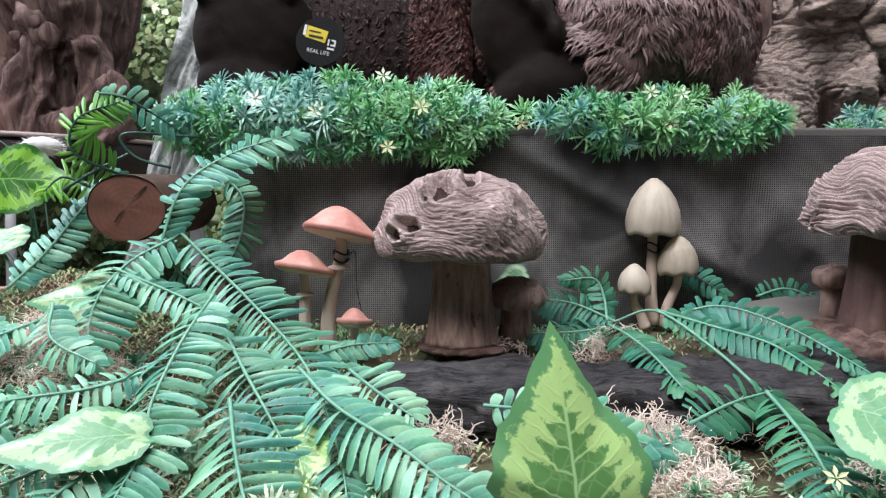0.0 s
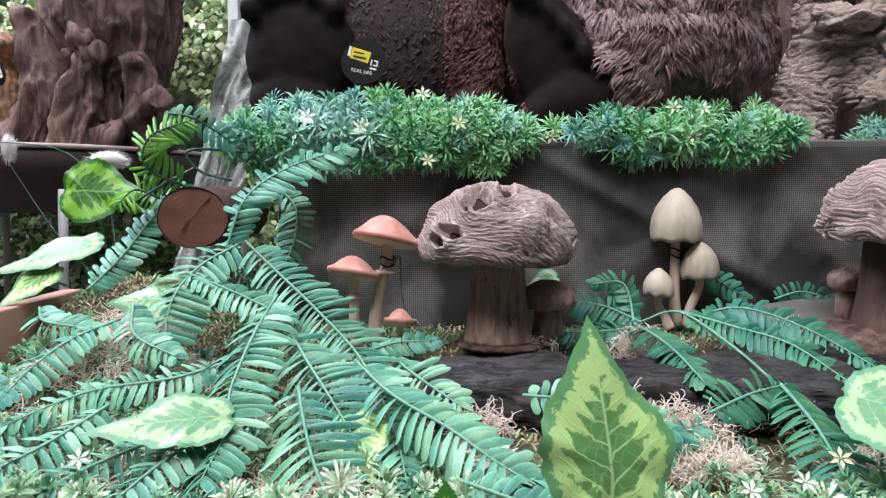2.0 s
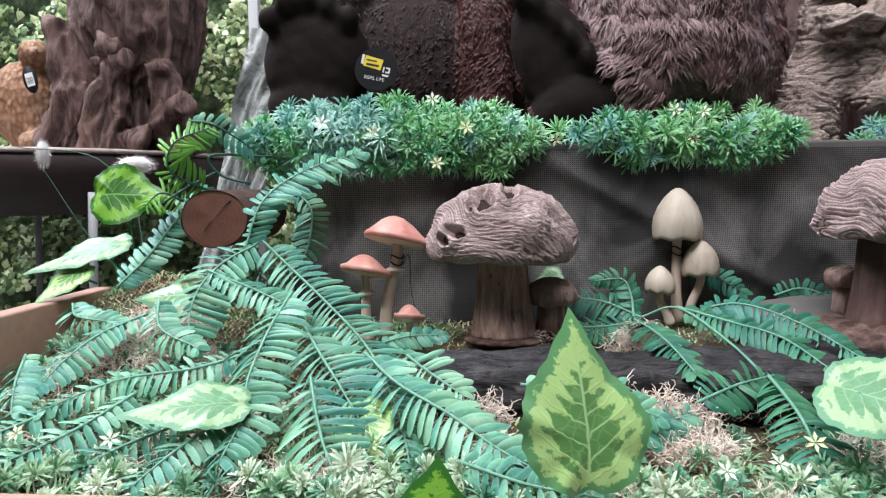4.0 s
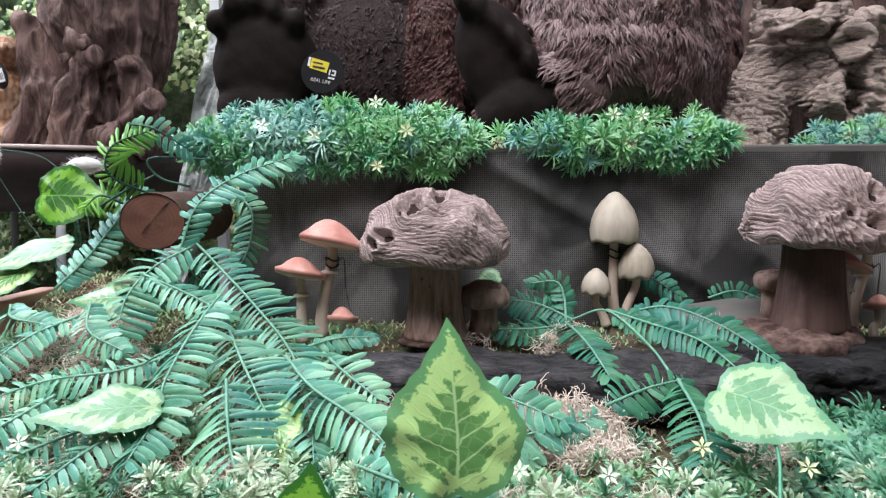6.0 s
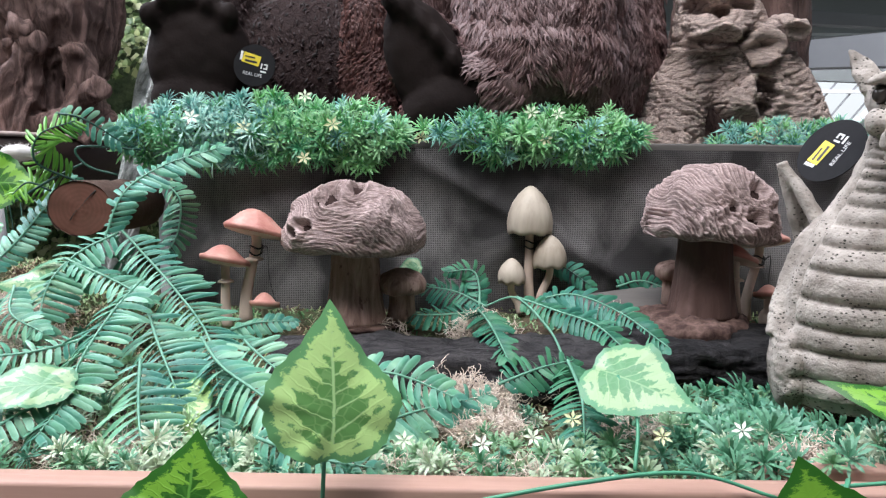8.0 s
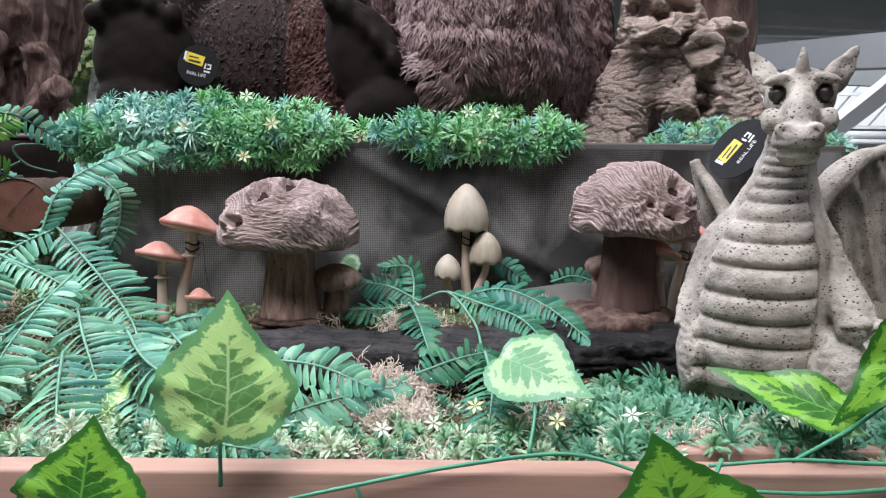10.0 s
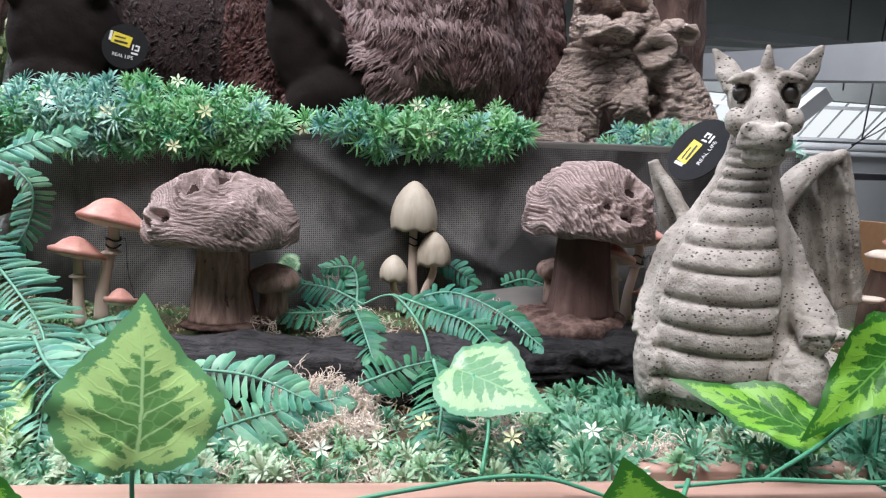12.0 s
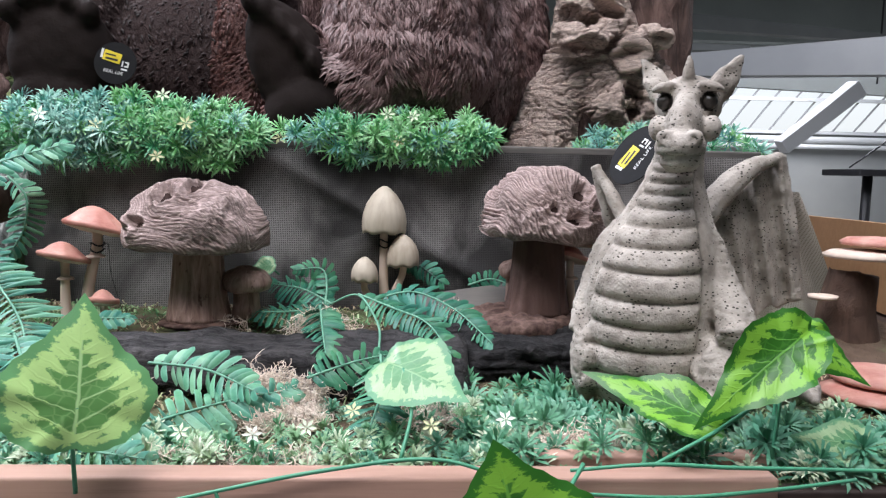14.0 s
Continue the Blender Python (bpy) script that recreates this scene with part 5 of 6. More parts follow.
def build_bird():
    bm = bmesh.new()
    blob(bm, (-1.31, 1.86, 1.50), (0.098, 0.08, 0.135), (0, -12, 0))
    blob(bm, (-1.265, 1.83, 1.645), (0.042, 0.045, 0.042))
    tube(bm, [(-1.25, 1.80, 1.648), (-1.235, 1.775, 1.642), (-1.232, 1.765, 1.628)], [0.014, 0.009, 0.002], 6, 8)
    tube(bm, [(-1.34, 1.9, 1.45), (-1.39, 1.94, 1.39), (-1.42, 1.96, 1.372)], [0.05, 0.03, 0.02], 8, 10)
    blob(bm, (-1.25, 1.80, 1.40), (0.05, 0.05, 0.036))
    me = fused(bm, 0.006, lambda co, n: 0.004 * noise.noise(co * 45), 2)
    tagged(part("bird_statue", me, "feather_resin"), "mottled orange-brown bird statue wearing a swing tag", "statue")
    t = thing("swing_tag", (-1.232, 1.765, 1.56), "black oval swing tag with a white barcode label", "tag")
    bm = lathe(bmesh.new(), [(0.001, 0), (0.032, 0), (0.032, 0.002), (0.001, 0.002)], (0, 0, 0), 28, squash=(0.62, 1.15))
    place = pose(-1.236, 1.762, 1.565, 90, 0, 0) @ pose(0, 0, 0, 0, 0, 14)
    bmesh.ops.transform(bm, matrix=place, verts=bm.verts)
    part("card", bm, "black_card", t)
    bm = box_bm(-0.011, 0.011, -0.018, 0.018, 0.0025, 0.0032)
    bmesh.ops.transform(bm, matrix=place, verts=bm.verts)
    part("label", bm, "white_print", t, smooth=False)
    for k in range(6):
        bm = box_bm(-0.0085 + 0.003 * k, -0.0075 + 0.003 * k + 0.0006 * (k % 2), -0.012, 0.006, 0.0034, 0.0038)
        bmesh.ops.transform(bm, matrix=place, verts=bm.verts)
        part("bar", bm, "black_print", t, smooth=False)


build_bird()


# ---- round price tags ----
def build_tag(place, label, bars, r=0.0305, squash=1.0):
    t = thing("price_tag", place.translation, label, "tag", "round price tags")

    def put(name, bm, mat):
        bmesh.ops.transform(bm, matrix=place, verts=bm.verts)
        part(name, bm, mat, t, smooth=False)

    put("card", lathe(bmesh.new(), [(0.0005, -0.0006), (r, -0.0006), (r, 0.0006), (0.0005, 0.0006)], (0, 0, 0), 48, squash=(1, squash)), "black_card")
    b = box_bm(-0.013, 0.013, -0.0075, 0.0075, 0.0009, 0.0013)
    bmesh.ops.transform(b, matrix=pose(-0.006, 0.008, 0, 0, 0, -6), verts=b.verts)
    put("sticker", b, "yellow_label")
    for x0, x1, y0, y1 in ((-0.016, -0.001, 0.0095, 0.0115), (-0.015, 0.003, 0.003, 0.006)):
        put("print", box_bm(x0, x1, y0, y1, 0.0015, 0.0017), "black_print")
    words = bpy.data.curves.new("words", "FONT")
    words.body, words.size, words.align_x = "REAL LIFE", 0.0068, "CENTER"
    carrier = new("words", words)
    flat = bpy.data.meshes.new_from_object(carrier.evaluated_get(bpy.context.evaluated_depsgraph_get()))
    bpy.data.objects.remove(carrier)
    bm = bmesh.new()
    bm.from_mesh(flat)
    bpy.data.meshes.remove(flat)
    bmesh.ops.transform(bm, matrix=pose(0, -0.0155, 0.0010), verts=bm.verts)
    put("print", bm, "white_print")
    for x0, x1, y0, y1 in bars:
        put("print", box_bm(x0, x1, y0, y1, 0.0009, 0.0011), "white_print")
    return t


BARS = ((-0.023, -0.0195, 0.004, 0.017), (0.0095, 0.0115, -0.003, 0.005), (0.0135, 0.0175, -0.003, -0.001), (0.0135, 0.0175, 0.003, 0.005), (0.0175, 0.0195, -0.003, 0.005), (0.010, 0.019, -0.008, -0.0055))
TAG = "round black card price tag with a yellow sticker and white print"
build_tag(pose(-0.154, 0.893, 1.430, 84, 0, 0) @ pose(0, 0, 0, 0, 0, -12), TAG, BARS)
build_tag(pose(0.521, 0.575, 1.304, 82, 0, 0) @ pose(0, 0, 0, 0, 0, -28) @ pose(0, 0, 0, 0, -64, 0) @ pose(0, 0, 0, 0, 0, 75), TAG, BARS, 0.036)

# ---- artificial ferns ----
def pinna_mesh(name, mat, bend, fold):
    """One leaflet, a unit long: a blunt blade with a slight keel."""
    bm = bmesh.new()
    uvl = bm.loops.layers.uv.new("UVMap")
    n = 7
    rows = []
    for k in range(n + 1):
        u = 1 - (1 - k / n) ** 1.25
        w = 0.135 * (0.5 + 0.5 * math.sin(min(1, u * 2.4) * math.pi / 2)) * math.sqrt(max(0.0, 1 - max(0, (u - 0.74) / 0.26) ** 2.2))
        w = max(w, 0.012)
        cx, cy, cz = u, bend * u * u, 0.10 * u - 0.36 * u * u
        rows.append([bm.verts.new((cx, cy + s * w, cz - fold * abs(s) * w + 0.03 * math.sin(u * 9) * s * 0.3)) for s in (-1, 0, 1)])
    grid_faces(bm, rows, False)
    for f in bm.faces:
        for lp in f.loops:
            k, s = next((k, i) for k, r in enumerate(rows) for i, v in enumerate(r) if v == lp.vert)
            lp[uvl].uv = (k / n, s / 2)
    me = bpy.data.meshes.new(name)
    bm.to_mesh(me)
    bm.free()
    me.materials.append(MATS[mat])
    me.polygons.foreach_set("use_smooth", [True] * len(me.polygons))
    return me


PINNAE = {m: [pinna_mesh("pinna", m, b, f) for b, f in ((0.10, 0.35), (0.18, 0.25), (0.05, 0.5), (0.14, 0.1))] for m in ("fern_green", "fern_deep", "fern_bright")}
FROND_RNG = random.Random(11)


def frond(fern, pts, width, up=(0, -0.55, 0.85), step=0.0070, mat="fern_green", stalk="fern_stalk", bare=0.06, taper=0.55, thick=0.0013, fat=1.0, sides=(1, -1)):
    """A frond under its fern: a stalk through the points with a leaflet on either side at each step."""
    rng = FROND_RNG
    bm = bmesh.new()
    tube(bm, pts, [thick * 1.3, thick, thick * 0.5], 28, 6)
    stem = part("frond", bm, stalk, fern)
    line = spline(pts, 120)
    lens = [0.0]
    for a, b in zip(line, line[1:]):
        lens.append(lens[-1] + (b - a).length)
    total = lens[-1]
    n = int(total * (1 - bare) / step)
    inv = (fern.matrix_basis @ stem.matrix_parent_inverse).inverted()
    for k in range(n + 1):
        s = total * bare + (total * (1 - bare)) * k / max(1, n)
        i = min(max(1, next((j for j, q in enumerate(lens) if q >= s), 120)), 119)
        p, t = line[i], (line[i + 1] - line[i - 1]).normalized()
        nrm = Vector(up)
        nrm = (nrm - t * nrm.dot(t)).normalized()
        q = k / max(1, n)
        size = width * (0.62 + 0.38 * min(1, q / 0.25)) * (1 - taper * max(0, (q - 0.55) / 0.45) ** 1.6)
        for sd in sides:
            side = t.cross(nrm) * sd
            d = (side * 0.94 + t * (0.14 + 0.45 * q * q) + nrm * rng.uniform(-0.34, 0.16)).normalized()
            yv = nrm.cross(d).normalized()
            zv = d.cross(yv)
            tw = 0.42 + rng.uniform(-0.30, 0.30)
            y2 = yv * math.cos(tw) + zv * math.sin(tw)
            z2 = d.cross(y2)
            ln = size * rng.uniform(0.9, 1.08)
            m = Matrix((d, y2 * sd, z2)).transposed().to_4x4() if sd > 0 else Matrix((d, -y2, z2)).transposed().to_4x4()
            ob = new("pinna", rng.choice(PINNAE[mat]))
            ob.parent = stem
            wd = 0.0060 * fat / 0.27
            ob.matrix_parent_inverse = inv
            ob.matrix_basis = Matrix.Translation(p + t * rng.uniform(-0.0012, 0.0012)) @ m @ Matrix.Diagonal((ln, max(wd, ln * 0.44) * rng.uniform(0.9, 1.1), ln, 1))
    return stem


def fern(place, label):
    return thing("fern", place, label, "fern", "artificial ferns")


PLASTIC = "blue-green artificial fern spray sprawling over the bed"
fa = fern((-0.24, 0.64, 1.08), PLASTIC)
frond(fa, [(-0.267, 0.655, 1.195), (-0.251, 0.675, 1.250), (-0.212, 0.70, 1.283), (-0.151, 0.725, 1.306)], 0.034, (-0.45, -0.75, 0.5), 0.0065, fat=1.05)
frond(fa, [(-0.252, 0.660, 1.211), (-0.217, 0.640, 1.184), (-0.166, 0.600, 1.150), (-0.111, 0.545, 1.112), (-0.073, 0.462, 1.078), (-0.058, 0.415, 1.052)], 0.040, (0.25, -0.7, 0.75), 0.0067, fat=0.85)
frond(fa, [(-0.196, 0.590, 1.160), (-0.200, 0.530, 1.136), (-0.202, 0.472, 1.104), (-0.194, 0.435, 1.084), (-0.197, 0.388, 1.062)], 0.036, (-0.25, -0.7, 0.7), 0.0066, fat=1.0)
frond(fa, [(-0.178, 0.560, 1.134), (-0.147, 0.510, 1.112), (-0.125, 0.478, 1.096), (-0.102, 0.447, 1.076)], 0.040, (0.15, -0.75, 0.6), 0.0078, fat=0.9)
frond(fa, [(-0.150, 0.478, 1.104), (-0.137, 0.443, 1.083), (-0.122, 0.41, 1.064), (-0.106, 0.385, 1.05)], 0.040, (0.1, -0.8, 0.6), 0.0085, fat=1.0)
frond(fa, [(-0.112, 0.530, 1.112), (-0.075, 0.478, 1.098), (-0.029, 0.438, 1.085), (0.007, 0.408, 1.070), (0.042, 0.388, 1.058)], 0.033, (0.1, -0.55, 0.85), 0.0080, fat=1.35)
frond(fa, [(-0.252, 0.660, 1.204), (-0.286, 0.630, 1.182), (-0.300, 0.595, 1.152), (-0.295, 0.560, 1.106)], 0.040, (-0.25, -0.75, 0.6), 0.0074, fat=1.05)
frond(fa, [(-0.296, 0.622, 1.178), (-0.234, 0.602, 1.158), (-0.180, 0.575, 1.140)], 0.026, (0, -0.4, 0.9))
frond(fa, [(-0.243, 0.765, 1.265), (-0.218, 0.76, 1.238), (-0.220, 0.755, 1.197), (-0.232, 0.74, 1.165)], 0.024, (0.3, -0.9, 0.3), 0.0065)
frond(fa, [(-0.083, 0.560, 1.108), (-0.055, 0.530, 1.096), (-0.022, 0.500, 1.083)], 0.030, (0, -0.5, 0.85))
frond(fa, [(-0.120, 0.640, 1.094), (-0.086, 0.645, 1.103), (-0.046, 0.650, 1.104)], 0.018, (0, -0.6, 0.8), 0.0056)
frond(fa, [(-0.252, 0.655, 1.20), (-0.262, 0.68, 1.17), (-0.245, 0.72, 1.14)], 0.028, (0, -0.8, 0.6))

fb = fern((-0.40, 0.54, 1.07), "dull green artificial fern spray lying beside the tray edge")
frond(fb, [(-0.355, 0.605, 1.134), (-0.388, 0.575, 1.120), (-0.405, 0.54, 1.102), (-0.412, 0.505, 1.083)], 0.027, (-0.1, -0.5, 0.85), 0.0065)
frond(fb, [(-0.213, 0.530, 1.114), (-0.260, 0.500, 1.104), (-0.321, 0.480, 1.098), (-0.372, 0.448, 1.080)], 0.022, (0, -0.5, 0.85), 0.0065)
frond(fb, [(-0.240, 0.435, 1.078), (-0.281, 0.408, 1.066), (-0.305, 0.385, 1.056)], 0.026, (0, -0.5, 0.85), 0.0072)
frond(fb, [(-0.20, 0.45, 1.085), (-0.23, 0.40, 1.070), (-0.25, 0.36, 1.055)], 0.024, (0, -0.5, 0.85), 0.0072)
frond(fb, [(-0.43, 0.68, 1.150), (-0.40, 0.70, 1.185), (-0.37, 0.72, 1.23), (-0.34, 0.735, 1.265)], 0.026, (0, -0.8, 0.5), 0.0061)
frond(fb, [(-0.34, 0.60, 1.15), (-0.32, 0.56, 1.128), (-0.27, 0.53, 1.115)], 0.022, (0, -0.6, 0.8), 0.0065)

frond(fb, [(-0.46, 0.56, 1.10), (-0.43, 0.50, 1.088), (-0.40, 0.45, 1.075)], 0.022, (0, -0.5, 0.85), 0.0065)
frond(fb, [(-0.35, 0.47, 1.085), (-0.39, 0.43, 1.070), (-0.43, 0.395, 1.060)], 0.024, (0, -0.5, 0.85), 0.0068)
frond(fb, [(-0.47, 0.66, 1.135), (-0.44, 0.62, 1.128), (-0.38, 0.60, 1.125)], 0.022, (0, -0.6, 0.8), 0.0065)
frond(fb, [(-0.30, 0.47, 1.09), (-0.33, 0.42, 1.072), (-0.37, 0.37, 1.058)], 0.026, (0, -0.55, 0.85), 0.0068)

fc = fern((-0.34, 0.74, 1.15), "bright yellow-green curling fern sprig beside the sawn log")
frond(fc, [(-0.330, 0.72, 1.262), (-0.368, 0.70, 1.285), (-0.362, 0.70, 1.318), (-0.326, 0.715, 1.336)], 0.034, (-0.5, -0.85, 0.1), 0.0052, "fern_bright", "dark_stalk", fat=0.62)
frond(fc, [(-0.352, 0.72, 1.345), (-0.318, 0.72, 1.338), (-0.272, 0.745, 1.304)], 0.020, (0.1, -0.9, 0.4), 0.0080, "fern_green", "dark_stalk", fat=1.0)
frond(fc, [(-0.36, 0.715, 1.25), (-0.385, 0.71, 1.26), (-0.40, 0.70, 1.245)], 0.027, (-0.3, -0.8, 0.4), 0.0052, "fern_bright", "dark_stalk", fat=0.62)
for pts in ([(-0.262, 0.75, 1.303), (-0.326, 0.72, 1.304), (-0.316, 0.72, 1.281), (-0.283, 0.73, 1.270)], [(-0.32, 0.72, 1.285), (-0.36, 0.71, 1.262), (-0.40, 0.70, 1.235)]):
    bmw = bmesh.new()
    tube(bmw, pts, [0.0016, 0.0016], 20, 6)
    part("runner", bmw, "dark_stalk", fc)

fd = fern((0.20, 0.70, 1.08), "green artificial fern spray with fanned fronds on the log")
frond(fd, [(0.182, 0.720, 1.110), (0.141, 0.740, 1.126), (0.100, 0.755, 1.130)], 0.027, (0, -0.6, 0.75), 0.0057, mat="fern_deep")
frond(fd, [(0.176, 0.715, 1.106), (0.130, 0.70, 1.104), (0.085, 0.70, 1.103)], 0.024, (0, -0.5, 0.8), 0.0057, mat="fern_deep")
frond(fd, [(0.172, 0.720, 1.108), (0.172, 0.740, 1.134), (0.163, 0.750, 1.152), (0.130, 0.750, 1.150)], 0.017, (0, -0.9, 0.3), 0.0057, mat="fern_deep")
frond(fd, [(0.216, 0.700, 1.127), (0.260, 0.660, 1.118), (0.300, 0.620, 1.109), (0.326, 0.562, 1.088)], 0.028, (0.1, -0.55, 0.8), 0.0065, fat=1.05, mat="fern_deep")
frond(fd, [(0.235, 0.715, 1.118), (0.285, 0.705, 1.130), (0.335, 0.665, 1.116), (0.375, 0.600, 1.090)], 0.026, (-0.1, -0.6, 0.8), 0.0065, fat=1.1, mat="fern_deep")
frond(fd, [(0.168, 0.700, 1.112), (0.176, 0.650, 1.111), (0.184, 0.600, 1.105), (0.194, 0.548, 1.09)], 0.026, (0, -0.6, 0.85), 0.0056, mat="fern_deep")
frond(fd, [(0.252, 0.530, 1.094), (0.256, 0.482, 1.078), (0.252, 0.440, 1.066), (0.244, 0.395, 1.054)], 0.032, (0, -0.6, 0.8), 0.0062, fat=0.85, mat="fern_deep")
frond(fd, [(0.182, 0.500, 1.078), (0.222, 0.520, 1.088), (0.258, 0.532, 1.094)], 0.026, (0, -0.6, 0.8), 0.0065, mat="fern_deep")
frond(fd, [(0.255, 0.825, 1.154), (0.291, 0.825, 1.149), (0.326, 0.80, 1.127)], 0.020, (0, -0.9, 0.3), 0.0072, stalk="dark_stalk", mat="fern_deep")
frond(fd, [(0.362, 0.80, 1.125), (0.395, 0.80, 1.134), (0.429, 0.79, 1.125)], 0.018, (0, -0.8, 0.5), 0.0065, mat="fern_deep")
bmw = bmesh.new()
tube(bmw, [(0.165, 0.725, 1.106), (0.182, 0.720, 1.112), (0.216, 0.700, 1.126), (0.245, 0.620, 1.106), (0.250, 0.535, 1.093)], [0.0014, 0.0014], 24, 6)
part("runner", bmw, "fern_stalk", fd)

fe = fern((0.08, 0.44, 1.05), "blue-green artificial fern sprig low in the front bed")
frond(fe, [(0.020, 0.365, 1.060), (0.066, 0.415, 1.064), (0.110, 0.452, 1.068), (0.172, 0.485, 1.072)], 0.030, (0, -0.65, 0.75), 0.0080, fat=1.3)
frond(fe, [(0.030, 0.500, 1.092), (0.088, 0.485, 1.090), (0.140, 0.458, 1.078)], 0.026, (0, -0.7, 0.7), 0.0080, fat=1.2)
frond(fe, [(-0.02, 0.38, 1.07), (0.03, 0.36, 1.062), (0.08, 0.355, 1.056)], 0.024, (0, -0.6, 0.8), 0.0072, fat=1.1)


# ---- variegated leaves on wired stalks ----
def variegated_leaf(base, tip, width, face, mat="variegated_leaf", stalk=(), cup=0.10, label="", droop=0.06, shape=0.34):
    """A heart-shaped leaf from its stalk's joint to its tip; face is the way its upper side looks."""
    base, tip = Vector(base), Vector(tip)
    t = thing("vine_leaf", stalk[-1] if stalk else base, label or "variegated green and lime heart-shaped artificial leaf", "leaf", "variegated vine leaves")
    yv = (tip - base).normalized()
    zv = Vector(face)
    zv = (zv - yv * zv.dot(yv)).normalized()
    xv = yv.cross(zv)
    ln = (tip - base).length
    bm = bmesh.new()
    uvl, flat = bm.loops.layers.uv.new("UVMap"), bm.loops.layers.uv.new("flat")
    where = {}
    na, nr = 72, 14
    rows = []
    for i in range(na + 1):
        a = i / na
        th = (a - 0.5) * 2 * math.pi
        # outline from the joint: long to the tip, round lobes behind
        c = abs(th) / math.pi
        point = 1 / max(0.3, math.cos(th) + 0.76 / shape * abs(math.sin(th))) if abs(th) < 1.4 else 0.3
        lobe = 0.50 - 0.16 * c ** 2 - 0.06 * math.exp(-((c - 1) / 0.06) ** 2)
        rad = (point ** 4.5 + lobe ** 4.5) ** (1 / 4.5)
        rad *= 1 + 0.018 * math.sin(th * 22)
        row = []
        for k in range(nr + 1):
            r = k / nr
            px, py = rad * r * math.sin(th), rad * r * math.cos(th)
            px *= width / (ln * 1.06)
            pz = cup * (abs(px) ** 1.5) - droop * max(0, py) ** 2 - 0.05 * r * r * abs(math.sin(th * 2.5)) + 0.012 * math.sin(th * 9) * r * r
            row.append(bm.verts.new(base + (xv * px + yv * py + zv * pz) * ln))
            where[row[-1]] = (px * ln / width, py)
        rows.append(row)
    grid_faces(bm, rows, False)
    idx = {v: (i, k) for i, row in enumerate(rows) for k, v in enumerate(row)}
    for f in bm.faces:
        for lp in f.loops:
            i, k = idx[lp.vert]
            lp[uvl].uv = (k / nr, i / na)
            lp[flat].uv = where[lp.vert]
    bmesh.ops.remove_doubles(bm, verts=bm.verts, dist=1e-6)
    bmesh.ops.recalc_face_normals(bm, faces=bm.faces)
    part("blade", bm, mat, t)
    if not stalk:
        stalk = [base + Vector((0.006, 0.012, -0.008)), base + Vector((0.010, 0.028, -0.016))]
    if stalk:
        bm = bmesh.new()
        tube(bm, [base + zv * -0.001, *stalk], [0.0018, 0.0015, 0.0017], 16, 6)
        part("stalk", bm, "vine_green", t)
    return t


variegated_leaf((0.059, 0.293, 1.118), (0.054, 0.323, 1.191), 0.109, (0.80, -1, 0.45), stalk=[(0.052, 0.30, 1.09), (0.048, 0.31, 1.05)])
variegated_leaf((0.276, 0.425, 1.110), (0.330, 0.378, 1.098), 0.090, (-0.10, -0.62, 0.85), "variegated_pale", stalk=[(0.284, 0.39, 1.085), (0.276, 0.36, 1.055)], label="pale green and cream variegated artificial leaf on a stalk")
variegated_leaf((-0.215, 0.430, 1.094), (-0.285, 0.402, 1.094), 0.060, (0.05, -0.45, 0.9), "variegated_pale", label="pale variegated artificial leaf lying on the bed")
variegated_leaf((-0.305, 0.610, 1.154), (-0.375, 0.612, 1.150), 0.062, (0, -0.7, 0.7), "variegated_pale", label="pale variegated artificial leaf under the ferns")
variegated_leaf((-0.486, 0.79, 1.259), (-0.402, 0.79, 1.256), 0.094, (0.1, -1, 0.35), "variegated_bright", stalk=[(-0.475, 0.80, 1.235), (-0.47, 0.80, 1.19)], label="bright lime-centred artificial leaf beside the sawn log", shape=0.25)
variegated_leaf((-0.468, 0.725, 1.195), (-0.545, 0.68, 1.170), 0.055, (-0.1, -0.6, 0.8), "variegated_pale", stalk=[(-0.45, 0.72, 1.17), (-0.44, 0.72, 1.14)], label="pale variegated artificial leaf over the tray side")
variegated_leaf((-0.49, 0.70, 1.165), (-0.52, 0.66, 1.135), 0.05, (-0.1, -0.7, 0.7), "variegated_leaf", label="dark variegated artificial leaf over the tray side")
variegated_leaf((0.500, 0.352, 1.098), (0.425, 0.388, 1.122), 0.058, (-0.15, -0.55, 0.85), "variegated_bright", stalk=[(0.51, 0.35, 1.08), (0.51, 0.34, 1.065)], cup=0.5, label="folded green and lime artificial leaf against the statue")
variegated_leaf((0.575, 0.350, 1.148), (0.495, 0.322, 1.095), 0.066, (-0.35, -0.9, 0.35), "variegated_bright", stalk=[(0.58, 0.36, 1.12), (0.57, 0.35, 1.06)], cup=0.75, label="bright green and lime artificial leaf over the tray edge")
variegated_leaf((0.612, 0.395, 1.150), (0.668, 0.378, 1.112), 0.050, (0.1, -0.9, 0.5), "variegated_bright", stalk=[(0.60, 0.40, 1.12), (0.59, 0.39, 1.06)], label="bright green and lime artificial leaf over the tray edge")
variegated_leaf((0.350, 0.222, 1.058), (0.333, 0.230, 1.120), 0.118, (-0.05, -0.95, 0.3), "variegated_bright", stalk=[(0.375, 0.265, 1.05), (0.41, 0.315, 1.07)], label="bright green and lime artificial leaf hanging before the tray")
variegated_leaf((0.645, 0.360, 1.068), (0.592, 0.365, 1.074), 0.045, (-0.1, -0.8, 0.6), "variegated_pale", stalk=[(0.66, 0.36, 1.05), (0.66, 0.35, 1.03)], label="pale variegated artificial leaf over the tray edge")
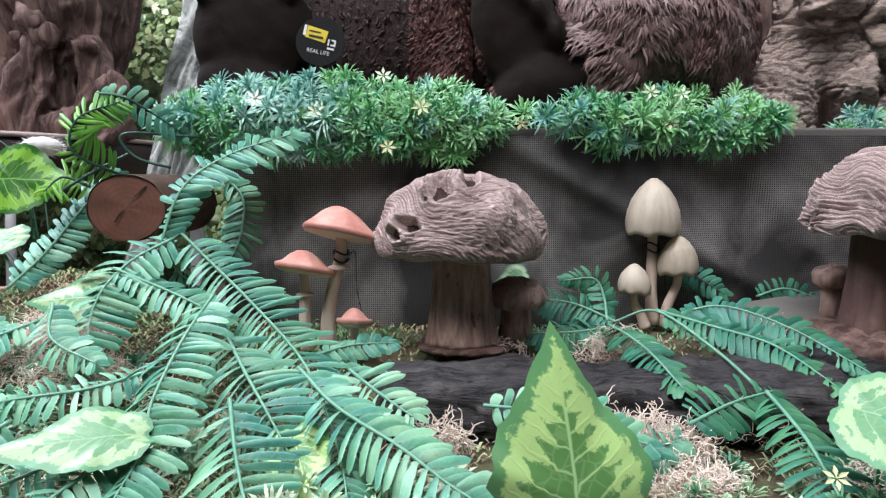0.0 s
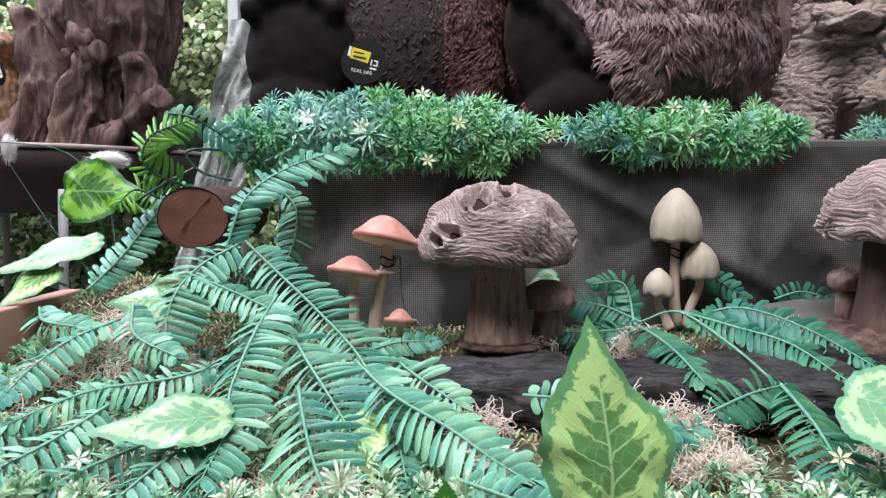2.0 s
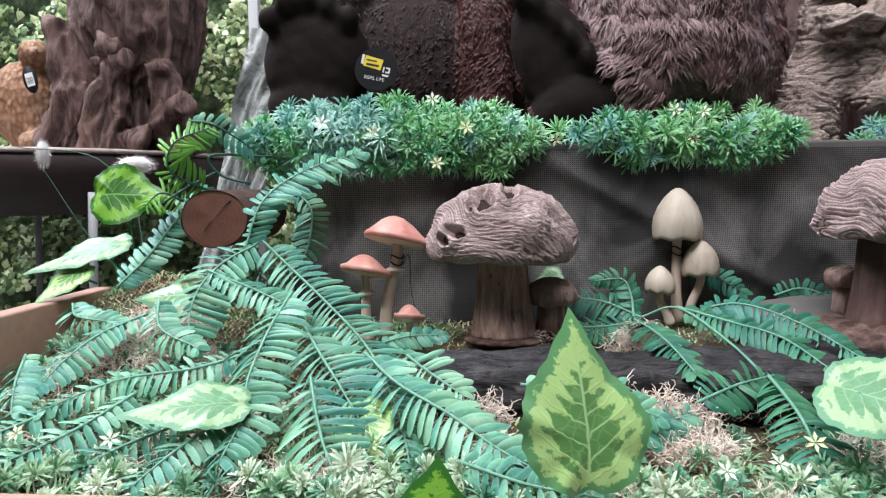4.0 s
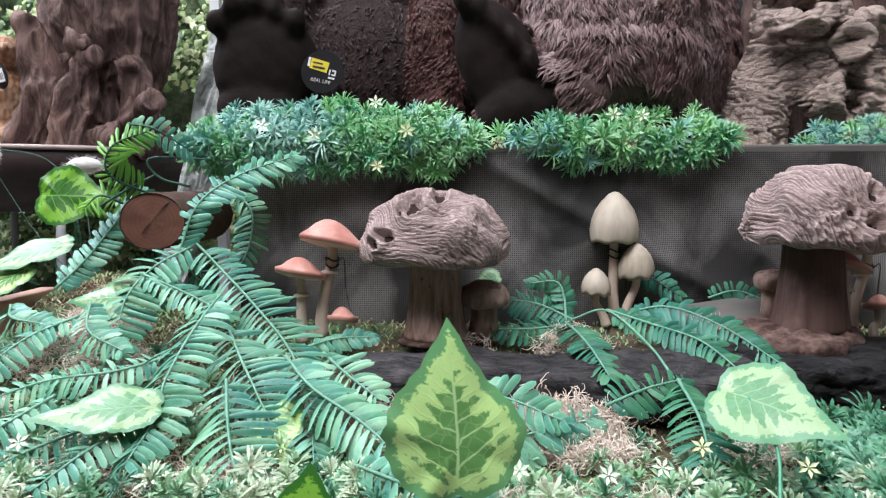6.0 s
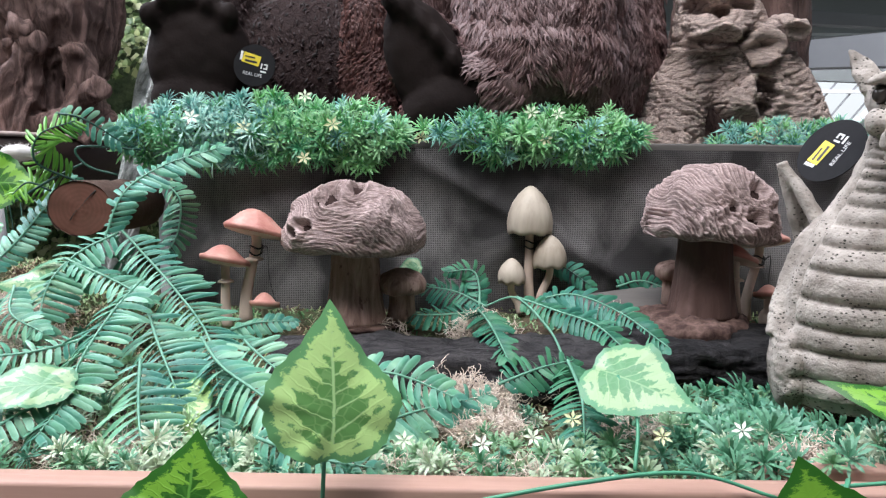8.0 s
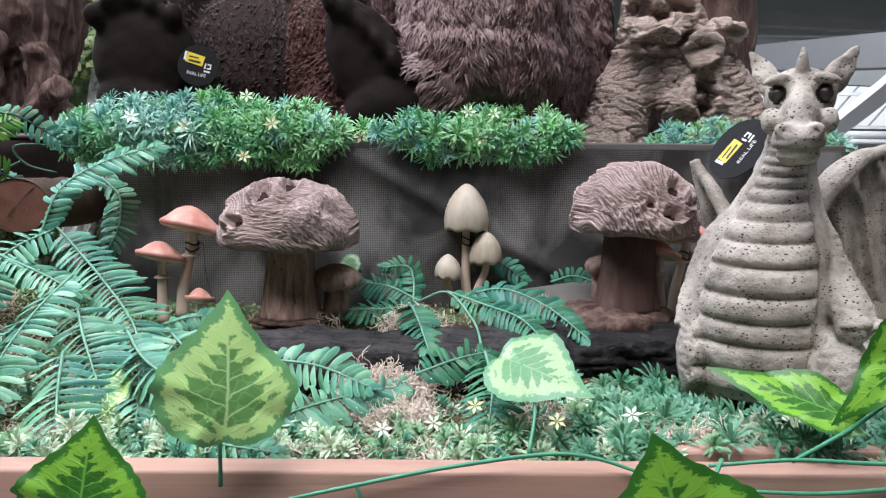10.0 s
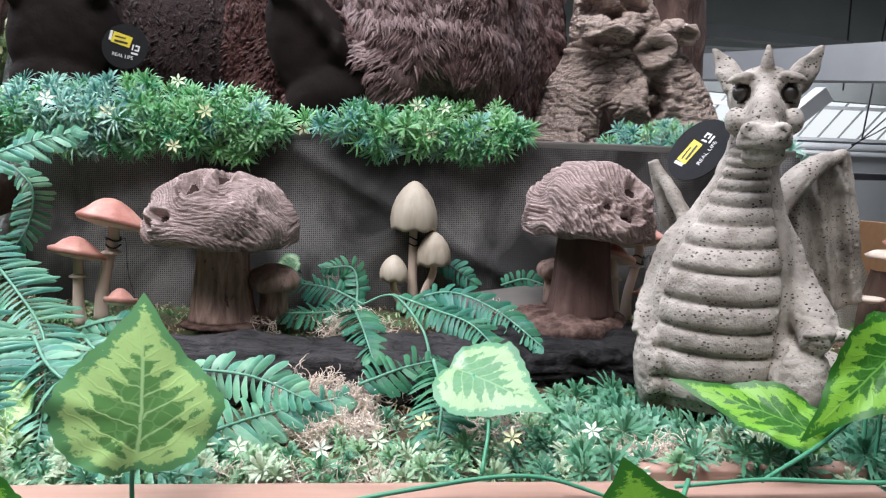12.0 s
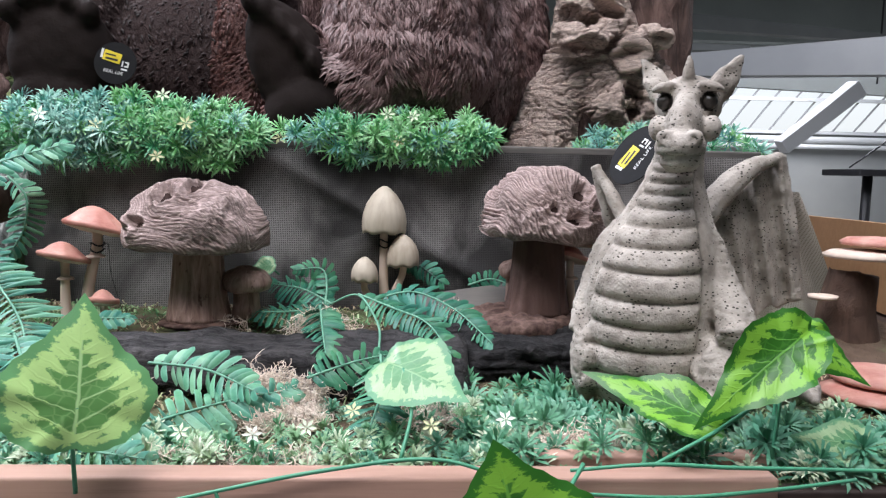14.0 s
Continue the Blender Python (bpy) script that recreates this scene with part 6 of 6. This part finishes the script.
variegated_leaf((-0.030, 0.266, 1.058), (-0.027, 0.280, 1.112), 0.092, (0, -1, 0.3), "variegated_bright", stalk=[(-0.03, 0.29, 1.05), (-0.02, 0.313, 1.06)], label="dark variegated artificial leaf hanging before the tray")
variegated_leaf((-0.098, 0.452, 1.078), (-0.082, 0.415, 1.050), 0.05, (0, -0.8, 0.6), label="dull variegated artificial leaf beneath the ferns")
variegated_leaf((0.085, 0.79, 1.150), (0.055, 0.79, 1.140), 0.034, (0, -0.8, 0.6), "variegated_pale", label="small pale variegated leaf behind the toadstool")


# ---- green vine along the tray edge ----
def build_vine():
    t = thing("vine", (0.3, 0.32, 1.06), "thin green plastic vine trailing along the tray edge", "vine")
    for pts in ([(0.06, 0.314, 1.030), (0.14, 0.310, 1.050), (0.22, 0.311, 1.066), (0.30, 0.318, 1.072), (0.36, 0.312, 1.058)],
                [(0.40, 0.313, 1.066), (0.46, 0.310, 1.072), (0.52, 0.314, 1.068), (0.60, 0.320, 1.064), (0.68, 0.32, 1.062)],
                [(0.40, 0.314, 1.048), (0.48, 0.312, 1.046), (0.55, 0.315, 1.050), (0.62, 0.32, 1.056)],
                [(0.46, 0.312, 1.070), (0.52, 0.335, 1.09), (0.58, 0.37, 1.11), (0.62, 0.40, 1.12)],
                [(0.145, 0.310, 1.052), (0.148, 0.309, 1.044), (0.152, 0.311, 1.036)]):
        bm = bmesh.new()
        tube(bm, pts, [0.0014, 0.0017, 0.0014], 28, 6)
        part("runner", bm, "vine_green", t)


build_vine()


# ---- spiky green garlands and ground cover ----
def sprig_mesh(name, mat, leaves, length, wide, lift, seed):
    """A rosette of narrow drooping leaves with blunt tips."""
    rng = random.Random(seed)
    verts, faces, uvs = [Vector((0, 0, 0))], [], [0]
    for i in range(leaves):
        a = i * 2.39996 + rng.uniform(-0.25, 0.25)
        el = lift * (1 - i / leaves) ** 0.8 * 1.35 + rng.uniform(-0.18, 0.18)
        d = Vector((math.cos(a) * math.cos(el), math.sin(a) * math.cos(el), math.sin(el)))
        s = d.cross(Vector((0, 0, 1))).normalized()
        ln = length * rng.uniform(0.72, 1.1)
        w = wide * rng.uniform(0.8, 1.2)
        curl = s * ln * rng.uniform(-0.16, 0.16)
        b = len(verts)
        for u, k in ((0.34, 0.6), (0.74, 1.0)):
            c = d * ln * u - Vector((0, 0, ln * 0.30 * u * u)) + curl * u * u
            verts += [c - s * w * k, c + s * w * k]
            uvs += [u, u]
        verts.append(d * ln - Vector((0, 0, ln * 0.34)) + curl)
        uvs.append(1.0)
        faces += [(0, b, b + 1), (b, b + 2, b + 3, b + 1), (b + 2, b + 4, b + 3)]
    me = bpy.data.meshes.new(name)
    me.from_pydata([tuple(v) for v in verts], [], faces)
    layer = me.uv_layers.new(name="UVMap")
    for lp in me.loops:
        layer.data[lp.index].uv = (uvs[lp.vertex_index], 0.5)
    me.materials.append(MATS[mat])
    return me


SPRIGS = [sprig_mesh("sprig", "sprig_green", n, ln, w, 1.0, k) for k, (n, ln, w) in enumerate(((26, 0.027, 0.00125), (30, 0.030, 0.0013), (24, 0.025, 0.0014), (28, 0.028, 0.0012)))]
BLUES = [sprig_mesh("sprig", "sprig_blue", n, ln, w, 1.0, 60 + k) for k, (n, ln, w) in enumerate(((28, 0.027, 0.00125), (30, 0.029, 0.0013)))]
SHADED = [sprig_mesh("sprig", "shaded_sprig", n, ln, w, 1.0, 40 + k) for k, (n, ln, w) in enumerate(((26, 0.024, 0.0016), (30, 0.027, 0.0016)))]
COVER = [sprig_mesh("sprig", "ground_sprig", n, ln, w, 1.0, 20 + k) for k, (n, ln, w) in enumerate(((34, 0.017, 0.0011), (38, 0.020, 0.0012), (30, 0.015, 0.0013)))]


def flower_mesh(mat):
    verts, faces = [], []
    for i in range(6):
        a = i * math.pi / 3 + 0.1
        d, s = Vector((math.cos(a), math.sin(a), 0.25)), Vector((-math.sin(a), math.cos(a), 0))
        b = len(verts)
        verts += [d * 0.001, d * 0.007 - s * 0.0026, d * 0.007 + Vector((0, 0, -0.0008)), d * 0.007 + s * 0.0026, d * 0.014 + Vector((0, 0, -0.002))]
        faces += [(b, b + 1, b + 2), (b, b + 2, b + 3), (b + 1, b + 4, b + 2), (b + 2, b + 4, b + 3)]
    b = len(verts)
    verts += [Vector((0.0018 * math.cos(q), 0.0018 * math.sin(q), 0.002)) for q in (0, 1.57, 3.14, 4.71)] + [Vector((0, 0, 0.004))]
    faces += [(b, b + 1, b + 4), (b + 1, b + 2, b + 4), (b + 2, b + 3, b + 4), (b + 3, b, b + 4)]
    me = bpy.data.meshes.new("flower")
    me.from_pydata([tuple(v) for v in verts], [], faces)
    me.materials.append(MATS[mat])
    return me


FLOWERS = [flower_mesh("petal_white"), flower_mesh("petal_yellow")]


def set_on(parent, name, mesh, place, normal, spin, scale=1.0):
    q = Vector(normal).normalized().to_track_quat("Z", "Y").to_matrix().to_4x4()
    ob = new(name, mesh)
    ob.parent = parent
    ob.matrix_parent_inverse = parent.matrix_basis.inverted()
    ob.matrix_basis = Matrix.Translation(place) @ q @ Matrix.Rotation(spin, 4, "Z") @ Matrix.Scale(scale, 4)
    return ob


def build_garland(x0, x1, y0, y1, low, high, count, seed, flowers, label, blue=lambda x: 0.12):
    t = thing("garland", ((x0 + x1) / 2, (y0 + y1) / 2, 1.32), label, "garland", "spiky green garlands")
    rng = random.Random(seed)
    for k in range(count):
        u, v = rng.random(), (k + rng.random()) / count
        x = x0 + (x1 - x0) * u
        edge = min(1, min(u, 1 - u) / 0.12)
        lo = low + (1 - edge) * 0.35 * (high - low) + 0.012 * noise.noise((x * 14, 0, seed))
        hi = high - (1 - edge) * 0.40 * (high - low) + 0.010 * noise.noise((x * 11, 3, seed))
        z = lo + (hi - lo) * v
        y = y0 + (y1 - y0) * u - 0.022 + 0.10 * max(0, v - 0.55) + rng.uniform(-0.012, 0.012) - 0.015 * math.sin(math.pi * v)
        kinds = BLUES if rng.random() < blue(x) else SPRIGS
        set_on(t, "sprig", rng.choice(kinds), (x, y, z), (rng.uniform(-0.6, 0.6), -1.0 + 0.5 * v, -0.15 + 1.0 * v + rng.uniform(-0.3, 0.3)), rng.uniform(0, 6.3), rng.uniform(0.78, 1.12))
    for x, y, z, kind in flowers:
        set_on(t, "flower", FLOWERS[kind], (x, y, z), (rng.uniform(-0.3, 0.3), -1, 0.5), rng.uniform(0, 6), rng.uniform(0.75, 0.95))
    bm = bmesh.new()
    tube(bm, [(x0, y0, (low + high) / 2), ((x0 + x1) / 2, (y0 + y1) / 2 - 0.005, (low + high) / 2 - 0.01), (x1, y1, (low + high) / 2)], [0.0018, 0.0018], 16, 5)
    part("runner", bm, "fern_stalk", t)
    return t


build_garland(-0.318, 0.068, 0.835, 0.862, 1.286, 1.375, 292, 1, ((-0.206, 0.775, 1.346, 0), (-0.072, 0.85, 1.382, 0), (0.092, 0.845, 1.326, 1), (-0.145, 0.80, 1.335, 1), (-0.063, 0.795, 1.295, 1), (-0.025, 0.80, 1.340, 1)), "thick spiky blue-green artificial garland draped over the riser edge", lambda x: 0.9 if -0.24 < x < -0.15 else (0.45 if x < -0.11 else 0.08))
build_garland(0.085, 0.150, 0.865, 0.865, 1.322, 1.344, 9, 2, (), "thin stretch of spiky green garland on the riser edge")
build_garland(0.140, 0.395, 0.862, 0.862, 1.298, 1.366, 140, 3, ((0.262, 0.815, 1.324, 1), (0.245, 0.84, 1.362, 0), (0.282, 0.84, 1.360, 0), (0.33, 0.825, 1.330, 0)), "spiky green artificial garland with star flowers on the riser edge")
build_garland(0.555, 0.86, 1.02, 0.97, 1.280, 1.362, 140, 4, ((0.621, 0.985, 1.341, 1), (0.73, 0.98, 1.305, 0)), "spiky green artificial garland around the driftwood stump", lambda x: 0.6)


def build_ground_cover():
    t = thing("ground_cover", (0.2, 0.40, 1.05), "low spiky green ground cover dotted with star flowers", "ground cover")
    rng = random.Random(9)
    placed = 0
    while placed < 298:
        x, y = rng.uniform(-0.46, 0.74), 0.352 + 0.20 * rng.random() ** 1.5
        if placed > 210:
            x, y = rng.uniform(-0.48, -0.16), rng.uniform(0.42, 0.66)
        if 0.40 < x < 0.60 and y > 0.42:
            continue
        if -0.06 < x < 0.38 and y > 0.50:
            continue
        z = bed_height(x, y) + 0.003 + (0.012 * rng.random())
        set_on(t, "sprig", rng.choice(COVER), (x, y, z), (rng.uniform(-0.5, 0.5), rng.uniform(-0.9, 0.1), 1), rng.uniform(0, 6.3), rng.uniform(0.8, 1.25))
        placed += 1
    for x, y, z, kind in ((0.360, 0.372, 1.083, 0), (0.30, 0.375, 1.076, 1), (0.20, 0.375, 1.074, 0), (0.235, 0.40, 1.08, 1), (0.16, 0.36, 1.074, 0), (-0.28, 0.39, 1.078, 0), (-0.36, 0.40, 1.078, 1), (0.10, 0.375, 1.07, 0), (0.66, 0.40, 1.08, 0)):
        set_on(t, "flower", FLOWERS[kind], (x, y, z), (rng.uniform(-0.3, 0.3), -0.8, 0.9), rng.uniform(0, 6), 0.62)


build_ground_cover()


def build_edge_cover():
    t = thing("ground_cover", (0.2, 0.37, 1.05), "pale spiky ground cover along the tray board", "ground cover")
    rng = random.Random(19)
    for k in range(190):
        x, y = rng.uniform(-0.47, 0.40), 0.350 + 0.07 * rng.random()
        z = bed_height(x, y) + rng.uniform(0.0, 0.018)
        set_on(t, "sprig", rng.choice(COVER), (x, y, z), (rng.uniform(-0.6, 0.6), rng.uniform(-1.0, -0.2), 0.8), rng.uniform(0, 6.3), rng.uniform(0.7, 1.05))
    return t


build_edge_cover()


def build_spiky_clump():
    t = thing("ground_cover", (0.55, 0.39, 1.05), "spiky green clump around the statue's feet, coloured as if in shade", "ground cover")
    rng = random.Random(31)
    for k in range(235):
        x, y = rng.uniform(0.34, 0.74), 0.352 + 0.12 * rng.random() ** 1.3
        if k >= 170:
            x, y = rng.uniform(0.29, 0.47), rng.uniform(0.44, 0.565)
        z = bed_height(x, y) + rng.uniform(0.0, 0.03) * (1 if y < 0.41 else 0.4)
        set_on(t, "sprig", rng.choice(SHADED if rng.random() < 0.6 else COVER), (x, y, z), (rng.uniform(-0.5, 0.5), -0.7, 0.9), rng.uniform(0, 6.3), rng.uniform(0.8, 1.15))
    return t


build_spiky_clump()


# ---- dried moss ----
def build_moss(x, y, rx, ry, h, strands, seed, label="tangled clump of dried tan moss on the bed"):
    t = thing("moss_clump", (x, y, bed_height(x, y)), label, "moss", "dried moss clumps")
    rng = random.Random(seed)
    bm = bmesh.new()
    for k in range(int(strands * 4.8)):
        a, r = rng.uniform(0, 6.28), math.sqrt(rng.random())
        p = Vector((x + rx * r * math.cos(a), y + ry * r * math.sin(a), 0))
        p.z = bed_height(p.x, p.y) + 0.004 + h * rng.random() * (1 - 0.5 * r)
        d = Vector((rng.uniform(-1, 1), rng.uniform(-1, 1), rng.uniform(-0.3, 0.5))).normalized()
        pts = [p]
        for j in range(6):
            d = (d + 0.9 * Vector((rng.uniform(-1, 1), rng.uniform(-1, 1), rng.uniform(-0.8, 0.8)))).normalized()
            p = p + d * rng.uniform(0.0016, 0.0042)
            pts.append(p)
        tube(bm, pts, [0.0004, 0.0005, 0.0003], 8, 3)
    tagged(part("tangle", bm, "dried_moss", t), kind="stuff")
    return t


for k, (x, y, rx, ry, h, n) in enumerate(((0.155, 0.505, 0.048, 0.022, 0.045, 260), (0.165, 0.465, 0.040, 0.028, 0.022, 200), (0.125, 0.52, 0.03, 0.01, 0.05, 60), (-0.005, 0.515, 0.026, 0.014, 0.040, 70), (0.245, 0.55, 0.05, 0.012, 0.035, 70),
                                          (0.175, 0.675, 0.045, 0.012, 0.045, 80), (0.06, 0.68, 0.03, 0.01, 0.03, 30), (-0.36, 0.665, 0.05, 0.035, 0.02, 150), (-0.31, 0.585, 0.06, 0.03, 0.018, 130), (-0.40, 0.60, 0.04, 0.05, 0.016, 110),
                                          (0.41, 0.385, 0.03, 0.012, 0.03, 100), (0.445, 0.40, 0.02, 0.012, 0.03, 60), (-0.28, 0.42, 0.10, 0.03, 0.012, 120), (0.14, 0.37, 0.12, 0.012, 0.010, 90), (-0.14, 0.40, 0.07, 0.03, 0.010, 80), (0.33, 0.70, 0.03, 0.02, 0.04, 50), (-0.40, 0.47, 0.06, 0.05, 0.012, 90), (0.30, 0.47, 0.04, 0.02, 0.016, 60))):
    build_moss(x, y, rx, ry, h, n, 100 + k)


def build_carpet():
    """Loose moss, needles and clippings strewn over the whole bed."""
    rng = random.Random(77)
    verts, faces = [], []
    for k in range(16000):
        x, y = (rng.uniform(-0.49, 0.80), rng.uniform(0.348, 0.84)) if k % 5 < 3 else (rng.uniform(-0.49, -0.10), rng.uniform(0.40, 0.82))
        z = bed_height(x, y)
        a = rng.uniform(0, 6.28)
        d = Vector((math.cos(a), math.sin(a), rng.uniform(0.0, 0.9))).normalized()
        s = Vector((-math.sin(a), math.cos(a), rng.uniform(-0.4, 0.4))).normalized() * rng.uniform(0.0005, 0.0012)
        ln = rng.uniform(0.006, 0.015)
        p = Vector((x, y, z + rng.uniform(-0.001, 0.004)))
        m = p + d * ln * 0.5 + Vector((0, 0, 0.0015))
        e = p + d * ln - Vector((0, 0, ln * 0.3))
        b = len(verts)
        verts += [p - s, p + s, m - s, m + s, e]
        faces += [(b, b + 1, b + 3, b + 2), (b + 2, b + 3, b + 4)]
    me = bpy.data.meshes.new("moss_carpet")
    me.from_pydata([tuple(v) for v in verts], [], faces)
    tagged(part("moss_carpet", me, "clippings", smooth=False), "loose tan and green moss strewn over the soil", "moss", kind="stuff")


build_carpet()


def build_fluffy_grass():
    """Dried stems with white seed fluff behind the bright leaf."""
    t = thing("fluffy_grass", (-0.50, 0.84, 1.13), "thin dried grass stems with white seed fluff", "grass")
    rng = random.Random(55)
    for pts in ([(-0.49, 0.84, 1.13), (-0.576, 0.88, 1.197), (-0.655, 0.90, 1.30)], [(-0.47, 0.84, 1.13), (-0.50, 0.88, 1.22), (-0.515, 0.90, 1.288)], [(-0.48, 0.84, 1.13), (-0.536, 0.87, 1.297), (-0.70, 0.90, 1.33)]):
        bm = bmesh.new()
        tube(bm, pts, [0.0011, 0.0009, 0.0006], 14, 5)
        part("stem", bm, "dark_stalk", t)
    for cx, cz, rx, rz in ((-0.652, 1.318, 0.011, 0.022), (-0.512, 1.300, 0.028, 0.015)):
        bm = bmesh.new()
        for k in range(420):
            d = Vector((rng.gauss(0, 1), rng.gauss(0, 1), rng.gauss(0, 1))).normalized()
            c = Vector((cx + d.x * rx * 0.7, 0.90 + d.y * rx * 0.7, cz + d.z * rz * 0.7))
            e = c + Vector((d.x * rx, d.y * rx, d.z * rz)) * rng.uniform(0.3, 0.6)
            s = d.orthogonal().normalized() * 0.0003
            bm.faces.new([bm.verts.new(q) for q in (c - s, c + s, e)])
        blob(bm, (cx, 0.90, cz), (rx * 0.85, rx * 0.85, rz * 0.85), sub=2)
        part("fluff", bm, "white_fluff", t, "soft white seed fluff")


build_fluffy_grass()


# ---- far mushrooms, orange board, stand: beyond the dragon ----
def build_bracket_cluster():
    t = thing("bracket_toadstool", (0.87, 0.72, 1.03), "brown trunk ornament carrying stacked pinkish bracket toadstools", "mushrooms")
    bm = bmesh.new()
    tube(bm, [(0.875, 0.73, 1.03), (0.865, 0.73, 1.10), (0.872, 0.73, 1.16)], [0.045, 0.036, 0.03], 16, 24)
    for v in bm.verts:
        v.co += v.co.normalized() * 0.006 * noise.noise(v.co * 70)
    part("trunk", bm, "bark_brown", t)
    for x, y, z, r, h in ((0.872, 0.71, 1.180, 0.048, 0.014), (0.885, 0.71, 1.197, 0.040, 0.014), (0.815, 0.70, 1.128, 0.018, 0.008)):
        bm = lathe(bmesh.new(), [(0.01, 0), (r * 0.96, 0.002), (r, 0.006), (r * 0.8, h * 0.8), (0.001, h)], (x, y, z), 32, lambda a, k, rr, hh: (rr * (1 + 0.05 * math.sin(3 * a)), hh))
        part("cap", bm, "gill_cream" if z < 1.19 else "red_cap", t)
    t2 = thing("bracket_toadstool", (0.79, 0.50, 1.03), "flat pinkish bracket toadstool lying at the tray end", "mushrooms")
    for x, y, z, r in ((0.80, 0.56, 1.063, 0.05), (0.79, 0.55, 1.048, 0.055)):
        bm = lathe(bmesh.new(), [(0.02, -0.004), (r * 0.97, 0), (r, 0.004), (r * 0.7, 0.011), (0.001, 0.013)], (x, y, z), 32)
        part("cap", bm, "red_cap", t2)


build_bracket_cluster()


def build_orange_board():
    t = thing("planter_trough", (1.3, 1.3, 0.0), "orange-brown plywood trough on the neighbouring stand", "trough")
    for name, x0, y0, x1, y1, z0, z1 in (("side_panel", 1.02, 0.86, 1.16, 1.45, 1.075, 1.205), ("side_panel", 1.55, 0.80, 1.69, 1.40, 1.075, 1.22)):
        bm = bmesh.new()
        d = Vector((x1 - x0, y1 - y0, 0))
        nn = Vector((d.y, -d.x, 0)).normalized() * 0.009
        vs = [bm.verts.new(q) for q in ((x0, y0, z0), (x1, y1, z0), (x1, y1, z1), (x0, y0, z1 + 0.012))]
        vs2 = [bm.verts.new(v.co + nn * 2) for v in vs]
        grid_faces(bm, [vs, vs2], True, True, True)
        part(name, bm, "orange_wood", t, smooth=False)
    part("shelf_board", box_bm(1.0, 1.75, 0.80, 1.5, 1.035, 1.07, 0.003), "dark_wood", t)
    for x, y in ((1.04, 0.86), (1.68, 0.86), (1.18, 1.44), (1.68, 1.44)):
        part("leg", box_bm(x - 0.02, x + 0.02, y - 0.02, y + 0.02, 0, 1.035), "dark_wood", t)


build_orange_board()


def build_far_stand():
    t = thing("display_stand", (2.45, 3.1, 0.0), "black metal display stand with a flat top in the hall", "stand")
    part("top", box_bm(2.31, 2.60, 2.95, 3.25, 1.315, 1.345, 0.004), "black_metal", t)
    for x in (2.447,):
        bm = bmesh.new()
        tube(bm, [(x, 3.1, 0.0), (x, 3.1, 0.7), (x, 3.1, 1.315)], [0.022, 0.022], 4, 10)
        part("leg", bm, "black_metal", t)


build_far_stand()


# ---- ivy and sheet behind the trunk ----
def build_ivy():
    rng = random.Random(21)
    verts, faces = [], []
    for k in range(26000):
        x, z = rng.uniform(-2.6, -0.50), rng.uniform(0.6, 2.5)
        if noise.noise((x * 3.2, z * 3.2, 5)) + 0.4 * noise.noise((x * 11, z * 11, 8)) < -0.25:
            continue
        y = 2.55 + 0.20 * noise.noise((x * 5, z * 5, 0)) + rng.uniform(-0.09, 0.09)
        n = Vector((rng.uniform(-0.7, 0.7), -1, rng.uniform(-0.2, 0.9))).normalized()
        u = n.orthogonal().normalized()
        u = Matrix.Rotation(rng.uniform(0, 6.28), 3, n) @ u
        w = n.cross(u)
        s = rng.uniform(0.008, 0.021)
        c = Vector((x, y, z))
        b = len(verts)
        verts += [c - u * s, c - u * s * 0.5 + w * s * 0.75, c + u * s * 0.25 + w * s * 0.5, c + u * s * 1.1, c + u * s * 0.25 - w * s * 0.5, c - u * s * 0.5 - w * s * 0.75, c + n * s * 0.12]
        faces += [(b + q, b + (q + 1) % 6, b + 6) for q in range(6)]
    me = bpy.data.meshes.new("ivy")
    me.from_pydata([tuple(v) for v in verts], [], faces)
    tagged(part("ivy", me, "ivy_green", smooth=False), "dense yellow-green ivy foliage hanging behind the trunk", "ivy", kind="stuff")
    structure("partition", box_bm(-2.8, -0.2, 2.75, 2.80, 0, 2.6), "hedge_backing", "dark green backing panel behind the ivy", "wall")
    bm = bmesh.new()
    rows = []
    for j in range(41):
        v = j / 40
        row = []
        for i in range(31):
            u = i / 30
            x = -0.60 + 0.15 * v + (0.05 + 0.09 * v) * u + 0.008 * noise.noise((u * 3, v * 5, 9))
            y = 1.25 + 0.022 * noise.noise((u * 7 - v * 3, v * 4, 1)) + 0.008 * abs(noise.noise((u * 16 - v * 8, v * 7, 4)))
            row.append(bm.verts.new((x, y, 1.012 + 0.56 * v)))
        rows.append(row)
    grid_faces(bm, rows, False)
    tagged(part("polythene_sheet", bm, "polythene"), "crumpled grey polythene sheet hanging behind the trunk", "sheet")
    t = thing("white_post", (-0.45, 1.32, 0.0), "narrow white painted post behind the statue", "post")
    part("upright", box_bm(-0.476, -0.456, 1.31, 1.33, 0.0, 2.2, 0.002), "white_steel", t)


build_ivy()
